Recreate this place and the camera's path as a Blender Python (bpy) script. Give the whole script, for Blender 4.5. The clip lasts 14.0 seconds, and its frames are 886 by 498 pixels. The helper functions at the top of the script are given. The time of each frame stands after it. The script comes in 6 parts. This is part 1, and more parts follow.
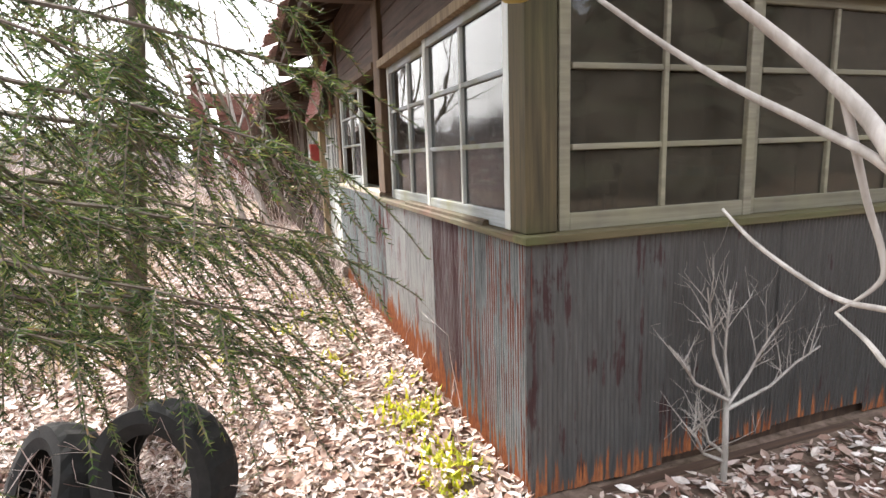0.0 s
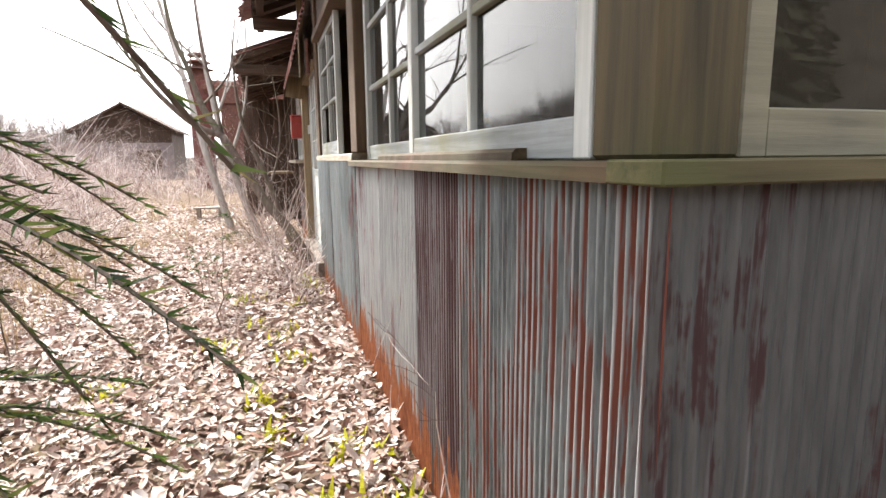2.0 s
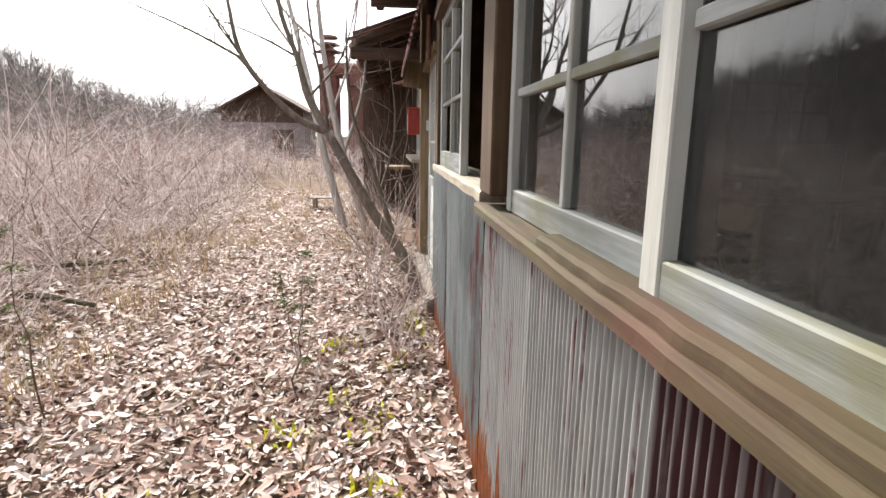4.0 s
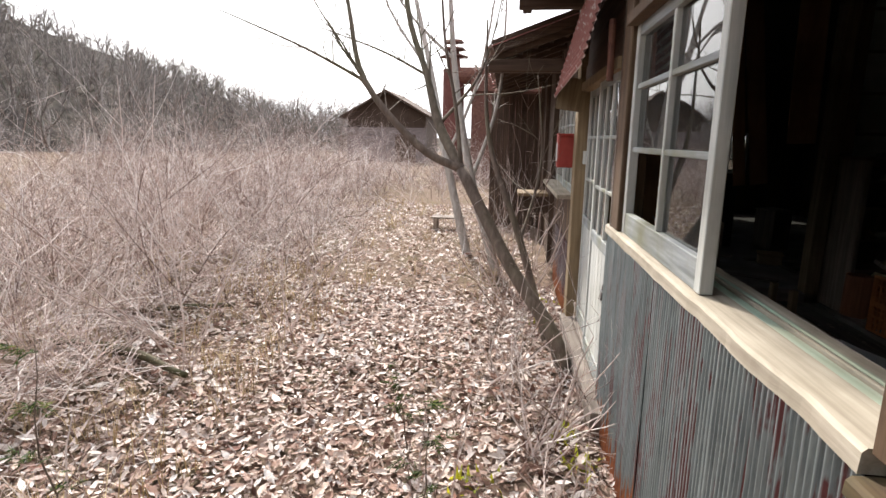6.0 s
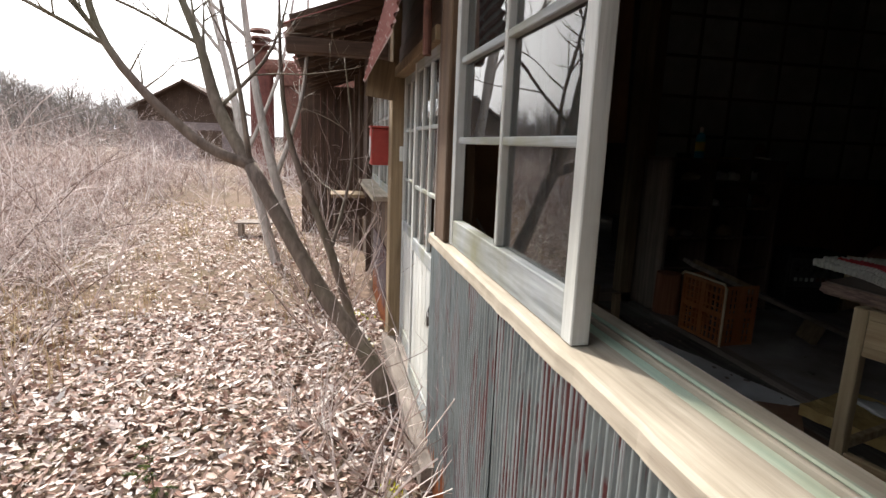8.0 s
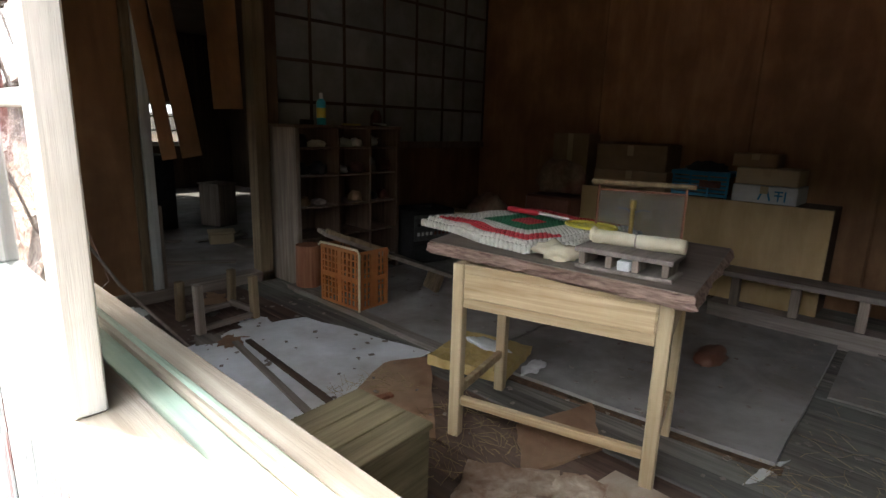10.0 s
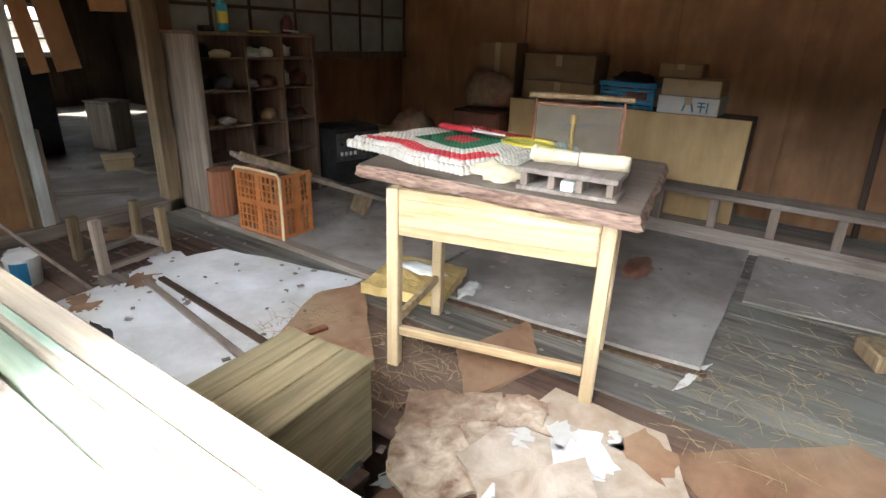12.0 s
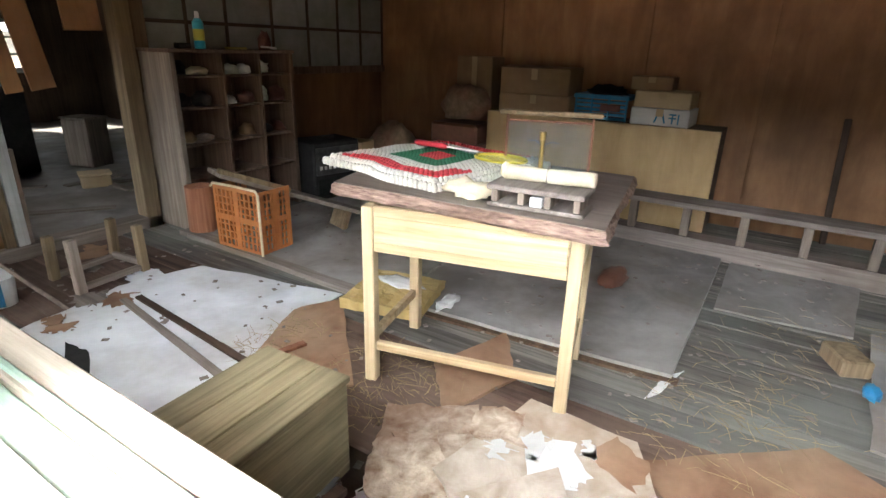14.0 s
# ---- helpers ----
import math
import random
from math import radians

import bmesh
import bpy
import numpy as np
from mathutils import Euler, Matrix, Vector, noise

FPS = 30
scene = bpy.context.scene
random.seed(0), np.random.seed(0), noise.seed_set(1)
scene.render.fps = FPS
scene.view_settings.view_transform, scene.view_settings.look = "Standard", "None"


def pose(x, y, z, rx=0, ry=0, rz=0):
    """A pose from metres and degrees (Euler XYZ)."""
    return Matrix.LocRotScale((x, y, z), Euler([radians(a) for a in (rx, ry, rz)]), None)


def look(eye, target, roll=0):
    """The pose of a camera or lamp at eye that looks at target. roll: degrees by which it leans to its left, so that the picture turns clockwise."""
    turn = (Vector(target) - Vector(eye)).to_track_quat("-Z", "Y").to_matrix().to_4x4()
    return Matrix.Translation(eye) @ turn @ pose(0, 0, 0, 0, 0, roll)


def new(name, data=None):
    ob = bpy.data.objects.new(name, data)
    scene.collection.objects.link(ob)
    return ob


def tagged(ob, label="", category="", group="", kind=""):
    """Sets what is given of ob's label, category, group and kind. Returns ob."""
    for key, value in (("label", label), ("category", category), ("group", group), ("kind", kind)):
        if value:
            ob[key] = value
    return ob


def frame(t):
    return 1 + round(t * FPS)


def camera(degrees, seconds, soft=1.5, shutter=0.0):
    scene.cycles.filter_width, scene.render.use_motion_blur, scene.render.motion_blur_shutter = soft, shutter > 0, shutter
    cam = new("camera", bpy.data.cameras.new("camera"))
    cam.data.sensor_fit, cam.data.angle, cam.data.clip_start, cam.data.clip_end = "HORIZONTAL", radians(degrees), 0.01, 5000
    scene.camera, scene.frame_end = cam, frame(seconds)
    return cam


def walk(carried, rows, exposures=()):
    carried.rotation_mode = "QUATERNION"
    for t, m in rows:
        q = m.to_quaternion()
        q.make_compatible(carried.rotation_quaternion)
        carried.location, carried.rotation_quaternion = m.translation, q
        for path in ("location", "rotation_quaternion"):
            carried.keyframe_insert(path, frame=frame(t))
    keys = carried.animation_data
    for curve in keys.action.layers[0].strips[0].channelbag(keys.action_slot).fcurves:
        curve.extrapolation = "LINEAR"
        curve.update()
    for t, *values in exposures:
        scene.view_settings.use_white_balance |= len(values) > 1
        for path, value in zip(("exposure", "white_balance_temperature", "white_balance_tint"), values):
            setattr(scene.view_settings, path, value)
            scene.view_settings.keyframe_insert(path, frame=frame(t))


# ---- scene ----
cam = camera(78.1, 14.0)
PATH = [
    (0, (0.142, 0.051, 1.518), (0.782, 1.915, 1.178), -2.0),
    (0.5, (0.195, 0.331, 1.43), (0.831, 2.197, 1.089), -1.8),
    (1, (0.344, 0.675, 1.305), (0.98, 2.541, 0.969), -1.6),
    (1.5, (0.6, 1.034, 1.189), (1.235, 2.9, 0.849), -1.2),
    (2, (0.655, 1.33, 1.204), (1.257, 3.209, 0.876), -0.6),
    (2.5, (0.723, 1.649, 1.228), (1.253, 3.541, 0.853), -0.7),
    (3, (0.816, 1.963, 1.241), (1.255, 3.872, 0.839), -0.1),
    (3.5, (0.81, 2.214, 1.307), (1.1, 4.147, 0.884), -0.3),
    (4, (0.802, 2.513, 1.413), (0.993, 4.465, 1.021), 0.9),
    (4.2, (0.801, 2.638, 1.45), (0.957, 4.595, 1.064), 1.5),
    (6.3, (0.55, 3.755, 1.685), (0.309, 5.7, 1.287), 0.9),
    (6.5, (0.542, 3.823, 1.673), (0.329, 5.771, 1.273), 1.8),
    (7, (0.551, 3.982, 1.635), (0.521, 5.943, 1.243), 2.1),
    (7.5, (0.65, 4.193, 1.622), (0.826, 6.147, 1.231), 2.1),
    (8, (0.678, 4.305, 1.626), (1.093, 6.225, 1.248), 2.2),
    (8.5, (0.663, 4.414, 1.64), (1.497, 6.197, 1.282), 2.4),
    (9, (0.773, 4.425, 1.632), (1.945, 6.01, 1.293), 2.3),
    (9.2, (0.835, 4.427, 1.637), (2.095, 5.943, 1.301), 2.2),
    (11.3, (1.088, 4.626, 1.588), (2.601, 5.761, 0.939), 2.0),
    (11.5, (1.088, 4.627, 1.589), (2.606, 5.741, 0.913), 1.9),
    (12, (1.088, 4.612, 1.612), (2.628, 5.661, 0.886), 2.0),
    (12.5, (1.088, 4.610, 1.616), (2.661, 5.605, 0.884), 1.8),
    (13, (1.088, 4.604, 1.644), (2.683, 5.559, 0.907), 1.8),
    (13.5, (1.088, 4.582, 1.642), (2.683, 5.553, 0.926), 1.5),
    (14, (1.088, 4.569, 1.647), (2.668, 5.580, 0.953), 1.6),
]
EXPOSURES = [(0.0, 1.6), (2.0, 1.45), (3.2, 1.25), (4.2, 1.0), (6.5, 0.85), (8.0, 1.0), (8.5, 1.6), (9.0, 2.05), (9.2, 2.3), (9.8, 3.3), (11.0, 5.4), (11.3, 5.5), (14.0, 5.5)]
walk(cam, [(t, look(eye, target, roll)) for t, eye, target, roll in PATH], EXPOSURES)

# ---- light: a bright hazy sky and a soft sun ----
SUN_ELEVATION, SUN_AZIMUTH = 43.0, -25.0   # degrees; azimuth from +y towards +x
world = bpy.data.worlds.new("sky")
scene.world = world
world.use_nodes = True
wn, wl = world.node_tree.nodes, world.node_tree.links
wn.clear()
sky = wn.new("ShaderNodeTexSky")
sky.sky_type, sky.sun_disc = "NISHITA", False
sky.sun_elevation, sky.sun_rotation = radians(SUN_ELEVATION), radians(SUN_AZIMUTH)
sky.air_density, sky.dust_density, sky.ozone_density = 1.0, 6.0, 0.6
haze = wn.new("ShaderNodeMix")
haze.data_type = "RGBA"
haze.inputs["Factor"].default_value = 0.72
haze.inputs["B"].default_value = (9.2, 9.5, 10.2, 1)
wl.new(sky.outputs["Color"], haze.inputs["A"])
bg = wn.new("ShaderNodeBackground")
bg.inputs["Strength"].default_value = 0.15
wl.new(haze.outputs["Result"], bg.inputs["Color"])
wo = wn.new("ShaderNodeOutputWorld")
wl.new(bg.outputs["Background"], wo.inputs["Surface"])
sun = new("sun", bpy.data.lights.new("sun", "SUN"))
sun.data.energy, sun.data.angle, sun.data.color = 5.0, radians(4), (1.0, 0.95, 0.88)
az, el = radians(SUN_AZIMUTH), radians(SUN_ELEVATION)
sun_way = Vector((math.sin(az) * math.cos(el), math.cos(az) * math.cos(el), math.sin(el)))
sun.matrix_world = look(sun_way * 30, (0, 0, 0))

# ---- materials ----


def shader(name):
    m = bpy.data.materials.new(name)
    m.use_nodes = True
    n, l = m.node_tree.nodes, m.node_tree.links
    return m, n, l, n["Principled BSDF"]


def coords(n, l, scale, world_space=False):
    if world_space:
        source = n.new("ShaderNodeNewGeometry").outputs["Position"]
    else:
        source = n.new("ShaderNodeTexCoord").outputs["Object"]
    mp = n.new("ShaderNodeMapping")
    mp.inputs["Scale"].default_value = scale
    l.new(source, mp.inputs["Vector"])
    return mp.outputs["Vector"]


def noise_of(n, l, vector, scale=1.0, detail=4.0, rough=0.6, distort=0.0):
    t = n.new("ShaderNodeTexNoise")
    t.inputs["Scale"].default_value, t.inputs["Detail"].default_value = scale, detail
    t.inputs["Roughness"].default_value, t.inputs["Distortion"].default_value = rough, distort
    l.new(vector, t.inputs["Vector"])
    return t.outputs["Fac"]


def ramp(n, l, fac, stops):
    r = n.new("ShaderNodeValToRGB")
    e = r.color_ramp.elements
    while len(e) < len(stops):
        e.new(0.5)
    for k, (p, c) in zip(e, stops):
        k.position = p
        k.color = (*c, 1) if len(c) == 3 else c
    l.new(fac, r.inputs["Fac"])
    return r.outputs["Color"]


def mix(n, l, fac, a, b, kind="MIX"):
    x = n.new("ShaderNodeMix")
    x.data_type, x.blend_type = "RGBA", kind
    for key, v in (("Factor", fac), ("A", a), ("B", b)):
        if isinstance(v, (int, float)):
            x.inputs[key].default_value = v
        elif isinstance(v, tuple):
            x.inputs[key].default_value = (*v, 1)
        else:
            l.new(v, x.inputs[key])
    return x.outputs["Result"]


def relief(n, l, p, height, strength, distance=0.01):
    b = n.new("ShaderNodeBump")
    b.inputs["Strength"].default_value, b.inputs["Distance"].default_value = strength, distance
    l.new(height, b.inputs["Height"])
    l.new(b.outputs["Normal"], p.inputs["Normal"])


def maths(n, l, op, a, b):
    x = n.new("ShaderNodeMath")
    x.operation = op
    for i, v in enumerate((a, b)):
        if isinstance(v, (int, float)):
            x.inputs[i].default_value = v
        else:
            l.new(v, x.inputs[i])
    return x.outputs[0]


def stuffed(name, dark, light, scale=(6, 6, 6), stain=None, stain_amount=0.5, rough=0.8, bump=0.3, fine=60, vary=0.25, metal=0.0, space=False, spec=0.3):
    """A worn surface: grain between two colours, larger stains, fine relief, and a shift from piece to piece."""
    m, n, l, p = shader(name)
    v = coords(n, l, scale, space)
    grain = noise_of(n, l, v, 1.0, 6, 0.62, 0.4)
    col = ramp(n, l, grain, [(0.3, dark), (0.7, light)])
    big = noise_of(n, l, coords(n, l, (1.7, 1.7, 1.7), space), 1.0, 5, 0.6)
    if stain:
        col = mix(n, l, maths(n, l, "MULTIPLY", ramp(n, l, big, [(0.45, (0, 0, 0)), (0.68, (1, 1, 1))]), stain_amount), col, stain)
    if vary:
        info = n.new("ShaderNodeObjectInfo")
        tone = ramp(n, l, info.outputs["Random"], [(0, (1 - vary,) * 3), (1, (1, 1, 1))])
        col = mix(n, l, 1.0, col, tone, "MULTIPLY")
    l.new(col, p.inputs["Base Color"])
    p.inputs["Roughness"].default_value, p.inputs["Metallic"].default_value = rough, metal
    p.inputs["Specular IOR Level"].default_value = spec
    if bump:
        relief(n, l, p, noise_of(n, l, coords(n, l, tuple(s * fine / 10 for s in scale), space), 1.0, 5, 0.65), bump, 0.004)
    return m


def wood(name, dark, light, axis="z", **more):
    s = {"x": (1.6, 34, 34), "y": (34, 1.6, 34), "z": (34, 34, 1.6)}[axis]
    more.setdefault("fine", 25)
    return stuffed(name, dark, light, s, **more)


def zinc(name, base, dark, paint, paint_at, rust_top, patch=0.67):
    """Corrugated sheet: dull zinc, flaking paint in streaks that run down, orange rust along the foot."""
    m, n, l, p = shader(name)
    streak = noise_of(n, l, coords(n, l, (44, 44, 1.8), True), 1.0, 5, 0.6, 0.3)
    cloud = noise_of(n, l, coords(n, l, (8.5, 8.5, 2.4), True), 1.0, 5, 0.62, 0.3)
    col = ramp(n, l, noise_of(n, l, coords(n, l, (50, 50, 5), True), 1.0, 5, 0.7), [(0.25, dark), (0.75, base)])
    both = maths(n, l, "ADD", maths(n, l, "MULTIPLY", streak, 1 - patch), maths(n, l, "MULTIPLY", cloud, patch))
    flake = ramp(n, l, both, [(paint_at, (0, 0, 0)), (paint_at + 0.035, (1, 1, 1))])
    col = mix(n, l, flake, col, mix(n, l, cloud, paint, tuple(c * 0.45 for c in paint)))
    own = n.new("ShaderNodeSeparateXYZ")
    l.new(n.new("ShaderNodeTexCoord").outputs["Object"], own.inputs["Vector"])
    crest = ramp(n, l, maths(n, l, "ADD", maths(n, l, "MULTIPLY", own.outputs["Y"], -62.0), maths(n, l, "MULTIPLY", streak, 0.9)), [(0.62, (0, 0, 0)), (0.78, (0.75, 0.75, 0.75))])
    col = mix(n, l, crest, col, tuple(min(1.0, c * 1.15) for c in base))   # paint rubbed off the crests
    sep = n.new("ShaderNodeSeparateXYZ")
    l.new(n.new("ShaderNodeNewGeometry").outputs["Position"], sep.inputs["Vector"])
    edge = maths(n, l, "ADD", sep.outputs["Z"], maths(n, l, "MULTIPLY", maths(n, l, "SUBTRACT", streak, 0.5), -0.9))
    foot = ramp(n, l, maths(n, l, "SUBTRACT", edge, rust_top - 0.5), [(0.49, (1, 1, 1)), (0.53, (0, 0, 0))])
    rust = ramp(n, l, noise_of(n, l, coords(n, l, (30, 30, 14), True), 1.0, 5, 0.7), [(0.3, (0.13, 0.035, 0.014)), (0.7, (0.36, 0.125, 0.04))])
    col = mix(n, l, foot, col, rust)
    l.new(col, p.inputs["Base Color"])
    worn = maths(n, l, "MAXIMUM", foot, flake)
    l.new(ramp(n, l, worn, [(0, (0.45, 0.45, 0.45)), (1, (0.85, 0.85, 0.85))]), p.inputs["Roughness"])
    l.new(ramp(n, l, worn, [(0, (0.35, 0.35, 0.35)), (1, (0, 0, 0))]), p.inputs["Metallic"])
    relief(n, l, p, streak, 0.15, 0.004)
    return m


def dirty_glass(name, dirt, amount, film=0.9, least=0.25):
    m, n, l, p = shader(name)
    n.remove(p)
    clear, gloss, dust = n.new("ShaderNodeBsdfTransparent"), n.new("ShaderNodeBsdfGlossy"), n.new("ShaderNodeBsdfDiffuse")
    clear.inputs["Color"].default_value = (film, film * 1.03, film * 1.02, 1)
    gloss.inputs["Roughness"].default_value = 0.015
    wave = n.new("ShaderNodeBump")
    wave.inputs["Strength"].default_value, wave.inputs["Distance"].default_value = 0.12, 0.01
    l.new(noise_of(n, l, coords(n, l, (3, 3, 3), True), 1.0, 1), wave.inputs["Height"])
    l.new(wave.outputs["Normal"], gloss.inputs["Normal"])
    dust.inputs["Color"].default_value = (*dirt, 1)
    slant = n.new("ShaderNodeLayerWeight")
    slant.inputs["Blend"].default_value = 0.5
    rise = maths(n, l, "POWER", slant.outputs["Facing"], 4.0)
    mirror = maths(n, l, "ADD", maths(n, l, "MULTIPLY", rise, 0.9), 0.055)
    a, b = n.new("ShaderNodeMixShader"), n.new("ShaderNodeMixShader")
    l.new(mirror, a.inputs["Fac"])
    l.new(clear.outputs[0], a.inputs[1]), l.new(gloss.outputs[0], a.inputs[2])
    smear = noise_of(n, l, coords(n, l, (5, 5, 3), True), 1.0, 8, 0.75, 0.6)
    l.new(maths(n, l, "MULTIPLY", ramp(n, l, smear, [(0.3, (least,) * 3), (0.75, (1, 1, 1))]), amount), b.inputs["Fac"])
    l.new(a.outputs[0], b.inputs[1]), l.new(dust.outputs[0], b.inputs[2])
    l.new(b.outputs[0], n["Material Output"].inputs["Surface"])
    return m


def islands(name, stops, rough=0.8, bump=0.0, trans=0.0):
    """Many loose pieces in one mesh, each with its own tone."""
    m, n, l, p = shader(name)
    g = n.new("ShaderNodeNewGeometry")
    col = ramp(n, l, g.outputs["Random Per Island"], stops)
    tone = ramp(n, l, noise_of(n, l, coords(n, l, (40, 40, 40)), 1.0, 4), [(0.3, (0.7, 0.68, 0.66)), (0.7, (1, 1, 1))])
    l.new(mix(n, l, 1.0, col, tone, "MULTIPLY"), p.inputs["Base Color"])
    p.inputs["Roughness"].default_value = rough
    p.inputs["Specular IOR Level"].default_value = 0.3
    if trans:
        thin, both = n.new("ShaderNodeBsdfTranslucent"), n.new("ShaderNodeMixShader")
        l.new(col, thin.inputs["Color"])
        both.inputs["Fac"].default_value = trans
        l.new(p.outputs[0], both.inputs[1]), l.new(thin.outputs[0], both.inputs[2])
        l.new(both.outputs[0], n["Material Output"].inputs["Surface"])
    return m


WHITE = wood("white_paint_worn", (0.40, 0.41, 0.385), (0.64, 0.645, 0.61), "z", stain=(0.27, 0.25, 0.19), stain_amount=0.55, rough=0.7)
# Weathered, mossy rail paint; also darker than the stiles to stand for wall shade.
WHITE_RAIL_SHADED = wood("white_paint_worn_shaded_rail", (0.17, 0.185, 0.19), (0.42, 0.44, 0.445), "x", stain=(0.17, 0.16, 0.07), stain_amount=0.85, rough=0.7)
# Dirty tan version of the white for the end wall, darkened further as its shade.
WHITE_TAN_SHADED = wood("white_paint_tan_shaded", (0.11, 0.098, 0.070), (0.24, 0.215, 0.16), "x", stain=(0.25, 0.23, 0.14), stain_amount=0.6, rough=0.7)
MOSSY = wood("mossy_post_wood", (0.035, 0.029, 0.016), (0.105, 0.078, 0.038), "z", stain=(0.062, 0.07, 0.022), stain_amount=0.55)
DARKWOOD = wood("dark_wood", (0.030, 0.018, 0.012), (0.095, 0.058, 0.038), "z", stain=(0.12, 0.085, 0.06), stain_amount=0.4)
DARKWOOD_Y = wood("dark_wood_along", (0.030, 0.018, 0.012), (0.095, 0.055, 0.036), "y", stain=(0.12, 0.085, 0.06), stain_amount=0.4)
DARKWOOD_X = wood("dark_wood_across", (0.030, 0.018, 0.012), (0.095, 0.055, 0.036), "x", stain=(0.12, 0.085, 0.06), stain_amount=0.4)
BROWNPOST = wood("brown_post_wood", (0.055, 0.03, 0.018), (0.13, 0.076, 0.042), "z", stain=(0.17, 0.12, 0.07), stain_amount=0.5)
TANPOST = wood("tan_post_wood", (0.13, 0.09, 0.05), (0.30, 0.22, 0.13), "z", stain=(0.12, 0.08, 0.045), stain_amount=0.6)
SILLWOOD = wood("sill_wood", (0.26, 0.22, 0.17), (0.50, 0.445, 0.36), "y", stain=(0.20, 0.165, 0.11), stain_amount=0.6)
# Old sill with red paint flakes; wood tone lowered for the shade under the eave.
SILLOLD_SHADED = wood("shaded_old_sill_wood", (0.024, 0.020, 0.010), (0.10, 0.082, 0.036), "y", stain=(0.12, 0.04, 0.03), stain_amount=0.5)
SILLMOSS = wood("mossy_sill_wood", (0.055, 0.045, 0.02), (0.14, 0.11, 0.055), "x", stain=(0.085, 0.105, 0.03), stain_amount=0.55)
SILLGREEN = wood("green_painted_track", (0.28, 0.40, 0.32), (0.52, 0.62, 0.50), "y", stain=(0.34, 0.28, 0.18), stain_amount=0.9)
PLY = stuffed("orange_plywood", (0.22, 0.107, 0.047), (0.37, 0.20, 0.096), (7, 7, 1.5), stain=(0.15, 0.070, 0.030), stain_amount=0.7, rough=0.6, bump=0.12, vary=0.35, space=True)
PANEL = stuffed("pale_plywood", (0.38, 0.25, 0.11), (0.52, 0.37, 0.19), (2, 8, 2), stain=(0.30, 0.19, 0.09), stain_amount=0.5, rough=0.55, bump=0.1, vary=0.05, space=True)
PAPER = stuffed("dusty_grey_panel", (0.20, 0.20, 0.19), (0.32, 0.32, 0.31), (4, 4, 4), stain=(0.15, 0.14, 0.12), stain_amount=0.5, bump=0.1, vary=0.25, space=True)
FLOORWOOD = wood("floor_planks", (0.07, 0.058, 0.047), (0.25, 0.225, 0.19), "y", stain=(0.21, 0.215, 0.185), stain_amount=0.75, vary=0.4)
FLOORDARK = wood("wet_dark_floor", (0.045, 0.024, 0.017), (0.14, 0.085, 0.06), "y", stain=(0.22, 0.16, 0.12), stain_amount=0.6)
FLOORSHEET = stuffed("dusty_floor_sheet", (0.52, 0.53, 0.53), (0.74, 0.75, 0.76), (3, 3, 3), stain=(0.26, 0.22, 0.17), stain_amount=0.5, bump=0.15, vary=0.1, space=True)
FLOORGREY = stuffed("grey_floor_sheet", (0.18, 0.165, 0.15), (0.37, 0.345, 0.315), (3, 3, 3), stain=(0.15, 0.11, 0.08), stain_amount=0.6, bump=0.15, vary=0.15, space=True)
TABLEWOOD = wood("table_pale_wood", (0.38, 0.275, 0.15), (0.62, 0.495, 0.31), "z", stain=(0.32, 0.21, 0.11), stain_amount=0.4, rough=0.55)
TABLEWOOD_Y = wood("table_pale_wood_along", (0.28, 0.175, 0.08), (0.64, 0.51, 0.315), "x", stain=(0.36, 0.23, 0.11), stain_amount=0.6, rough=0.5)
BARK = stuffed("rough_bark_edge", (0.09, 0.05, 0.038), (0.40, 0.28, 0.215), (60, 12, 90), stain=(0.10, 0.05, 0.035), stain_amount=0.5, bump=1.0, fine=20)
TABLETOP = wood("tabletop_wood", (0.12, 0.085, 0.065), (0.25, 0.19, 0.15), "y", stain=(0.30, 0.27, 0.23), stain_amount=0.6, rough=0.6)
GREYWOOD = wood("grey_wood", (0.15, 0.12, 0.10), (0.34, 0.29, 0.25), "y", stain=(0.10, 0.075, 0.06), stain_amount=0.5)
GREYWOOD_Z = wood("grey_wood_upright", (0.15, 0.115, 0.09), (0.36, 0.29, 0.23), "z", stain=(0.10, 0.075, 0.06), stain_amount=0.5)
GREYWOOD_X = wood("grey_wood_cross", (0.13, 0.10, 0.08), (0.30, 0.25, 0.21), "x", stain=(0.10, 0.075, 0.06), stain_amount=0.5)
CHESTWOOD = wood("damp_chest_wood", (0.14, 0.11, 0.056), (0.38, 0.315, 0.19), "x", stain=(0.075, 0.075, 0.038), stain_amount=0.6)
SHELFWOOD = wood("shelf_wood", (0.10, 0.062, 0.042), (0.22, 0.145, 0.10), "z", stain=(0.07, 0.045, 0.032), stain_amount=0.5)
ZINC_RED = zinc("zinc_with_red_streaks", (0.25, 0.285, 0.28), (0.06, 0.075, 0.08), (0.15, 0.042, 0.038), 0.505, 0.24, 0.6)
ZINC_STREAK = zinc("rust_streaked_zinc", (0.24, 0.265, 0.265), (0.035, 0.038, 0.041), (0.17, 0.045, 0.024), 0.48, 0.20, 0.35)
# Corner sheet of the end wall: red stains, zinc darkened to carry that side's shade.
ZINC_CORNER_SHADED = zinc("shaded_red_stained_zinc", (0.105, 0.105, 0.102), (0.042, 0.042, 0.041), (0.042, 0.011, 0.010), 0.545, 0.12, 0.6)
ZINC_MAROON = zinc("zinc_painted_maroon", (0.17, 0.15, 0.15), (0.05, 0.038, 0.038), (0.062, 0.014, 0.015), 0.40, 0.26)
ZINC_PALE = zinc("pale_zinc", (0.40, 0.41, 0.40), (0.17, 0.17, 0.175), (0.19, 0.055, 0.055), 0.555, 0.34)
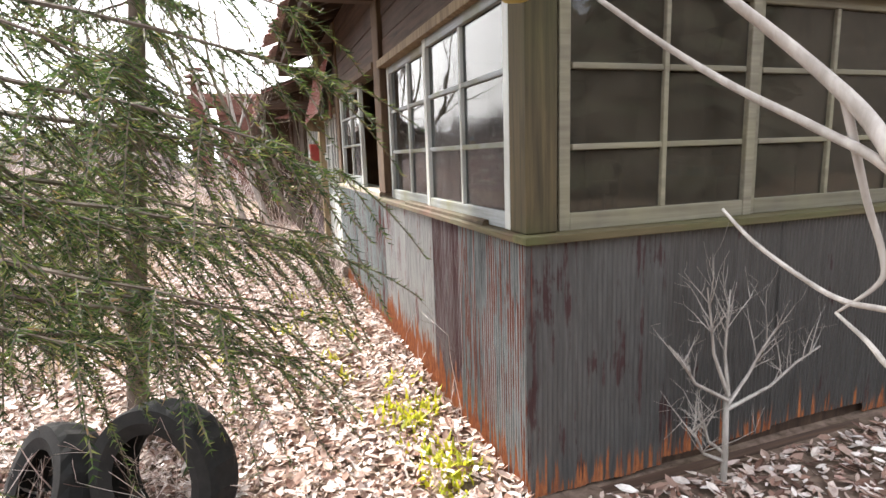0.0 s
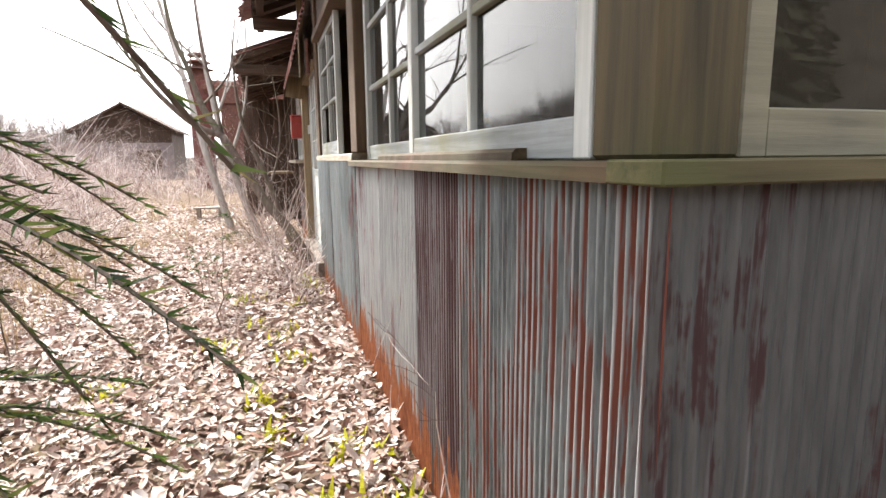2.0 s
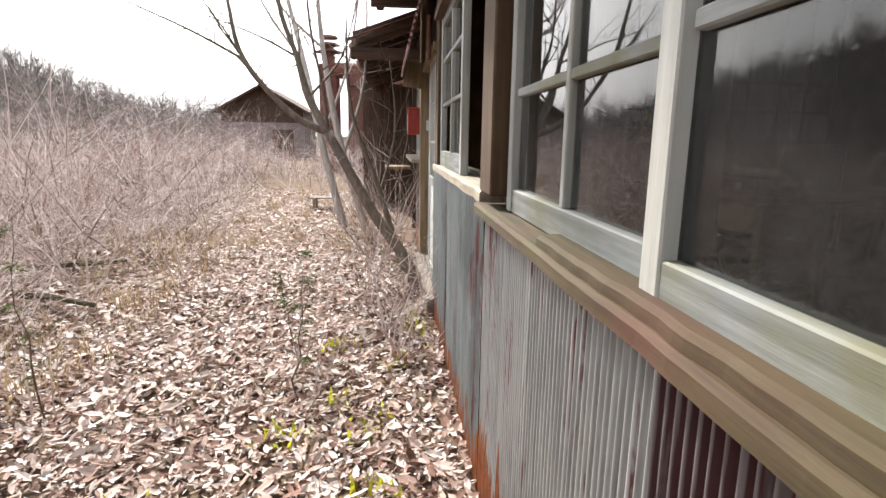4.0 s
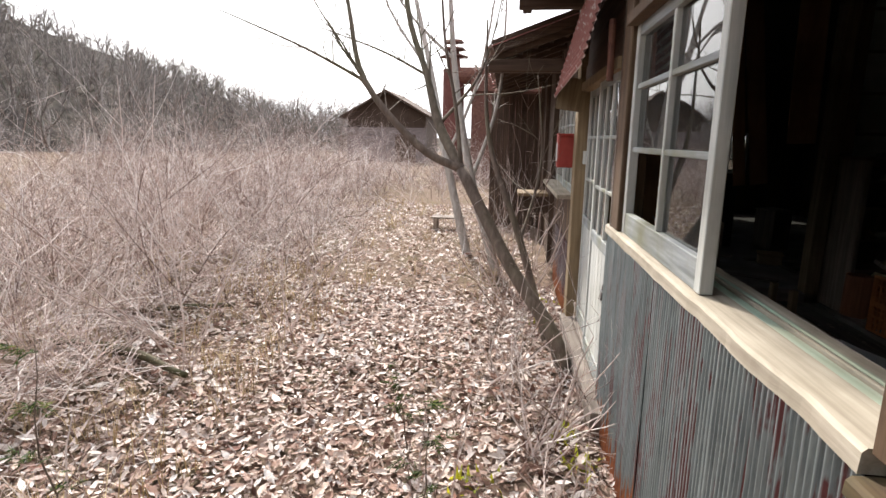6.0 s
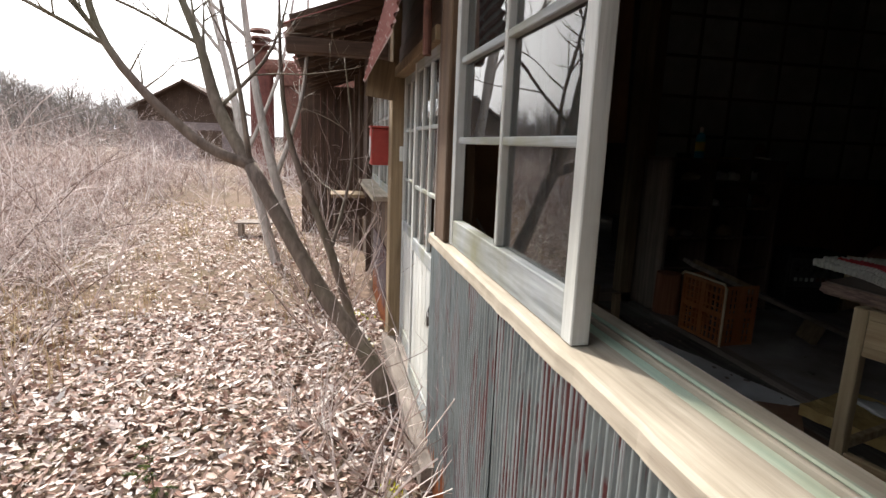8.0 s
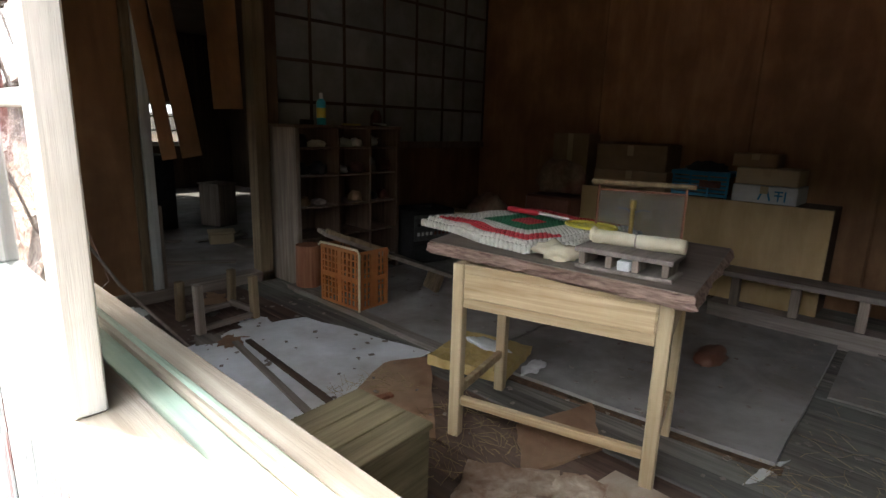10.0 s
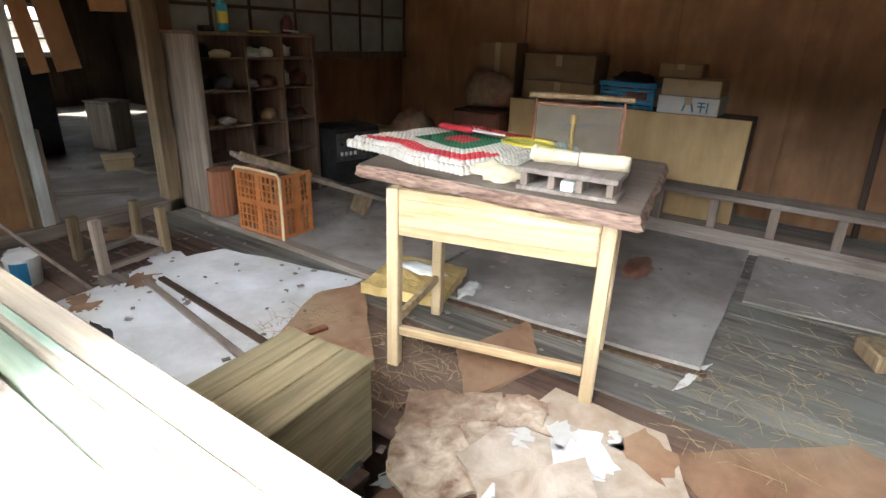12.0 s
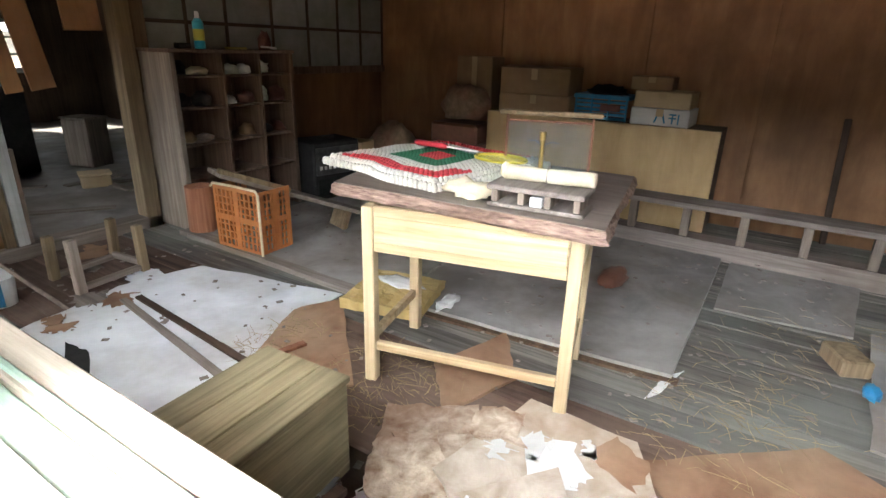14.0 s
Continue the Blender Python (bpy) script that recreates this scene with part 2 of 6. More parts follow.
# Remaining end-wall sheets, with the shade of that side put into the zinc colour.
ZINC_SHADED = zinc("shaded_zinc", (0.08, 0.078, 0.075), (0.040, 0.039, 0.037), (0.045, 0.014, 0.013), 0.60, 0.14, 0.7)
ZINC_ROOF = zinc("rusty_red_roof_sheet", (0.30, 0.24, 0.22), (0.16, 0.10, 0.09), (0.24, 0.065, 0.05), 0.42, -5.0)
GLASS = dirty_glass("dusty_window_glass", (0.42, 0.43, 0.42), 0.05, 0.42)
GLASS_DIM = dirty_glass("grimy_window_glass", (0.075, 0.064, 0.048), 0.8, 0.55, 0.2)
CONCRETE = stuffed("old_concrete", (0.20, 0.19, 0.17), (0.36, 0.34, 0.31), (12, 12, 12), stain=(0.12, 0.11, 0.09), bump=0.4)

# ---- building helpers ----


def put_box(bm, lo, hi, m=None, bevel=0.0):
    """A box between two corners, moved by m."""
    size = [max(b - a, 1e-4) for a, b in zip(lo, hi)]
    mid = [(a + b) / 2 for a, b in zip(lo, hi)]
    t = Matrix.Translation(mid) @ Matrix.Diagonal((*size, 1))
    if m is not None:
        t = m @ t
    made = bmesh.ops.create_cube(bm, size=1.0, matrix=t)["verts"]
    if bevel:
        edges = list({e for v in made for e in v.link_edges})
        bmesh.ops.bevel(bm, geom=edges, offset=bevel, segments=1, affect="EDGES")


def put_tube(bm, a, b, r0, r1=None, sides=12, cap=True):
    a, b = Vector(a), Vector(b)
    d = b - a
    t = Matrix.Translation((a + b) / 2) @ d.to_track_quat("Z", "Y").to_matrix().to_4x4()
    bmesh.ops.create_cone(bm, cap_ends=cap, segments=sides, radius1=r0, radius2=r0 if r1 is None else r1, depth=d.length, matrix=t)


def mesh_of(name, bm, material):
    me = bpy.data.meshes.new(name)
    bm.to_mesh(me)
    bm.free()
    me.materials.append(material)
    return me


def part(name, bm, material, parent=None, label=""):
    ob = new(name, mesh_of(name, bm, material))
    if parent is not None:
        ob.parent = parent
    if label:
        ob["label"] = label
    return ob


def box_part(name, lo, hi, material, parent=None, label="", bevel=0.003, m=None):
    bm = bmesh.new()
    put_box(bm, lo, hi, m, bevel)
    return part(name, bm, material, parent, label)


def thing(name, label, category, group="", kind="", at=None):
    ob = new(name)
    ob.empty_display_size = 0.1
    if at is not None:
        ob.matrix_basis = at
    return tagged(ob, label, category, group, kind)


def poly_mesh(name, verts, faces, material):
    me = bpy.data.meshes.new(name)
    me.from_pydata(verts, [], faces)
    me.materials.append(material)
    me.update()
    return me


def smooth(ob):
    for f in ob.data.polygons:
        f.use_smooth = True
    return ob


def corrugated(name, a0, a1, z0, z1, material, at, parent=None, pitch=0.0232, amp=0.0058, rows=5, wobble=0.004, ragged=0.012, seed=0):
    """A sheet of waves across its local x from a0 to a1, upright from z0 to z1, facing local -y."""
    rnd = random.Random(seed)
    n = int(round((a1 - a0) / pitch * 8))
    verts, faces = [], []
    for j in range(rows + 1):
        for i in range(n + 1):
            a = a0 + (a1 - a0) * i / n
            z = z0 + (z1 - z0) * j / rows
            if j == 0:
                z += ragged * noise.noise((a * 9, seed, 0.3))
            y = amp * math.sin(2 * math.pi * (a - a0) / pitch) + wobble * noise.noise((a * 2.5, z * 2.5, seed * 1.7))
            verts.append((a, y, z))
    for j in range(rows):
        for i in range(n):
            q = j * (n + 1) + i
            faces.append((q, q + 1, q + n + 2, q + n + 1))
    ob = new(name, poly_mesh(name, verts, faces, material))
    if parent is not None:
        ob.parent = parent
    ob.matrix_basis = at
    return smooth(ob)


LONG = Matrix.Rotation(radians(-90), 4, "Z")   # local x runs along world -y; local -y faces -x


def sash(name, label, at, length, z0, z1, mullions, bars, glass, stile=0.05, foot=0.07, deep=0.03, mats=(None, None), gone=(), group="window sashes"):
    """A glazed sash in the local xz plane: x from 0 to length; mullions and bars are the middle lines of the glazing bars."""
    up, flat = mats[0] or WHITE, mats[1] or WHITE_RAIL_SHADED
    th = thing(name, label, "window sash", group, "structure", at)
    box_part("stile", (0, -deep, z0), (stile, deep * 0.2, z1), up, th)
    box_part("stile", (length - stile, -deep, z0), (length, deep * 0.2, z1), up, th)
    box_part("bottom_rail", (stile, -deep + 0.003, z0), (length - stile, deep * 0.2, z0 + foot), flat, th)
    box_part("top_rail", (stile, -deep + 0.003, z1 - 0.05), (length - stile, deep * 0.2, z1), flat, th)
    for k in mullions:
        box_part("mullion", (k - 0.012, -deep + 0.006, z0 + foot), (k + 0.012, 0.0, z1 - 0.05), up, th)
    cuts = [stile] + list(mullions) + [length - stile]
    for z in bars:
        for a, b in zip(cuts, cuts[1:]):
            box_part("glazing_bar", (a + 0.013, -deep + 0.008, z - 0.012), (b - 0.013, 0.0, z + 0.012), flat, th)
    rows = [z0 + foot] + list(bars) + [z1 - 0.05]
    k = 0
    for a, b in zip(cuts, cuts[1:]):
        for c, d in zip(rows, rows[1:]):
            if k not in gone:
                box_part("pane", (a, -0.006, c), (b, -0.003, d), glass, th, bevel=0)
            k += 1
    return th


def fan(points, radii, sides=5):
    """Vertices and faces of a tapering tube along points."""
    verts, faces = [], []
    n = len(points)
    for i, p in enumerate(points):
        d = (points[min(i + 1, n - 1)] - points[max(i - 1, 0)]).normalized()
        u = d.cross(Vector((0.31, 0.17, 0.93))).normalized()
        w = d.cross(u)
        for s in range(sides):
            a = 2 * math.pi * s / sides
            verts.append(p + (u * math.cos(a) + w * math.sin(a)) * radii[i])
    for i in range(n - 1):
        for s in range(sides):
            t = (s + 1) % sides
            faces.append((i * sides + s, i * sides + t, (i + 1) * sides + t, (i + 1) * sides + s))
    faces.append(tuple(range((n - 1) * sides, n * sides)))
    return verts, faces


class Twigs:
    """Gathers tubes into one mesh."""

    def __init__(self):
        self.verts, self.faces = [], []

    def tube(self, points, radii, sides=4):
        v, f = fan(points, radii, sides)
        k = len(self.verts)
        self.verts += v
        self.faces += [tuple(i + k for i in q) for q in f]

    def grow(self, rnd, start, way, length, radius, depth, bend=0.25, up=0.15, kids=4, sides=4, steps=5):
        p, d, pts, rad = Vector(start), Vector(way).normalized(), [Vector(start)], [radius]
        spots = []
        for i in range(steps):
            d = (d + Vector((rnd.gauss(0, bend), rnd.gauss(0, bend), rnd.gauss(0, bend) + up)) * 0.5).normalized()
            p = p + d * (length / steps)
            pts.append(p.copy())
            rad.append(max(radius * (1 - 0.75 * (i + 1) / steps), 0.0008))
            spots.append((p.copy(), d.copy(), rad[-1]))
        self.tube(pts, rad, sides)
        if depth > 0:
            for k in range(kids):
                p, d, r = rnd.choice(spots)
                side = Vector((rnd.gauss(0, 1), rnd.gauss(0, 1), rnd.gauss(0.3, 0.6))).normalized()
                self.grow(rnd, p, d * 0.6 + side * 0.8, length * rnd.uniform(0.3, 0.6), r * 0.7, depth - 1, bend, up, max(kids - 1, 2), max(sides - 1, 3), max(steps - 1, 3))

    def object(self, name, material, parent=None):
        ob = new(name, poly_mesh(name, self.verts, self.faces, material))
        if parent is not None:
            ob.parent = parent
        return ob

# ---- ground ----
LEAFLITTER = stuffed("leaf_mould_soil", (0.06, 0.042, 0.032), (0.22, 0.16, 0.125), (14, 14, 14), stain=(0.085, 0.075, 0.035), stain_amount=0.5, bump=0.8, fine=30, vary=0, space=True, spec=0.05, rough=1.0)


def ground_z(x, y):
    near = max(0.0, 1.0 - (abs(x) + abs(y - 6)) / 40.0)
    z = 0.05 * noise.noise((x * 0.7, y * 0.7, 0.0)) * near + 0.012 * noise.noise((x * 4, y * 4, 2.0)) * near
    z += 0.09 * max(0.0, min(1.0, (x - 0.1) / 1.0)) * (1 if y > 0 else 0.3)
    z += 0.16 * max(0.0, min(1.0, (-1.6 - x) / 1.5)) * max(0.0, min(1.0, (y - 3) / 3))
    return z


def build_ground():
    def lines(lo, hi, a, b, fine):
        inner = list(np.arange(a, b + 1e-6, fine))
        out, step, q = [], 0.6, b
        while q < hi:
            q += step
            step *= 1.45
            out.append(min(q, hi))
        out2, step, q = [], 0.6, a
        while q > lo:
            q -= step
            step *= 1.45
            out2.append(max(q, lo))
        return list(reversed(out2)) + inner + out
    xs, ys = lines(-400, 400, -5, 4, 0.15), lines(-400, 400, -1, 14, 0.15)
    verts = [(x, y, ground_z(x, y)) for y in ys for x in xs]
    w = len(xs)
    faces = [(j * w + i, j * w + i + 1, (j + 1) * w + i + 1, (j + 1) * w + i) for j in range(len(ys) - 1) for i in range(w - 1)]
    return smooth(tagged(new("ground", poly_mesh("ground", verts, faces, LEAFLITTER)), "brown soil covered with rotting leaves and moss", "ground", "", "structure"))


build_ground()

def worn_board(name, x0, x1, y0, y1, z0, z1, material, parent, label="", seed=0.0, amount=0.012):
    """A board along y whose outer edge is nibbled by wear."""
    verts, faces, n = [], [], 60
    for i in range(n + 1):
        y = y0 + (y1 - y0) * i / n
        e = amount * (noise.noise((y * 4, seed, 0)) + 0.5 * noise.noise((y * 14, seed, 3)))
        verts += [(x0 + e, y, z0), (x0 + e + 0.002, y, z1 - 0.008), (x0 + e + 0.010, y, z1), (x1, y, z1), (x1, y, z0)]
    for i in range(n):
        for s in range(5):
            t = (s + 1) % 5
            faces.append((i * 5 + s, (i + 1) * 5 + s, (i + 1) * 5 + t, i * 5 + t))
    faces += [(0, 1, 2, 3, 4), tuple(n * 5 + s for s in (4, 3, 2, 1, 0))]
    ob = new(name, poly_mesh(name, verts, faces, material))
    ob.parent = parent
    if label:
        ob["label"] = label
    return ob


# ---- the shed: corrugated foot, sills, posts ----
WX = 1.128          # outer face of the sheets on the long wall
wall_west = thing("wall_west", "weathered shed wall with rusty corrugated sheets below its windows", "wall", "", "structure")
seams = [1.90, 2.66, 3.11, 3.74, 4.38, 5.02, 5.66, 6.60]
looks = [ZINC_STREAK, ZINC_MAROON, ZINC_PALE, ZINC_PALE, ZINC_RED, ZINC_RED, ZINC_RED]
for k, (a, b, m) in enumerate(zip(seams, seams[1:], looks)):
    corrugated("corrugated_sheet", 0, b - a + 0.03, -0.02, 1.165 if k < 4 else 1.195, m, Matrix.Translation((WX + 0.004 * (k % 2), b + 0.015, 0)) @ LONG, wall_west, seed=k)
box_part("wall_core", (WX + 0.025, 2.02, 0.0), (WX + 0.10, 6.55, 1.16), DARKWOOD, wall_west)
wall_south = thing("wall_south", "end wall of the shed clad in corrugated sheets coloured dark for its shade", "wall", "", "structure")
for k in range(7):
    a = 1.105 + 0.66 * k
    corrugated("corrugated_sheet", 0, 0.68, 0.10 + 0.03 * (k % 3), 1.175, ZINC_CORNER_SHADED if k == 0 else ZINC_SHADED, Matrix.Translation((a, 1.885 + 0.004 * (k % 2), 0)), wall_south, seed=20 + k, amp=0.0022)
box_part("wall_core", (1.2, 1.925, 0.0), (5.7, 2.0, 1.16), DARKWOOD, wall_south)
box_part("base_board", (1.3, 1.82, 0.02), (5.7, 1.87, 0.085), DARKWOOD_X, wall_south, "dark rotten board along the foot")

sill = thing("sill_1", "weathered wooden sill with flaked red paint and moss", "window sill", "", "structure")
worn_board("board", 1.092, 1.22, 1.97, 4.43, 1.168, 1.198, SILLOLD_SHADED, sill, "", 2.0, 0.005)
worn_board("ledge", 1.106, 1.158, 2.30, 3.62, 1.1985, 1.222, SILLOLD_SHADED, sill, "broken loose strip", 6.0, 0.008)
box_part("board", (1.09, 1.855, 1.168), (5.6, 1.97, 1.20), SILLMOSS, sill)
sill2 = thing("sill_2", "pale worn wooden sill under an open window", "window sill", "", "structure")


worn_board("board", 1.118, 1.235, 4.44, 6.66, 1.195, 1.238, SILLWOOD, sill2, "", 1.0, 0.009)
box_part("track", (1.236, 4.47, 1.19), (1.285, 6.60, 1.226), SILLGREEN, sill2, "track with flaked green paint")
box_part("track", (1.286, 4.47, 1.19), (1.355, 6.60, 1.236), SILLWOOD, sill2)
box_part("track_rib", (1.292, 4.47, 1.236), (1.304, 6.60, 1.243), SILLGREEN, sill2)

posts = [
    ("post_1", 1.125, 1.915, 1.262, 2.06, 1.200, 3.0, MOSSY, "mossy green corner post"),
    ("post_2", 1.115, 4.22, 1.235, 4.42, 1.239, 3.0, BROWNPOST, "dark brown wooden post"),
    ("post_3", 1.13, 6.40, 1.25, 6.56, 1.239, 3.0, BROWNPOST, "brown wooden post between window and door"),
    ("post_4", 1.10, 8.02, 1.24, 8.20, 0.10, 3.0, TANPOST, "tan wooden door post"),
]
for name, x0, y0, x1, y1, z0, z1, m, label in posts:
    tagged(box_part(name, (x0, y0, z0), (x1, y1, z1), m, bevel=0.006), label, "post", "", "structure")
box = box_part("post_5", (1.13, 6.56, 0.02), (1.25, 6.60, 3.0), DARKWOOD, bevel=0.004)
tagged(box, "dark wooden jamb beside the door", "post", "", "structure")

# walls above the windows, header boards
upper = thing("wall_upper", "dark brown boards above the windows", "wall", "", "structure")
for k in range(5):
    box_part("board", (1.15 + 0.004 * (k % 2), 2.07, 2.225 + 0.16 * k), (1.19, 8.02, 2.38 + 0.16 * k), DARKWOOD_Y, upper)
    box_part("board", (1.275, 1.95, 2.225 + 0.16 * k), (5.65, 1.99, 2.38 + 0.16 * k), DARKWOOD_X, upper)
box_part("lintel", (1.10, 2.07, 2.17), (1.24, 4.22, 2.224), TANPOST, upper, "pale header over the windows")
box_part("lintel", (1.10, 4.42, 2.20), (1.24, 6.40, 2.25), BROWNPOST, upper)
box_part("lintel", (1.11, 6.60, 2.04), (1.22, 8.02, 2.10), TANPOST, upper, "pale header over the door")
box_part("transom_board", (1.14, 6.60, 2.10), (1.18, 8.02, 2.224), DARKWOOD_Y, upper)
box_part("lintel", (1.275, 1.90, 2.17), (5.65, 2.03, 2.224), SILLMOSS, upper)

for k in range(3):
    box_part("end_board", (5.25 + 0.125 * k, 1.955, 1.20), (5.372 + 0.125 * k, 1.99, 2.17), DARKWOOD, wall_south)
box_part("corner_fillet", (1.263, 1.96, 1.20), (1.279, 2.04, 2.17), DARKWOOD, wall_south)

# window sashes
sash("window_1", "white four-by-two glazed sash with peeling paint", Matrix.Translation((1.165, 3.20, 0)) @ LONG, 1.12, 1.20, 2.17, [0.57], [1.55, 1.845], GLASS)
sash("window_2", "white glazed sash sliding behind the first", Matrix.Translation((1.195, 4.20, 0)) @ LONG, 1.06, 1.20, 2.17, [0.53], [1.55, 1.845], GLASS)
sash("window_3", "white glazed sash pushed half open", Matrix.Translation((1.185, 6.39, 0)) @ LONG, 1.13, 1.239, 2.20, [0.58], [1.64, 1.925], GLASS, foot=0.10, deep=0.034, gone=(0,))
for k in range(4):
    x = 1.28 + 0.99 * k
    sash("window_%d" % (4 + k), "grimy glazed sash in the end wall", Matrix.Translation((x, 1.965 + 0.02 * (k % 2), 0)), 1.0, 1.20, 2.17, [0.51], [1.53, 1.84], GLASS_DIM, mats=(WHITE_TAN_SHADED, WHITE_TAN_SHADED))

# ---- sliding door ----


def sliding_leaf(name, at, label):
    th = thing(name, label, "door", "sliding door leaves", "structure", at)
    w, z0, z1 = 0.70, 0.27, 2.04
    box_part("stile", (0, -0.03, z0), (0.045, 0, z1), WHITE, th)
    box_part("stile", (w - 0.045, -0.03, z0), (w, 0, z1), WHITE, th)
    box_part("rail", (0.045, -0.028, 1.04), (w - 0.045, 0, 1.11), WHITE_RAIL_SHADED, th)
    box_part("rail", (0.045, -0.028, z0), (w - 0.045, 0, z0 + 0.10), WHITE_RAIL_SHADED, th)
    box_part("rail", (0.045, -0.028, z1 - 0.05), (w - 0.045, 0, z1), WHITE_RAIL_SHADED, th)
    for k in range(6):
        a = 0.047 + k * (w - 0.09) / 6
        box_part("plank", (a, -0.02, z0 + 0.10), (a + (w - 0.09) / 6 - 0.004, -0.004, 1.04), WHITE, th)
    for k in (1, 2):
        x = 0.045 + k * (w - 0.09) / 3
        box_part("mullion", (x - 0.01, -0.026, 1.11), (x + 0.01, -0.004, z1 - 0.05), WHITE, th)
    for z in (1.39, 1.70):
        box_part("glazing_bar", (0.045, -0.024, z - 0.01), (w - 0.045, -0.002, z + 0.01), WHITE_RAIL_SHADED, th)
    for k in range(3):
        for c, d in ((1.11, 1.39), (1.39, 1.70), (1.70, z1 - 0.05)):
            a = 0.045 + k * (w - 0.09) / 3
            if not (name == "door_1" and k == 2 and c == 1.11):
                box_part("pane", (a, -0.014, c), (a + (w - 0.09) / 3, -0.011, d), GLASS, th, bevel=0)
    return th


sliding_leaf("door_1", Matrix.Translation((1.17, 7.31, 0)) @ LONG, "white sliding door leaf with a broken pane and padlock")
sliding_leaf("door_2", Matrix.Translation((1.21, 8.01, 0)) @ LONG, "white half-glazed sliding door leaf")
step = thing("door_sill", "grey weathered timber threshold of the door", "threshold", "", "structure")
worn_board("beam", 1.06, 1.14, 6.38, 8.10, 0.17, 0.262, GREYWOOD, step, "", 4.0, 0.01)
worn_board("beam", 1.145, 1.24, 6.62, 8.02, 0.17, 0.268, GREYWOOD, step, "", 5.0, 0.004)
for y in (6.40, 7.2, 7.95):
    box_part("prop", (1.08, y, -0.05), (1.16, y + 0.1, 0.168), GREYWOOD_Z, step)

# ---- roof over the near part ----
roof = thing("roof_1", "rusty corrugated roof on dark exposed rafters", "roof", "", "structure")
for k in range(17):
    y = 1.45 + 0.46 * k
    if y > 8.9:
        break
    m = Matrix.Translation((0.62, y, 2.92)) @ Matrix.Rotation(radians(-22), 4, "Y")
    # The near rafters are lengthened to follow the added shading overhang.
    box_part("rafter", (-0.22 if y < 4.3 else 0, 0, -0.07), (3.2, 0.045, 0), DARKWOOD_X, roof, m=m)
for k in range(11):
    y = 1.3 + 0.70 * k
    # Extra unseen overhang on the near sheets, added to shade the wall below.
    out = 0.26 if k < 4 else 0.0
    corrugated("roof_sheet", 0, 0.72, -out, 3.3, ZINC_ROOF, Matrix.Translation((0.52 - 0.05 * (k % 3), y, 2.93)) @ Matrix.Rotation(radians(-22), 4, "Y") @ Matrix.Rotation(radians(90), 4, "Z") @ Matrix.Rotation(radians(90), 4, "X"), roof, pitch=0.06, amp=0.01, ragged=0.05, seed=40 + k)
for y in (1.98, 4.28, 6.45, 8.08):
    box_part("outrigger", (0.62, y, 2.66), (1.12, y + 0.11, 2.78), DARKWOOD_X, roof)
box_part("eave_beam", (0.66, 1.4, 2.785), (0.74, 8.9, 2.86), DARKWOOD_Y, roof)
tagged(box_part("ceiling", (1.19, 2.0, 2.93), (5.7, 14.0, 3.0), DARKWOOD_X), "dark boards under the roof", "ceiling", "", "structure")
slab = bmesh.new()
put_box(slab, (0.0, 1.3, 0.0), (3.35, 9.0, 0.03), Matrix.Translation((0.62, 0, 2.955)) @ Matrix.Rotation(radians(-22), 4, "Y"))
part("boarding", slab, DARKWOOD_Y, roof)
back_slab = bmesh.new()
put_box(back_slab, (-3.3, 1.3, 0.0), (0, 14.0, 0.03), Matrix.Translation((6.7, 0, 2.95)) @ Matrix.Rotation(radians(22), 4, "Y"))
part("back_slope", back_slab, DARKWOOD_Y, roof)

# ---- far part of the shed beyond the door ----
far = thing("wall_far", "dark plank wall of the shed's far part", "wall", "", "structure")
rnd = random.Random(5)
y = 8.2
while y < 14.0:
    w = rnd.uniform(0.10, 0.17)
    box_part("plank", (1.17 + rnd.uniform(0, 0.008), y, 0.05), (1.20, y + w - 0.004, 1.16), DARKWOOD if rnd.random() < 0.7 else BROWNPOST, far)
    box_part("plank", (1.17 + rnd.uniform(0, 0.008), y, 2.15), (1.20, y + w - 0.004, 2.9), DARKWOOD, far)
    y += w
y = 10.56
while y < 14.0:
    w = rnd.uniform(0.10, 0.17)
    box_part("plank", (1.172 + rnd.uniform(0, 0.008), y, 1.163), (1.20, y + w - 0.003, 2.147), DARKWOOD, far)
    y += w
for k in range(3):
    box_part("plank", (1.174, 8.20 + 0.122 * k, 1.163), (1.20, 8.319 + 0.122 * k, 2.147), DARKWOOD, far)
corrugated("corrugated_sheet", 0, 1.3, 0.0, 0.75, ZINC_MAROON, Matrix.Translation((1.155, 9.95, 0)) @ LONG, far, seed=60)
box_part("sill", (1.03, 8.62, 1.16), (1.22, 10.6, 1.20), SILLWOOD, far, "pale worn sill")
for k in range(2):
    sash("window_%d" % (8 + k), "white glazed sash in the far wall", Matrix.Translation((1.19 + 0.02 * k, 9.55 + 1.0 * k, 0)) @ LONG, 0.98, 1.205, 2.15, [0.33, 0.65], [1.5, 1.82], GLASS)
for y in (10.6, 12.1, 13.6):
    box_part("post", (1.12, y, 0.02), (1.24, y + 0.12, 2.9), DARKWOOD, far)
far_roof = thing("roof_2", "sagging corrugated eave with exposed battens", "roof", "", "structure")
for k in range(12):
    y = 9.05 + 0.48 * k
    box_part("rafter", (0, 0, -0.06), (2.6, 0.05, 0), DARKWOOD_X, far_roof, m=Matrix.Translation((0.38, y, 2.44)) @ Matrix.Rotation(radians(-20), 4, "Y"))
box_part("tie_beam", (0.36, 9.02, 2.30), (1.2, 9.16, 2.42), DARKWOOD_X, far_roof, "dark beam end with moss", bevel=0.01)
box_part("verge_board", (0, -0.03, -0.02), (2.6, 0.0, 0.11), DARKWOOD_X, far_roof, m=Matrix.Translation((0.42, 9.03, 2.47)) @ Matrix.Rotation(radians(-20), 4, "Y"))
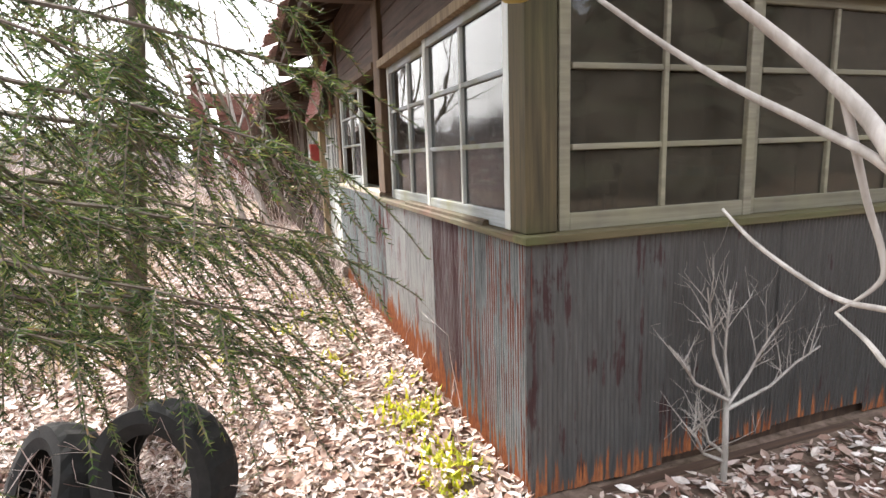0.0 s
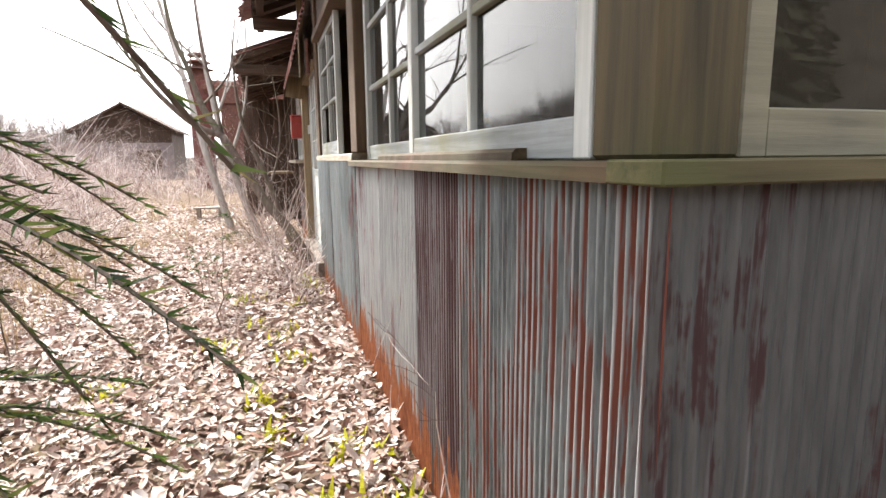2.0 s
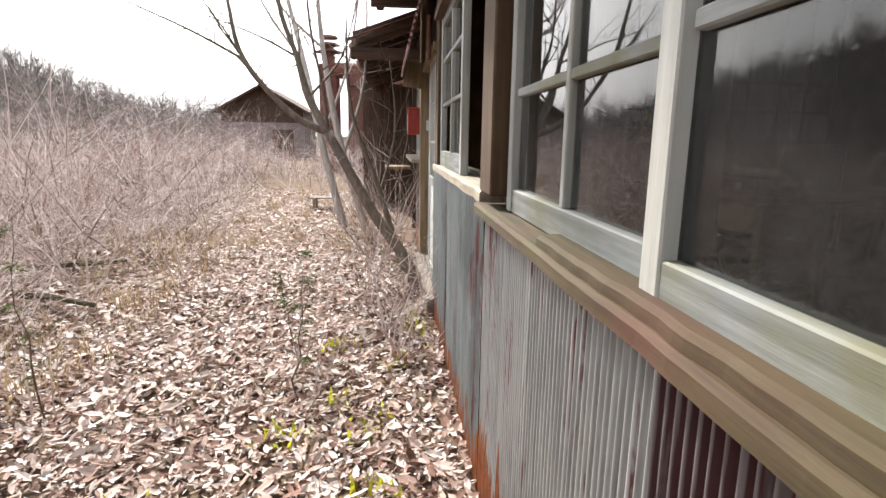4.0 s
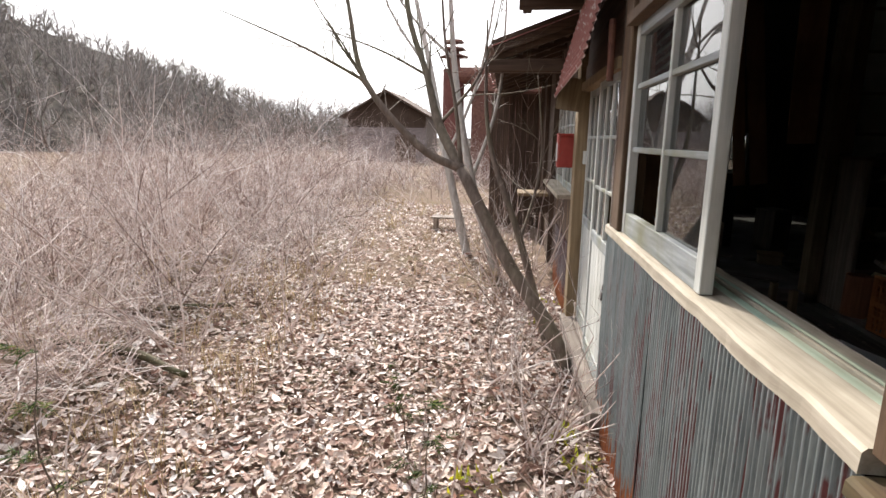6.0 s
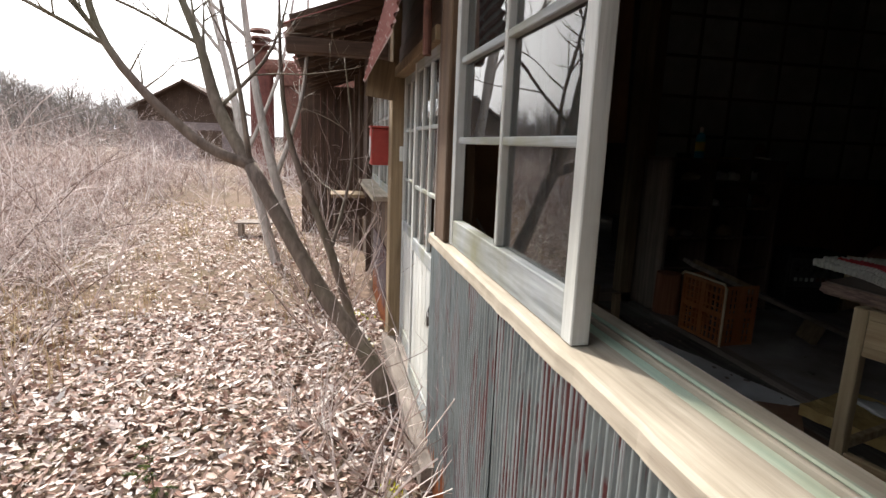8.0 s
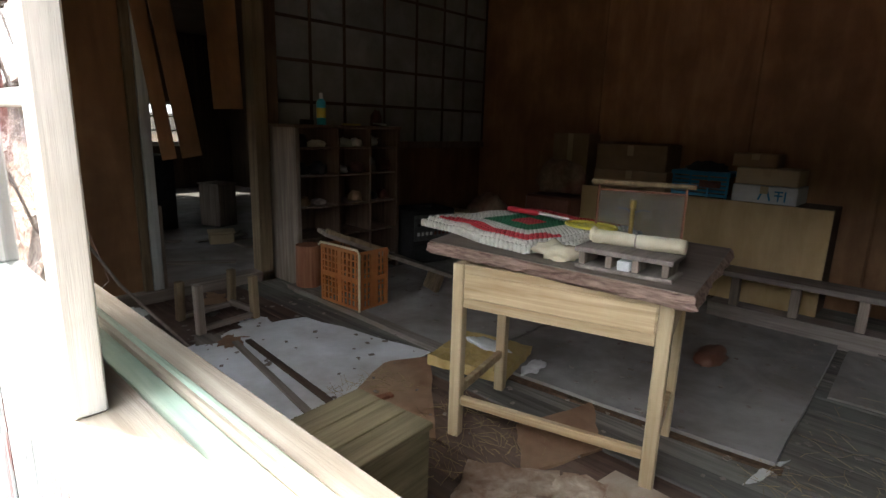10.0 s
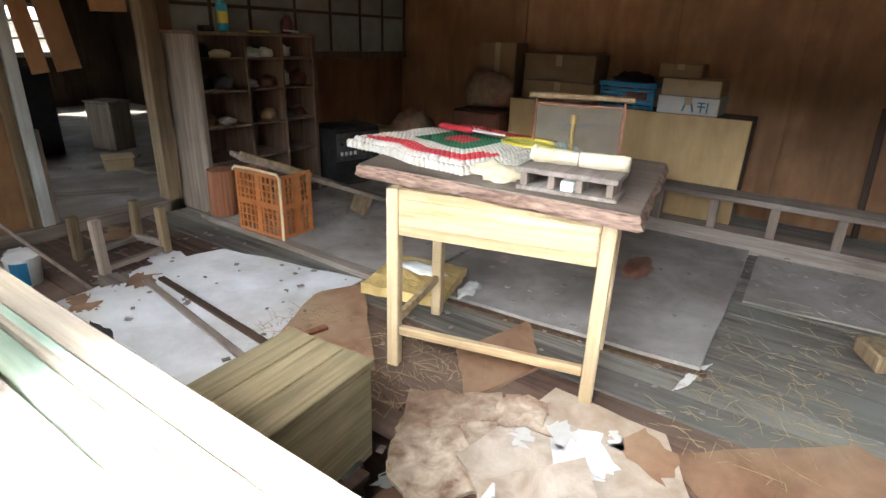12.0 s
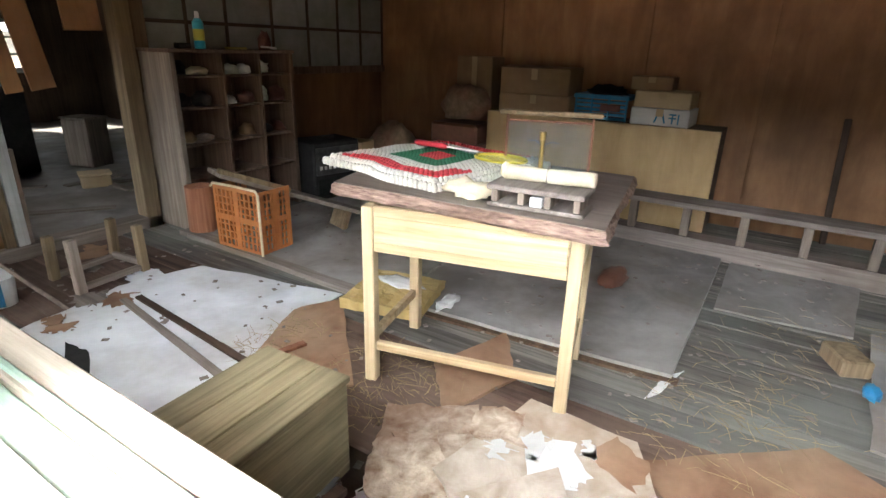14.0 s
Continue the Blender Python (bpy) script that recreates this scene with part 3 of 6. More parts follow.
for k in range(8):
    corrugated("roof_sheet", 0, 0.72, 0, 2.7, ZINC_ROOF, Matrix.Translation((0.34 - 0.03 * (k % 2), 8.98 + 0.70 * k, 2.50 + 0.012 * (k % 2))) @ Matrix.Rotation(radians(-20), 4, "Y") @ Matrix.Rotation(radians(90), 4, "Z") @ Matrix.Rotation(radians(90), 4, "X"), far_roof, pitch=0.06, amp=0.012, ragged=0.06, seed=70 + k)
for k in range(5):
    box_part("batten", (0.5 + 0.15 * k, 9.1, 2.47 + 0.055 * k), (0.54 + 0.15 * k, 14.4, 2.495 + 0.055 * k), DARKWOOD_Y, far_roof)
annex = thing("wall_annex", "dark plank lean-to closing the far end", "wall", "", "structure")
for k in range(9):
    box_part("plank", (0.25 + 0.11 * k, 14.0 + 0.01 * (k % 2), 0.02), (0.355 + 0.11 * k, 14.05, 2.5), DARKWOOD, annex)
box_part("shelf_board", (0.72, 10.6, 0.98), (1.1, 11.1, 1.02), TANPOST, far, "loose pale board on brackets")
box_part("bracket", (0.80, 10.8, 0.75), (1.17, 10.86, 0.978), DARKWOOD_X, far)

# ---- inside ----
FZ = 0.47
tagged(box_part("wall_east", (5.62, 1.9, 0.0), (5.72, 8.298, 3.0), PLY, bevel=0), "orange plywood back wall with stains", "wall", "", "structure")
for k, (a, b) in enumerate(((1.95, 3.2), (3.21, 4.84), (4.85, 5.66), (5.67, 6.9), (6.91, 8.2))):
    box_part("panel", (5.605 + 0.003 * (k % 2), a, 0.0), (5.618, b, 2.93), PLY, bpy.data.objects["wall_east"])
north = thing("wall_north", "partition of plywood below a grid of grey panels", "wall", "", "structure")
box_part("panel", (1.24, 8.25, 0.0), (2.188, 8.28, 2.93), PLY, north, "orange plywood sheet")
box_part("jamb", (2.19, 8.22, 0.3), (2.24, 8.32, 2.93), TANPOST, north)
box_part("jamb", (2.245, 8.21, 0.3), (2.305, 8.26, 2.93), WHITE, north, "pale flaking door jamb")
box_part("jamb", (2.31, 8.23, 0.3), (2.335, 8.27, 1.05), GREYWOOD_Z, north)
box_part("jamb", (3.00, 8.20, 0.3), (3.10, 8.32, 2.93), TANPOST, north)
box_part("jamb", (3.10, 8.22, 1.32), (3.20, 8.30, 2.93), BROWNPOST, north)
box_part("threshold", (1.3, 8.2, 0.30), (3.1, 8.32, 0.50), GREYWOOD_X, north)
box_part("panel", (3.10, 8.26, 0.0), (3.60, 8.285, 1.40), PLY, north)
box_part("panel", (3.61, 8.255, 0.0), (5.60, 8.285, 1.40), PLY, north)
box_part("rail", (3.2, 8.21, 1.40), (5.60, 8.28, 1.46), SHELFWOOD, north)
xs = [3.2, 3.50, 3.82, 4.24, 4.62, 4.98, 5.28, 5.60]
for a, b in zip(xs, xs[1:]):
    for c in (1.46, 1.76, 2.06, 2.36, 2.66):
        box_part("panel", (a, 8.25, c), (b - 0.004, 8.27, min(c + 0.297, 2.93)), PAPER, north)
    box_part("batten", (b - 0.014, 8.235, 1.46), (b + 0.010, 8.249, 2.93), DARKWOOD, north)
for c in (1.76, 2.06, 2.36, 2.66):
    box_part("batten", (3.2, 8.24, c - 0.012), (5.58, 8.248, c + 0.012), DARKWOOD_X, north)
for k, (x0, x1, z0, turn) in enumerate(((2.15, 2.24, 1.34, -7), (2.235, 2.365, 1.35, -8.3), (2.65, 2.86, 1.68, -2))):
    m = Matrix.Translation(((x0 + x1) / 2, 8.172 - 0.014 * (k % 2), 2.93)) @ Matrix.Rotation(radians(turn), 4, "Y")
    box_part("torn_strip", (-(x1 - x0) / 2, 0, z0 - 2.93), ((x1 - x0) / 2, 0.012, 0), PLY, north, "torn plywood strip hanging down", m=m)
# back room
tagged(box_part("wall_back_room", (5.6, 8.3, 0.0), (5.7, 14.0, 3.0), DARKWOOD), "dark wall of the back room", "wall", "", "structure")
end = thing("wall_back_end", "dark end wall with a bright window", "wall", "", "structure")
box_part("panel", (1.2, 13.9, 0.0), (3.85, 13.98, 3.0), DARKWOOD, end)
box_part("panel", (4.75, 13.9, 0.0), (5.6, 13.98, 3.0), DARKWOOD, end)
box_part("panel", (3.85, 13.9, 0.0), (4.75, 13.98, 1.15), DARKWOOD, end)
box_part("panel", (3.85, 13.9, 1.85), (4.75, 13.98, 3.0), DARKWOOD, end)
sash("window_10", "small white sash at the end of the back room", Matrix.Translation((3.85, 13.94, 0)), 0.9, 1.15, 1.85, [0.3, 0.6], [1.4, 1.62], GLASS)
floor = thing("floor", "dusty broken plank floor", "floor", "", "structure")
rnd = random.Random(11)
x = 1.36
while x < 5.6:
    w = rnd.uniform(0.11, 0.16)
    z = FZ - 0.045 + rnd.uniform(-0.006, 0.004)
    if x + w < 1.95:      # the floor near the window has fallen in
        spans = [(2.05, 4.2), (6.25 + rnd.uniform(-0.1, 0.1), 8.2)]
    elif x + w < 2.45:
        spans = [(2.05, 4.5 + rnd.uniform(-0.1, 0.1)), (5.55 + rnd.uniform(-0.1, 0.2), 8.2)]
    else:
        spans = [(2.05, 5.0 + rnd.uniform(-1, 1)), (5.0, 8.2)]
        spans = [(2.05, 8.2)]
    for a, b in spans:
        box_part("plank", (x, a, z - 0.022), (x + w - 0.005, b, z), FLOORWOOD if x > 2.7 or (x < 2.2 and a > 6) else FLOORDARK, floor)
    x += w
for y in (2.5, 3.4, 4.3, 5.2, 6.1, 7.0, 7.9):
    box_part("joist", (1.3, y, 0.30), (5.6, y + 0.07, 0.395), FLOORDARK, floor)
tagged(box_part("floor_back_room", (1.2, 8.32, 0.38), (5.6, 13.9, 0.46), FLOORGREY, bevel=0), "dusty floor of the back room", "floor", "", "structure")
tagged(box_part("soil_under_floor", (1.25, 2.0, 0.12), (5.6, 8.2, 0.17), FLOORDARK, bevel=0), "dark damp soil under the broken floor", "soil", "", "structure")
# ---- outdoor things ----
BARKTREE = stuffed("brown_bark", (0.07, 0.05, 0.04), (0.19, 0.145, 0.115), (30, 30, 6), stain=(0.13, 0.14, 0.07), stain_amount=0.4, bump=0.6, vary=0.1)
BARKPALE = stuffed("pale_bark", (0.22, 0.195, 0.17), (0.48, 0.44, 0.40), (30, 30, 6), stain=(0.22, 0.18, 0.15), stain_amount=0.4, bump=0.5, vary=0.1)
BRUSH = islands("dry_brush", [(0, (0.09, 0.055, 0.045)), (0.25, (0.28, 0.19, 0.16)), (0.5, (0.52, 0.41, 0.365)), (0.8, (0.74, 0.66, 0.62)), (0.92, (0.82, 0.77, 0.73)), (1, (0.22, 0.11, 0.085))])
LEAVES = islands("fallen_leaves", [(0, (0.10, 0.05, 0.036)), (0.2, (0.27, 0.155, 0.115)), (0.45, (0.43, 0.315, 0.26)), (0.72, (0.64, 0.54, 0.485)), (0.93, (0.84, 0.79, 0.755)), (1, (0.26, 0.10, 0.06))], 0.55, trans=0.12)
NEEDLES = islands("conifer_needles", [(0, (0.016, 0.03, 0.011)), (0.35, (0.038, 0.07, 0.018)), (0.7, (0.088, 0.135, 0.032)), (0.92, (0.22, 0.25, 0.07)), (1, (0.22, 0.13, 0.06))], 0.6, trans=0.45)
WEED = islands("yellow_green_weed", [(0, (0.36, 0.36, 0.025)), (0.5, (0.60, 0.58, 0.035)), (1, (0.27, 0.33, 0.04))], 0.6, trans=0.4)
RUBBER = stuffed("black_rubber", (0.009, 0.009, 0.009), (0.022, 0.021, 0.020), (20, 20, 20), stain=(0.04, 0.033, 0.026), bump=0.3)
REDPAINT = stuffed("faded_red_paint", (0.34, 0.045, 0.035), (0.46, 0.075, 0.06), (8, 8, 8), stain=(0.24, 0.05, 0.04), bump=0.1, rough=0.5)
RUST = stuffed("rusted_iron", (0.075, 0.03, 0.022), (0.19, 0.085, 0.06), (9, 9, 9), stain=(0.07, 0.03, 0.025), bump=0.4)
STEEL = stuffed("dull_steel", (0.10, 0.10, 0.10), (0.22, 0.22, 0.22), (20, 20, 20), metal=0.8, rough=0.4, bump=0.1)
YELLOWED = stuffed("yellowed_plastic", (0.40, 0.30, 0.07), (0.58, 0.46, 0.14), (8, 8, 8), stain=(0.28, 0.20, 0.06), bump=0.1, rough=0.5)


def leaf_litter(name, label, spots, size, seed):
    """Curled dead leaves, each a small bent blade lying on the ground."""
    r = np.random.RandomState(seed)
    verts, faces = [], []
    for x, y, lift in spots:
        s = size * min(2.0, 0.55 + r.exponential(0.42))
        a, tip, roll, curl = r.uniform(0, 2 * math.pi), r.normal(0, 0.35), r.normal(0, 0.4), r.uniform(-0.1, 0.45)
        m = Matrix.Translation((x, y, ground_z(x, y) + 0.012 + lift)) @ Euler((roll, tip, a)).to_matrix().to_4x4()
        w = s * r.uniform(0.30, 0.5)
        k = len(verts)
        for u, v in ((-1, 0), (-0.45, 0.8), (0.3, 0.9), (1, 0.0), (0.3, -0.9), (-0.45, -0.8), (-0.4, 0), (0.35, 0)):
            verts.append(m @ Vector((u * s, v * w, curl * s * (u * u * 0.5 + v * v * 0.6))))
        faces += [(k, k + 6, k + 1), (k + 1, k + 6, k + 7, k + 2), (k + 2, k + 7, k + 3), (k, k + 5, k + 6), (k + 5, k + 4, k + 7, k + 6), (k + 4, k + 3, k + 7)]
    return tagged(new(name, poly_mesh(name, verts, faces, LEAVES)), label, "leaves", "", "stuff")


r = np.random.RandomState(3)
spots = []
for _ in range(66000):
    x, y = r.uniform(-2.6, 1.12), r.uniform(0.6, 9.5)
    if x < -1.2 and r.rand() < 0.45 * min(1, (-1.2 - x)):
        continue
    spots.append((x, y, r.uniform(0, 0.035)))
for _ in range(19000):
    spots.append((r.uniform(-4.0, 1.0), r.uniform(9.0, 17.5), r.uniform(0, 0.03)))
for _ in range(9000):
    x, y = r.normal(-0.8, 2.6), r.normal(1.0, 3.0)
    if not (x > 1.05 and y > 1.75):
        spots.append((x, y, r.uniform(0, 0.02)))
for _ in range(7000):
    spots.append((r.uniform(1.0, 4.5), r.uniform(0.4, 1.78), r.uniform(0, 0.02)))
leaf_litter("leaf_litter", "pale brown fallen leaves strewn over the path", spots, 0.0265, 7)


def tree_from(name, label, trunk, radii, limbs, seed, material, twig_kids=4, sides=9):
    th = thing(name, label, "tree", at=Matrix.Translation(trunk[0]))
    base = Vector(trunk[0])
    rr = random.Random(seed)

    def curve(points, rad, sides):
        pts, rads = [], []
        for i in range(len(points) - 1):
            a, b = Vector(points[i]), Vector(points[i + 1])
            p0 = Vector(points[max(i - 1, 0)])
            p3 = Vector(points[min(i + 2, len(points) - 1)])
            for s in range(5):
                t = s / 5
                q = 0.5 * ((2 * a) + (b - p0) * t + (2 * p0 - 5 * a + 4 * b - p3) * t * t + (3 * a - p0 - 3 * b + p3) * t ** 3)
                pts.append(q - base)
                rads.append(rad[i] + (rad[i + 1] - rad[i]) * t)
        pts.append(Vector(points[-1]) - base)
        rads.append(rad[-1])
        return pts, rads
    tw = Twigs()
    tw.tube(*curve(trunk, radii, sides), sides)
    smooth(tw.object("trunk", material, th))
    for pts, rads in limbs:
        lw = Twigs()
        p, q = curve(pts, rads, 6)
        lw.tube(p, q, 6)
        for k in range(twig_kids):
            i = rr.randrange(len(p) // 3, len(p) - 1)
            d = (p[min(i + 1, len(p) - 1)] - p[i - 1]).normalized()
            side = Vector((rr.gauss(0, 1), rr.gauss(0, 1), rr.gauss(0.4, 0.6))).normalized()
            lw.grow(rr, p[i], d + side, rr.uniform(0.4, 0.9), q[i] * 0.5, 2, 0.22, 0.12, 3, 4, 5)
        smooth(lw.object("limb", material, th))
    return th


tree_from("leaning_tree", "bare leaning tree growing against the door sill", [(1.10, 7.22, -0.1), (0.93, 7.30, 0.36), (0.62, 7.45, 0.80), (0.24, 7.68, 1.46)], [0.072, 0.054, 0.047, 0.041], [
    ([(0.24, 7.68, 1.46), (-0.08, 7.7, 1.62), (-0.48, 7.7, 2.08), (-0.60, 7.72, 2.6), (-0.75, 7.8, 3.4)], [0.036, 0.032, 0.024, 0.016, 0.006]),
    ([(0.24, 7.68, 1.46), (0.05, 7.85, 1.78), (-0.06, 7.95, 2.15), (-0.22, 8.0, 2.65), (-0.3, 8.0, 3.6)], [0.04, 0.037, 0.028, 0.022, 0.008]),
    ([(0.24, 7.68, 1.46), (0.19, 7.7, 1.9), (0.10, 7.7, 2.4), (0.05, 7.7, 3.2)], [0.020, 0.014, 0.010, 0.004]),
    ([(-0.48, 7.7, 2.08), (-0.9, 7.6, 2.3), (-1.5, 7.5, 2.55)], [0.014, 0.009, 0.003]),
    ([(-0.06, 7.95, 2.15), (-0.4, 7.9, 2.32), (-0.9, 7.9, 2.5)], [0.012, 0.008, 0.003]),
    ([(0.05, 7.85, 1.78), (0.35, 8.1, 2.2), (0.5, 8.2, 2.8)], [0.014, 0.01, 0.003])], 3, BARKTREE, 4)
tree_from("slim_tree", "slim pale bare tree beyond the leaning one", [(0.55, 10.2, -0.1), (0.15, 10.3, 1.2), (-0.1, 10.4, 2.6), (-0.2, 10.4, 4.2)], [0.06, 0.05, 0.035, 0.01], [
    ([(0.15, 10.3, 1.2), (0.45, 10.4, 2.2), (0.5, 10.4, 3.6)], [0.03, 0.02, 0.006]),
    ([(-0.1, 10.4, 2.6), (-0.7, 10.3, 3.2), (-1.2, 10.3, 4.2)], [0.02, 0.014, 0.004])], 4, BARKPALE, 5)
tree_from("slim_tree", "slim pale bare tree with crossing branches", [(0.05, 11.6, -0.1), (-0.32, 11.7, 1.4), (-0.62, 11.9, 2.8), (-1.15, 11.9, 5.0)], [0.07, 0.055, 0.04, 0.01], [
    ([(-0.32, 11.7, 1.4), (0.15, 11.7, 2.6), (0.4, 11.7, 4.2)], [0.03, 0.02, 0.005]),
    ([(-0.58, 11.9, 2.6), (-1.2, 11.9, 3.5), (-1.6, 11.8, 4.6)], [0.025, 0.016, 0.005])], 5, BARKPALE, 6)
tree_from("slim_tree", "slim brown sapling beside the leaning tree", [(1.0, 7.75, -0.1), (0.7, 7.9, 0.9), (0.42, 8.1, 1.7), (0.38, 8.2, 2.6)], [0.035, 0.028, 0.018, 0.006], [
    ([(0.7, 7.9, 0.9), (0.85, 8.2, 1.5), (0.8, 8.4, 2.2)], [0.014, 0.01, 0.004])], 6, BARKTREE, 5)


def bush(name, label, base, height, stems, seed, material=BRUSH, spread=0.5, kids=4, depth=2, radius=0.008):
    rr = random.Random(seed)
    th = thing(name, label, "shrub", at=Matrix.Translation((base[0], base[1], ground_z(*base))))
    for _ in range(stems):
        tw = Twigs()
        d = Vector((rr.gauss(0, spread), rr.gauss(0, spread), 1))
        tw.grow(rr, (rr.gauss(0, 0.06), rr.gauss(0, 0.06), -0.03), d, height * rr.uniform(0.6, 1.1), radius * rr.uniform(0.6, 1.2), depth, 0.26, 0.10, kids)
        tw.object("stem", material, th)
    return th


# shrubs near the path, one by one
for k, (x, y, h, n) in enumerate(((-1.62, 7.1, 2.7, 5), (-1.3, 7.9, 1.6, 8), (-2.2, 6.6, 1.5, 9), (0.82, 6.2, 0.85, 9), (0.95, 6.6, 0.7, 8), (0.7, 8.6, 1.5, 8), (0.85, 9.4, 1.7, 8), (0.5, 9.8, 1.5, 8), (0.9, 5.6, 0.5, 7), (-0.95, 5.2, 0.8, 3), (0.35, 5.2, 0.75, 2), (0.2, 5.7, 0.65, 2), (-1.9, 5.5, 1.3, 7), (-2.8, 7.6, 2.1, 9), (-2.4, 8.8, 2.0, 9), (-3.2, 9.4, 2.1, 9), (-1.5, 9.6, 1.3, 9), (-1.2, 5.0, 0.6, 6), (-1.6, 4.6, 0.9, 6), (0.55, 7.0, 0.9, 5))):
    bush("dry_shrub", "leafless dry shrub with thin pinkish-brown stems", (x, y), h, n, 100 + k)
for k, (x, y, h) in enumerate(((1.03, 2.75, 0.75), (1.02, 2.35, 0.35), (1.0, 3.3, 0.4))):
    bush("dry_vine", "thin reddish dry stems against the corrugated wall", (x + 0.03, y), h, 3, 150 + k, BRUSH, 0.05, 2, 2, 0.004)
rr = random.Random(77)
variants = []
for k in range(8):
    tw = Twigs()
    for _ in range(7):
        tw.grow(rr, (rr.gauss(0, 0.22), rr.gauss(0, 0.22), -0.05), Vector((rr.gauss(0, 0.5), rr.gauss(0, 0.5), 1)), rr.uniform(1.0, 2.2), rr.uniform(0.006, 0.014), 2, 0.55, 0.02, 5)
    variants.append((np.array(tw.verts), tw.faces))
verts, faces = [], []


def plant(x, y, wide, tall, k):
    v, f = variants[k % 8]
    a = rr.uniform(0, 6.28)
    c, d = math.cos(a) * wide, math.sin(a) * wide
    q = np.stack([v[:, 0] * c - v[:, 1] * d + x, v[:, 0] * d + v[:, 1] * c + y, v[:, 2] * tall + ground_z(x, y)], 1)
    o = len(verts)
    verts.extend(q.tolist())
    faces.extend(tuple(i + o for i in p) for p in f)


for k in range(230):
    y = rr.uniform(6.0, 24.0)
    x = -2.5 - 0.07 * max(0.0, y - 9) - abs(rr.gauss(0, 1)) * (1.5 + 0.25 * (y - 5))
    if k % 7 == 0:
        x, y = rr.uniform(-3.5, 1.2), rr.uniform(16.5, 26)
    s = rr.uniform(0.7, 1.15)
    plant(x, y, s, s * rr.uniform(0.85, 1.1), k)
for k in range(70):      # low bramble along the edge of the path
    y = rr.uniform(5.5, 15.0)
    s = rr.uniform(0.45, 0.7)
    plant(-2.0 - 0.10 * max(0.0, y - 8) - abs(rr.gauss(0, 0.8)), y, s * 1.3, s * 0.55, k)
tagged(new("thicket", poly_mesh("thicket", verts, faces, BRUSH)), "dense thicket of leafless pinkish-brown brush", "brush", "", "stuff")

# dry grass and weeds
def tufts(name, label, places, material, height, blades, seed, width=0.004):
    rr = random.Random(seed)
    verts, faces = [], []
    for x, y in places:
        for _ in range(blades):
            bx, by = x + rr.gauss(0, 0.06), y + rr.gauss(0, 0.06)
            a, h, lean = rr.uniform(0, 6.28), height * rr.uniform(0.4, 1.2), rr.uniform(0.1, 0.8)
            z = ground_z(bx, by)
            ux, uy = math.cos(a), math.sin(a)
            k = len(verts)
            for t in (0, 0.5, 1):
                w = width * (1 - t * 0.9)
                ox, oy = bx + ux * lean * h * t * t, by + uy * lean * h * t * t
                verts += [(ox - uy * w, oy + ux * w, z + h * t * (1 - 0.25 * lean * t)), (ox + uy * w, oy - ux * w, z + h * t * (1 - 0.25 * lean * t))]
            faces += [(k, k + 1, k + 3, k + 2), (k + 2, k + 3, k + 5, k + 4)]
    return tagged(new(name, poly_mesh(name, verts, faces, material)), label, "grass", "", "stuff")


STRAW = islands("dry_straw", [(0, (0.42, 0.30, 0.16)), (0.5, (0.60, 0.48, 0.28)), (1, (0.30, 0.20, 0.12))])
places = [(rr.uniform(-3.5, -0.9), rr.uniform(4.2, 10)) for _ in range(170)] + [(rr.uniform(-4, 0.8), rr.uniform(9, 17)) for _ in range(120)]
tufts("dry_grass", "sparse dry grass among the leaves", places, STRAW, 0.28, 12, 9)
places = [(0.80, 2.75), (0.84, 2.85), (0.72, 2.95), (0.9, 2.3), (0.86, 2.2), (0.65, 3.6), (0.60, 3.9), (0.75, 4.4), (0.7, 4.9), (0.85, 5.6), (0.45, 6.0), (0.95, 6.4), (1.0, 6.1), (0.9, 8.3), (1.0, 9.0), (0.3, 4.9), (-0.2, 4.4), (0.55, 5.2), (0.92, 3.3)]
tufts("green_weeds", "bright yellow-green weeds beside the wall", places + [(0.80 + 0.05 * (k % 5), 2.62 + 0.07 * k) for k in range(6)] + [(0.84 + 0.04 * (k % 4), 2.12 + 0.05 * k) for k in range(6)], WEED, 0.085, 22, 10, 0.016)
tufts("green_weeds", "mossy green weeds at the foot of the end wall", [(2.6 + 0.1 * k, 1.2 + 0.05 * (k % 4)) for k in range(9)], WEED, 0.05, 14, 12, 0.01)

# small bare shrub before the end wall, and pale branches close by
def arc(points, radii):
    return ([Vector(p) for p in points], radii)


shrub = thing("bare_shrub", "small bare white-twigged shrub before the end wall", "shrub", at=Matrix.Translation((1.95, 1.70, 0.02)))
tw = Twigs()
rr = random.Random(21)
tw.tube(*arc([(0, 0, -0.05), (0.0, 0.0, 0.2), (0.0, 0.01, 0.46)], [0.015, 0.014, 0.012]), 6)
for end, start in (((-0.30, 0.02, 0.72), 0.44), ((-0.02, 0.0, 0.92), 0.46), ((-0.16, -0.02, 0.95), 0.46), ((0.28, 0.02, 0.72), 0.42), ((0.52, 0.0, 0.60), 0.40), ((-0.20, 0.0, 0.36), 0.16), ((-0.12, 0.03, 0.40), 0.2)):
    p = Vector((0, 0, start))
    e = Vector(end)
    m1 = p.lerp(e, 0.5) + Vector((0, 0.02, -0.05))
    tw.tube([p, p.lerp(m1, 0.5), m1, m1.lerp(e, 0.5) + Vector((0, 0, 0.015)), e], [0.010, 0.0085, 0.007, 0.0055, 0.003], 5)
    for _ in range(8):
        q = m1.lerp(e, rr.uniform(0, 0.9))
        tw.grow(rr, q, (e - p).normalized() * 0.5 + Vector((rr.gauss(0, 0.6), rr.gauss(0, 0.3), rr.uniform(0.1, 0.9))), rr.uniform(0.08, 0.26), 0.0040, 1, 0.2, 0.1, 3, 3, 3)
smooth(tw.object("stemwork", BARKPALE, shrub))
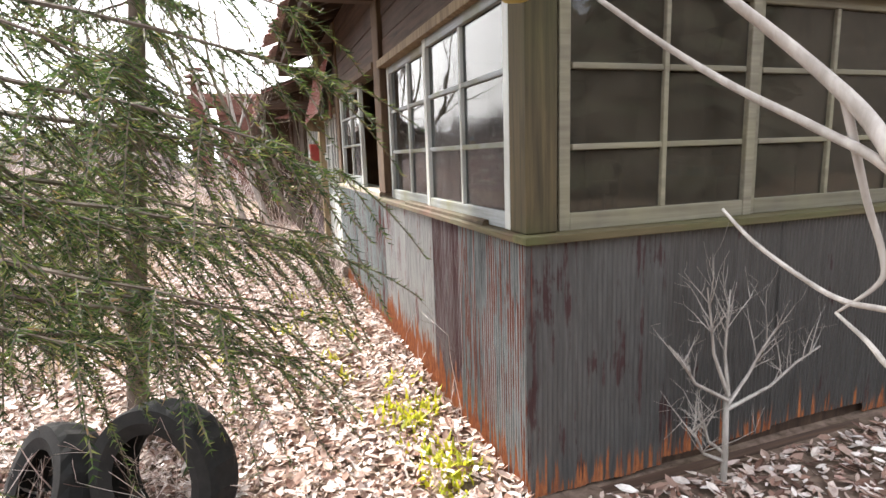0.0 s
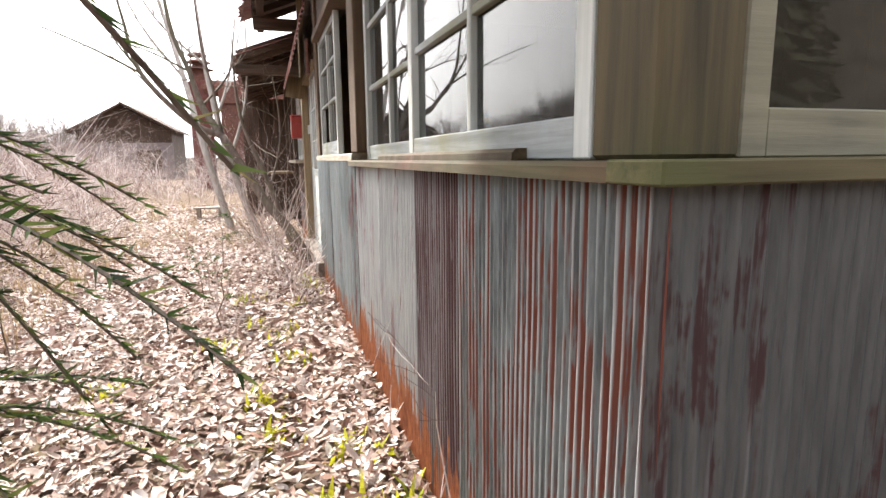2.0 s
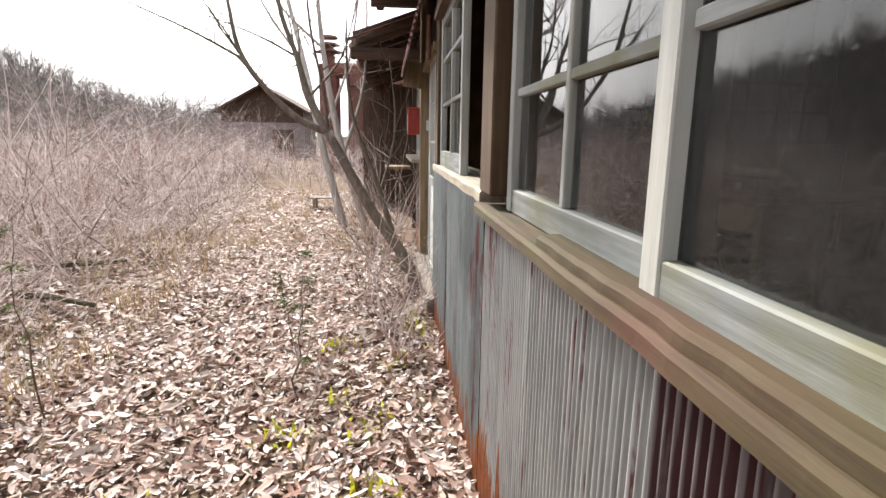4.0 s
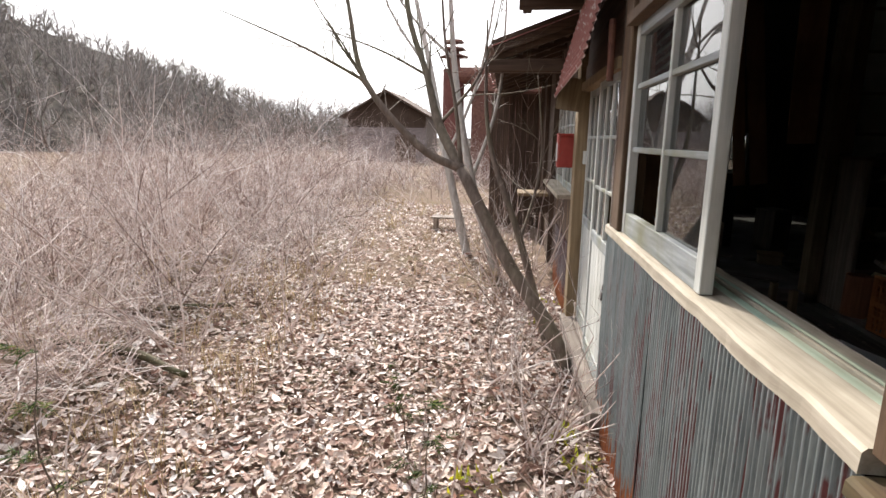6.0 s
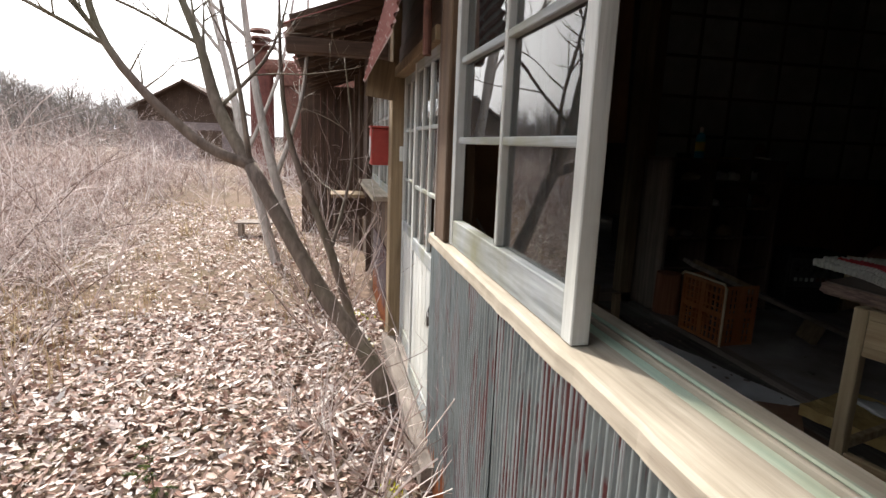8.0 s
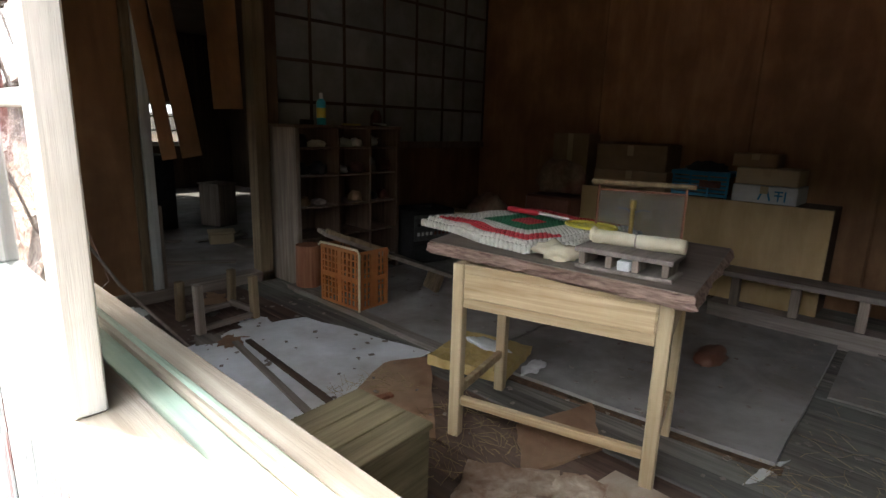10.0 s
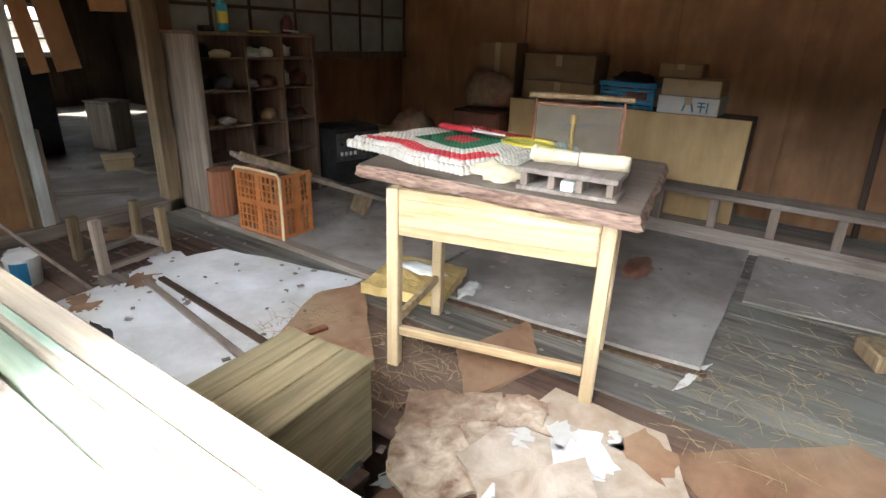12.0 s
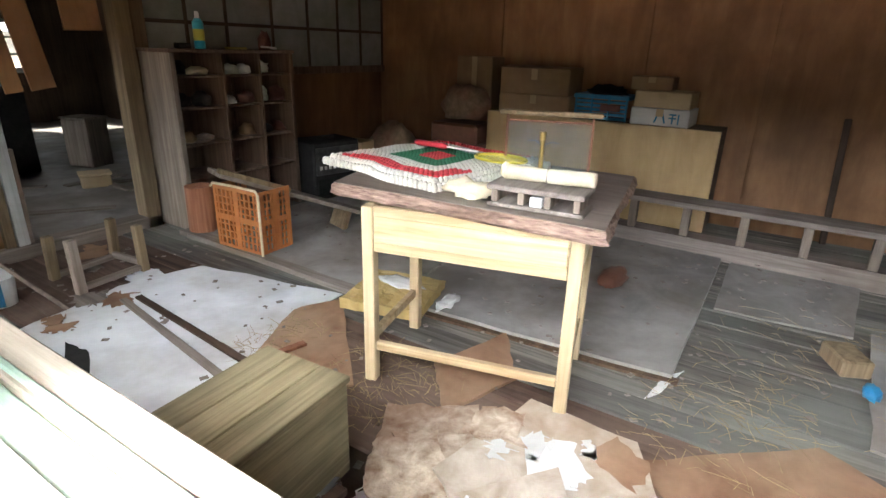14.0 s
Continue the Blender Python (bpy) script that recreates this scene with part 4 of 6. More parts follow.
near = thing("pale_branches", "pale bare branches of a tree beside the path", "branch", at=Matrix.Translation((1.75, 0.35, -0.02)))
base = Vector((1.75, 0.35, -0.02))


def limb(points, radii):
    lw = Twigs()
    pts = [Vector(p) - base for p in points]
    full, rad = [], []
    for i in range(len(pts) - 1):
        for s in range(4):
            p0, p3, t = pts[max(i - 1, 0)], pts[min(i + 2, len(pts) - 1)], s / 4
            a, b = pts[i], pts[i + 1]
            full.append(0.5 * ((2 * a) + (b - p0) * t + (2 * p0 - 5 * a + 4 * b - p3) * t * t + (3 * a - p0 - 3 * b + p3) * t ** 3))
            rad.append(0.72 * (radii[i] + (radii[i + 1] - radii[i]) * s / 4))
    full.append(pts[-1])
    rad.append(0.72 * radii[-1])
    lw.tube(full, rad, 8)
    smooth(lw.object("branch", BARKPALE, near))


limb([(1.75, 0.35, -0.02), (1.5, 0.42, 0.7), (1.2, 0.5, 1.25), (1.04, 0.59, 1.46), (1.02, 0.71, 1.54), (0.98, 0.84, 1.62), (0.92, 0.95, 1.71), (0.83, 1.05, 1.82)], [0.02, 0.017, 0.014, 0.011, 0.0105, 0.010, 0.009, 0.007])
limb([(1.2, 0.5, 1.25), (1.04, 0.57, 1.45), (1.03, 0.63, 1.54), (1.02, 0.67, 1.59), (0.99, 0.74, 1.67), (0.91, 0.80, 1.76)], [0.016, 0.018, 0.0175, 0.017, 0.014, 0.011])
limb([(1.5, 0.42, 0.7), (1.15, 0.52, 1.18), (1.07, 0.58, 1.25), (1.07, 0.67, 1.25), (1.07, 0.74, 1.27), (1.05, 0.84, 1.33), (1.04, 0.91, 1.39)], [0.011, 0.009, 0.0075, 0.007, 0.0065, 0.006, 0.004])
limb([(1.02, 0.67, 1.59), (1.06, 0.65, 1.43), (1.08, 0.63, 1.34), (1.08, 0.63, 1.29), (1.06, 0.68, 1.23)], [0.011, 0.008, 0.007, 0.006, 0.003])
limb([(1.15, 0.52, 1.18), (1.03, 0.55, 1.17), (1.05, 0.62, 1.20), (1.06, 0.68, 1.23)], [0.007, 0.007, 0.006, 0.004])

# conifer beside the start of the path
def conifer(name, label, base, top, radius, seed, levels, reach=1.0, sprays=6):
    rr = random.Random(seed)
    th = thing(name, label, "tree", at=Matrix.Translation(base))
    tr, br = Twigs(), Twigs()
    b, t = Vector((0, 0, -0.1)), Vector(top) - Vector(base)
    tr.tube([b.lerp(t, s / 8) + Vector((rr.gauss(0, 0.015), rr.gauss(0, 0.015), 0)) for s in range(9)], [radius * (1 - 0.8 * s / 8) for s in range(9)], 9)
    verts, faces = [], []

    def spray(p, d, length):
        """A drooping twig set with needles on both sides."""
        n = int(length / 0.011)
        side = d.cross(Vector((0, 0, 1))).normalized()
        pts = []
        for i in range(n):
            q = i / n
            c = p + d * (length * q) + Vector((0, 0, -0.35 * length * q * q))
            if i % 4 == 0:
                pts.append(c)
            for s in (-1, 1, 0):
                w = (side * s + d * 0.9 + Vector((0, 0, rr.gauss(-0.1, 0.35)))).normalized()
                ln = rr.uniform(0.022, 0.040) * (1.1 - 0.5 * q)
                e = Vector((rr.gauss(0, 1), rr.gauss(0, 1), rr.gauss(0, 1))).normalized() * 0.0029
                k = len(verts)
                verts.extend([c - e, c + e, c + w * ln])
                faces.append((k, k + 1, k + 2))
        if len(pts) > 1:
            br.tube(pts, [0.002] * len(pts), 3)
    for k, (z, ang, length, droop) in enumerate(levels):
        p = Vector((0, 0, 0)).lerp(t, z / t.z)
        p.z = z
        d = Vector((math.cos(radians(ang)), math.sin(radians(ang)), -droop)).normalized()
        pts = []
        steps = 9
        for s in range(steps + 1):
            q = s / steps
            pts.append(p + d * (length * q) + Vector((rr.gauss(0, 0.01), rr.gauss(0, 0.01), -0.14 * length * q * q)))
        br.tube(pts, [0.012 * reach * (1 - 0.8 * s / steps) * (0.4 + length * 0.5) for s in range(steps + 1)], 5)
        for s in range(2, steps + 1):
            for _ in range(sprays):
                side = d.cross(Vector((0, 0, 1))).normalized() * rr.choice((-1, 1))
                way = (d * rr.uniform(0.3, 0.9) + side * rr.uniform(0.3, 1.0) + Vector((0, 0, rr.uniform(-0.9, 0.1)))).normalized()
                spray(pts[s] + d * rr.uniform(-0.05, 0.05), way, rr.uniform(0.14, 0.34) * (0.6 + 0.4 * length) * reach)
    smooth(tr.object("trunk", BARKTREE, th))
    br.object("branchwork", BARKTREE, th)["kind"] = "stuff"
    crown = new("needles", poly_mesh("needles", verts, faces, NEEDLES))
    crown.parent = th
    return th


rr = random.Random(8)
levels = [(z, rr.uniform(120, 290), rr.uniform(0.5, 0.95), rr.uniform(0.0, 0.3)) for z in np.linspace(0.75, 3.0, 26)]
# Upper crown out of view, added to keep the sun off the first wall bay.
levels += [(z, rr.uniform(0, 360), 0.85 - 0.12 * (z - 3.5), rr.uniform(0.0, 0.2)) for z in np.linspace(3.5, 6.2, 26)]
levels += [(1.3, -60, 0.5, 0.05), (1.6, -80, 0.7, 0.1), (1.95, -70, 0.6, 0.1), (2.4, -50, 0.5, 0.15), (1.1, -90, 0.7, 0.0), (2.1, -95, 0.8, 0.1)]
conifer("conifer", "dark green conifer with drooping needled branches", (-0.60, 3.35, 0.0), (0.05, 3.7, 6.6), 0.06, 15, levels)
levels = [(z, rr.uniform(-80, -12), rr.uniform(0.9, 1.3), rr.uniform(0.0, 0.2)) for z in np.linspace(0.9, 2.7, 14)]
levels += [(1.72, -16, 1.62, 0.0), (1.50, -12, 1.5, 0.0), (2.05, -14, 1.55, 0.05), (1.25, -16, 1.3, 0.0), (2.3, -10, 1.5, 0.1), (1.85, -22, 1.5, 0.05), (1.38, -24, 1.4, 0.0), (1.45, -3, 1.55, 0.02), (1.25, 0, 1.5, 0.05), (1.1, -4, 1.45, 0.02), (1.6, 2, 1.5, 0.08)]
conifer("conifer", "young conifer whose green branches reach over the path", (-1.25, 1.95, 0.0), (-1.2, 2.0, 3.4), 0.04, 16, levels)


for k, (x, y, h) in enumerate(((0.31, 5.27, 0.85), (-0.90, 5.12, 1.05), (0.10, 6.3, 0.5))):
    levels = [(z, rr.uniform(0, 360), 0.15 * (1.15 - z / h), -0.5) for z in np.linspace(0.25, h * 0.95, 5)]
    conifer("conifer_seedling", "thin conifer seedling growing out of the leaves", (x, y, ground_z(x, y)), (x + 0.03 - 0.05 * k, y, h), 0.006, 50 + k, levels, 0.3, 1)


def tyre(name, label, at):
    th = thing(name, label, "tyre", at=at)
    verts, faces, N = [], [], 40
    prof = [(0.19, -0.07), (0.24, -0.09), (0.29, -0.085), (0.305, -0.05), (0.308, 0), (0.305, 0.05), (0.29, 0.085), (0.24, 0.09), (0.19, 0.07), (0.2, 0.06), (0.27, 0.07), (0.285, 0), (0.27, -0.07), (0.2, -0.06)]
    P = len(prof)
    for i in range(N):
        a = 2 * math.pi * i / N
        for rad, w in prof:
            rad2 = rad - (0.008 if (i % 2 and rad > 0.3) else 0)
            verts.append((rad2 * math.cos(a), w, rad2 * math.sin(a)))
    for i in range(N):
        for s in range(P):
            faces.append((i * P + s, i * P + (s + 1) % P, ((i + 1) % N) * P + (s + 1) % P, ((i + 1) % N) * P + s))
    o = new("tread", poly_mesh("tread", verts, faces, RUBBER))
    o.parent = th
    return th


tyre("old_tyre", "old black tyre half sunk in leaves under the conifer", Matrix.Translation((-0.30, 2.36, 0.27)) @ Euler((radians(-10), 0, radians(-34))).to_matrix().to_4x4())
tyre("old_tyre", "second worn tyre lying behind dry twigs", Matrix.Translation((-0.80, 2.66, 0.12)) @ Euler((radians(-24), 0, radians(-58))).to_matrix().to_4x4())
for k in range(12):
    bush("dry_shrub", "tangle of thin dry twigs under the conifer", (-0.25 - 0.13 * k + 0.2 * (k % 3), 2.35 + 0.16 * (k % 5)), 0.5, 4, 300 + k, BRUSH, 0.9, 4, 2, 0.004)

# red box, padlock, loose sheet over the door
rb = thing("red_box", "small faded red metal box fixed on the door post", "box", at=Matrix.Translation((0.98, 8.22, 1.46)))
box_part("body", (0, 0.01, 0), (0.17, 0.16, 0.26), REDPAINT, rb, bevel=0.008)
box_part("front", (0.006, 0, 0.008), (0.164, 0.009, 0.245), REDPAINT, rb, bevel=0.003)
box_part("lid_rim", (-0.006, -0.008, 0.26), (0.176, 0.166, 0.272), REDPAINT, rb)
box_part("side_plate", (-0.004, 0.03, 0.05), (-0.0005, 0.12, 0.2), WHITE, rb, "white label plate")
tag = thing("white_tag", "small white plastic plate on the post", "plate")
box_part("plate", (1.155, 8.012, 1.50), (1.20, 8.018, 1.60), WHITE, tag)
lock = thing("padlock", "dark padlock hanging on the white door", "padlock", at=Matrix.Translation((1.125, 6.665, 0.86)) @ Matrix.Rotation(radians(20), 4, "X"))
box_part("body", (0, -0.02, -0.06), (0.014, 0.02, 0), STEEL, lock, bevel=0.003)
sh = Twigs()
sh.tube([Vector((0.007, -0.012, 0)), Vector((0.007, -0.012, 0.025)), Vector((0.007, 0, 0.036)), Vector((0.007, 0.012, 0.025)), Vector((0.007, 0.012, 0))], [0.003] * 5, 6)
sh.object("shackle", STEEL, lock)
loose = thing("loose_sheet", "red corrugated sheet hanging loose over the door", "sheet metal", at=Matrix.Translation((1.10, 6.64, 2.70)))
hang = Matrix(((-0.26, -0.9656, 0, 0), (0, 0, 1, 0), (-0.9656, 0.26, 0, 0), (0, 0, 0, 1)))
corrugated("sheet", 0, 0.66, 0, 1.38, ZINC_ROOF, hang @ Matrix.Rotation(radians(3), 4, "Y"), loose, pitch=0.045, amp=0.009, seed=90)
scrap = thing("hanging_board", "torn tan board hanging under the loose sheet", "board", at=Matrix.Translation((1.02, 7.98, 1.90)) @ Matrix.Rotation(radians(8), 4, "Y"))
box_part("board", (-0.10, 0, 0), (0.10, 0.008, 0.24), TANPOST, scrap, bevel=0.002)
scrap2 = thing("pipe_end", "short rusty pipe hanging at the post", "pipe", at=Matrix.Translation((1.08, 6.62, 1.98)))
bm = bmesh.new()
put_tube(bm, (0, 0, 0), (0.0, 0.03, 0.30), 0.018, sides=10)
part("pipe", bm, RUST, scrap2)
cover = thing("yellow_cover", "yellowed plastic cover under the eave at the corner", "lamp cover", at=Matrix.Translation((1.03, 1.80, 2.02)))
bm = bmesh.new()
put_tube(bm, (0, 0, 0), (0, 0, 0.16), 0.045, 0.075, 16)
part("shade", bm, YELLOWED, cover)
bm = bmesh.new()
put_tube(bm, (0, 0, 0.161), (0, 0, 0.9), 0.01, 0.01, 8)
part("stem", bm, STEEL, cover)
pal = thing("wooden_stand", "low grey wooden stand on the path", "stand", at=Matrix.Translation((-0.75, 13.6, ground_z(-0.75, 13.6))))
for x, y in ((0, 0), (0.42, 0), (0, 0.3), (0.42, 0.3)):
    box_part("leg", (x, y, -0.03), (x + 0.06, y + 0.06, 0.22), GREYWOOD_Z, pal)
for k in range(3):
    box_part("slat", (-0.05, 0.01 + 0.125 * k, 0.221), (0.55, 0.115 + 0.125 * k, 0.25), GREYWOOD_X, pal)
for k, (x, y, a, ln) in enumerate(((-2.9, 7.6, 30, 1.2), (-2.3, 7.1, -20, 0.9), (-3.2, 6.9, 10, 1.0))):
    lg = thing("fallen_branch", "mossy fallen branch lying among leaves", "branch", at=Matrix.Translation((x, y, ground_z(x, y) + 0.03)) @ Matrix.Rotation(radians(a), 4, "Z"))
    q = Twigs()
    q.tube([Vector((t * ln, 0.03 * math.sin(5 * t), 0.02 * math.sin(3 * t))) for t in np.linspace(0, 1, 8)], [0.04 - 0.02 * t for t in np.linspace(0, 1, 8)], 7)
    smooth(q.object("wood", MOSSY, lg))

# ---- far buildings ----
house = thing("gable_house", "derelict dark wooden house with a gable roof", "house", at=Matrix.Translation((-7.1, 38.0, -0.1)) @ Matrix.Diagonal((0.86, 1, 1.04, 1)))
box_part("wall", (-2.9, 0.3, 0), (2.9, 6, 3.0), DARKWOOD, house)
box_part("lower_wall", (-2.95, 0.2, 0), (2.95, 0.29, 2.3), wood("grey_pink_boards", (0.13, 0.10, 0.095), (0.28, 0.23, 0.22), "x"), house, "greyish pink boards")
bm = bmesh.new()
vs = [bm.verts.new(p) for p in ((-2.9, 0.3, 3.0), (2.9, 0.3, 3.0), (0, 0.3, 4.35), (-2.9, 6, 3.0), (2.9, 6, 3.0), (0, 6, 4.35))]
for f in ((0, 1, 2), (3, 5, 4), (0, 3, 4, 1), (0, 2, 5, 3), (1, 4, 5, 2)):
    bm.faces.new([vs[i] for i in f])
part("gable", bm, DARKWOOD, house)
for s in (-1, 1):
    box_part("roof_slope", (0, -0.5, 0), (3.6, 6.4, 0.10), DARKWOOD_Y, house, m=Matrix.Translation((0, 0, 4.42)) @ Matrix.Rotation(radians(25 if s > 0 else 155), 4, "Y"))
box_part("doorway", (0.7, 0.1, 0), (2.2, 0.195, 1.9), DARKWOOD, house, "dark opening")
works = thing("kiln_house", "rusty red furnace shed with a capped chimney", "shed", at=Matrix.Translation((-1.8, 27.0, 0)))
box_part("body", (0.8, 0, 0), (4.4, 4, 3.6), RUST, works)
box_part("upper", (0.75, -0.1, 3.6), (4.4, 4.1, 4.4), RUST, works)
bm = bmesh.new()
put_tube(bm, (0, 0.4, 0), (0, 0.4, 4.5), 0.45, sides=16)
part("furnace", bm, stuffed("dull_red_iron", (0.07, 0.022, 0.018), (0.13, 0.045, 0.036), (4, 4, 4), stain=(0.10, 0.04, 0.03)), works)
bm = bmesh.new()
put_tube(bm, (0, 0.4, 4.5), (0, 0.4, 5.3), 0.28, 0.22, 14)
part("chimney", bm, RUST, works)
for k in range(3):
    bm = bmesh.new()
    put_tube(bm, (0, 0.4, 5.0 + 0.28 * k), (0, 0.4, 5.1 + 0.28 * k), 0.62 - 0.1 * k, 0.35, 14)
    part("cap", bm, RUST, works)
bm = bmesh.new()
put_tube(bm, (0, 0.3, 4.25), (4.3, 0.3, 4.25), 0.34, sides=14)
part("duct", bm, RUST, works)

# ---- wooded hills behind ----
HILLWOOD = stuffed("bare_hill_woods", (0.014, 0.012, 0.011), (0.13, 0.112, 0.10), (0.5, 0.5, 0.5), stain=(0.07, 0.068, 0.055), stain_amount=0.6, bump=1.0, fine=60, vary=0, space=True, spec=0.0, rough=1.0)


def hill_height(deg):
    """Height of the ridge by its bearing: low ahead, rising round by the left."""
    return 2.2 + 17.5 * max(0.0, min(1.0, (deg - 20) / 22)) ** 0.9 + 4.0 * max(0.0, min(1.0, (deg - 45) / 30))


def hills():
    verts, faces, n, rows = [], [], 120, 14
    for i in range(n + 1):
        a = radians(-30 + 360 * i / n)
        d = Vector((-math.sin(a), math.cos(a), 0))
        tall = hill_height(math.degrees(a)) * (1 + 0.18 * noise.noise((i * 0.11, 0.2, 0)) + 0.05 * noise.noise((i * 0.9, 4, 0)))
        for j in range(rows + 1):
            t = j / rows
            p = d * ((55 - 27 * max(0.0, min(1.0, (math.degrees(a) - 110) / 30))) + 65 * t + 5 * noise.noise((i * 0.3, t * 4, 1)))
            verts.append((p.x, p.y, -0.3 + tall * t ** 0.8 + 1.2 * noise.noise((i * 0.7, t * 9, 3)) * t))
    for i in range(n):
        for j in range(rows):
            q = i * (rows + 1) + j
            faces.append((q, q + 1, q + rows + 2, q + rows + 1))
    return tagged(new("backdrop", poly_mesh("backdrop", verts, faces, HILLWOOD)), "grey-brown hillside of leafless woods", "hill", "", "structure")


hills()
rr = random.Random(31)
WOODS = islands("far_tree_twigs", [(0, (0.08, 0.068, 0.06)), (0.5, (0.21, 0.18, 0.165)), (0.9, (0.32, 0.285, 0.26)), (1, (0.06, 0.07, 0.04))])
EVERGREEN = islands("far_evergreen", [(0, (0.012, 0.018, 0.010)), (0.6, (0.035, 0.048, 0.026)), (1, (0.07, 0.078, 0.045))])
protos = []
for k in range(5):
    tw = Twigs()
    tw.grow(rr, (0, 0, 0), (0, 0, 1), 6.0, 0.20, 2, 0.24, 0.16, 9, 3, 4)
    protos.append((np.array(tw.verts), tw.faces))
firs = []
for k in range(3):      # layered boughs that droop round a stem
    v, f = [], []
    for j in range(70):
        h = 0.8 + 6.0 * rr.random()
        a, reach = rr.uniform(0, 6.28), (7.4 - h) * rr.uniform(0.16, 0.30)
        c = Vector((math.cos(a), math.sin(a), 0))
        w = Vector((-c.y, c.x, 0)) * reach * 0.45
        o = len(v)
        tip = c * reach + Vector((0, 0, h - 0.35 * reach))
        v += [Vector((0, 0, h + 0.25)), c * reach * 0.6 + w + Vector((0, 0, h - 0.2)), tip, c * reach * 0.6 - w + Vector((0, 0, h - 0.3))]
        f.append((o, o + 1, o + 2, o + 3))
    firs.append((np.array(v), f))


def forest(name, label, kinds, count, material, lo, hi, start=48, deep=72, grown=1.0):
    verts, faces = [], []
    for k in range(count):
        deg = rr.uniform(lo, hi)
        a, dist = radians(deg), start + deep * rr.random() ** 0.8
        x, y = -math.sin(a) * dist, math.cos(a) * dist
        z = hill_height(deg) * max(0, (dist - 55) / 65) ** 0.8 - 0.8
        v, f = kinds[k % len(kinds)]
        s, b = rr.uniform(0.45, 0.85) * grown, rr.uniform(0, 6.28)
        q = np.stack([(v[:, 0] * math.cos(b) - v[:, 1] * math.sin(b)) * s + x, (v[:, 0] * math.sin(b) + v[:, 1] * math.cos(b)) * s + y, v[:, 2] * s + z], 1)
        o = len(verts)
        verts += q.tolist()
        faces += [tuple(c + o for c in p) for p in f]
    return tagged(new(name, poly_mesh(name, verts, faces, material)), label, "trees", "", "stuff")


forest("woods", "leafless trees on the far hillside", protos, 850, WOODS, 8, 62)
forest("evergreen_woods", "dense dark evergreen trees on the hill across the clearing", firs, 1500, EVERGREEN, 55, 150)
forest("woods", "leafless trees on the hillside across the clearing", protos, 160, WOODS, 120, 215)
forest("evergreen_woods", "tall dark evergreens standing behind the end of the shed", firs, 240, EVERGREEN, 142, 236, 15, 20, 2.0)
forest("woods", "bare trees among the evergreens behind the shed", protos, 30, WOODS, 150, 225, 11, 8, 1.3)
# ---- things inside ----
DUST = islands("dry_straw_inside", [(0, (0.24, 0.17, 0.08)), (0.5, (0.44, 0.34, 0.17)), (1, (0.17, 0.12, 0.06))])
CARTON = stuffed("cardboard", (0.26, 0.165, 0.09), (0.38, 0.26, 0.155), (3, 3, 3), stain=(0.18, 0.11, 0.06), stain_amount=0.6, bump=0.15)
CARTONPALE = stuffed("pale_cardboard", (0.46, 0.34, 0.20), (0.58, 0.45, 0.29), (3, 3, 3), stain=(0.34, 0.24, 0.13), stain_amount=0.5, bump=0.12)
PALEWHITE = stuffed("dusty_white", (0.60, 0.60, 0.58), (0.78, 0.78, 0.76), (5, 5, 5), stain=(0.45, 0.42, 0.37), stain_amount=0.5, bump=0.15)
BLUEPLASTIC = stuffed("blue_plastic", (0.02, 0.16, 0.30), (0.04, 0.26, 0.44), (6, 6, 6), stain=(0.03, 0.10, 0.16), bump=0.05, rough=0.45)
ORANGEPLASTIC = stuffed("dirty_orange_plastic", (0.38, 0.12, 0.035), (0.52, 0.19, 0.06), (6, 6, 6), stain=(0.30, 0.16, 0.08), bump=0.08, rough=0.5)
REDPLASTIC = stuffed("red_plastic", (0.58, 0.04, 0.06), (0.66, 0.06, 0.08), (6, 6, 6), bump=0.05, rough=0.4)
YELLOWPLASTIC = stuffed("yellow_plastic", (0.60, 0.50, 0.06), (0.70, 0.60, 0.10), (6, 6, 6), bump=0.05, rough=0.4)
BLACKBOX = stuffed("black_vinyl", (0.012, 0.011, 0.011), (0.030, 0.028, 0.027), (18, 18, 18), stain=(0.06, 0.05, 0.045), bump=0.3)
BRASS = stuffed("tarnished_brass", (0.36, 0.25, 0.07), (0.52, 0.38, 0.13), (10, 10, 10), metal=0.8, rough=0.4, bump=0.1)
CREAM = stuffed("cream_cloth", (0.58, 0.50, 0.34), (0.74, 0.67, 0.50), (9, 9, 9), stain=(0.34, 0.25, 0.14), stain_amount=0.6, bump=0.4)
FOAM = stuffed("yellow_foam", (0.44, 0.30, 0.10), (0.62, 0.46, 0.20), (12, 12, 12), stain=(0.30, 0.20, 0.08), stain_amount=0.5, bump=0.8)
ROTTEN = stuffed("rotten_pale_board", (0.22, 0.13, 0.08), (0.68, 0.58, 0.45), (16, 16, 16), stain=(0.20, 0.10, 0.055), stain_amount=0.9, bump=0.9, space=True)
PALEBOARD = stuffed("stained_pale_board", (0.42, 0.33, 0.24), (0.72, 0.64, 0.53), (9, 9, 9), stain=(0.40, 0.27, 0.17), stain_amount=0.8, bump=0.35, space=True)
BROWNBOARD = stuffed("damp_brown_board", (0.17, 0.085, 0.045), (0.34, 0.20, 0.12), (5, 5, 5), stain=(0.42, 0.31, 0.20), stain_amount=0.5, bump=0.3, space=True)
REDWOOD = wood("reddish_round_wood", (0.19, 0.07, 0.035), (0.34, 0.15, 0.08), "z")
FLORAL = stuffed("faded_floral_cloth", (0.17, 0.12, 0.07), (0.34, 0.22, 0.15), (22, 22, 22), stain=(0.34, 0.07, 0.06), stain_amount=0.6, bump=0.3)
CLEARGLASS = dirty_glass("clear_glass", (0.5, 0.5, 0.48), 0.12)
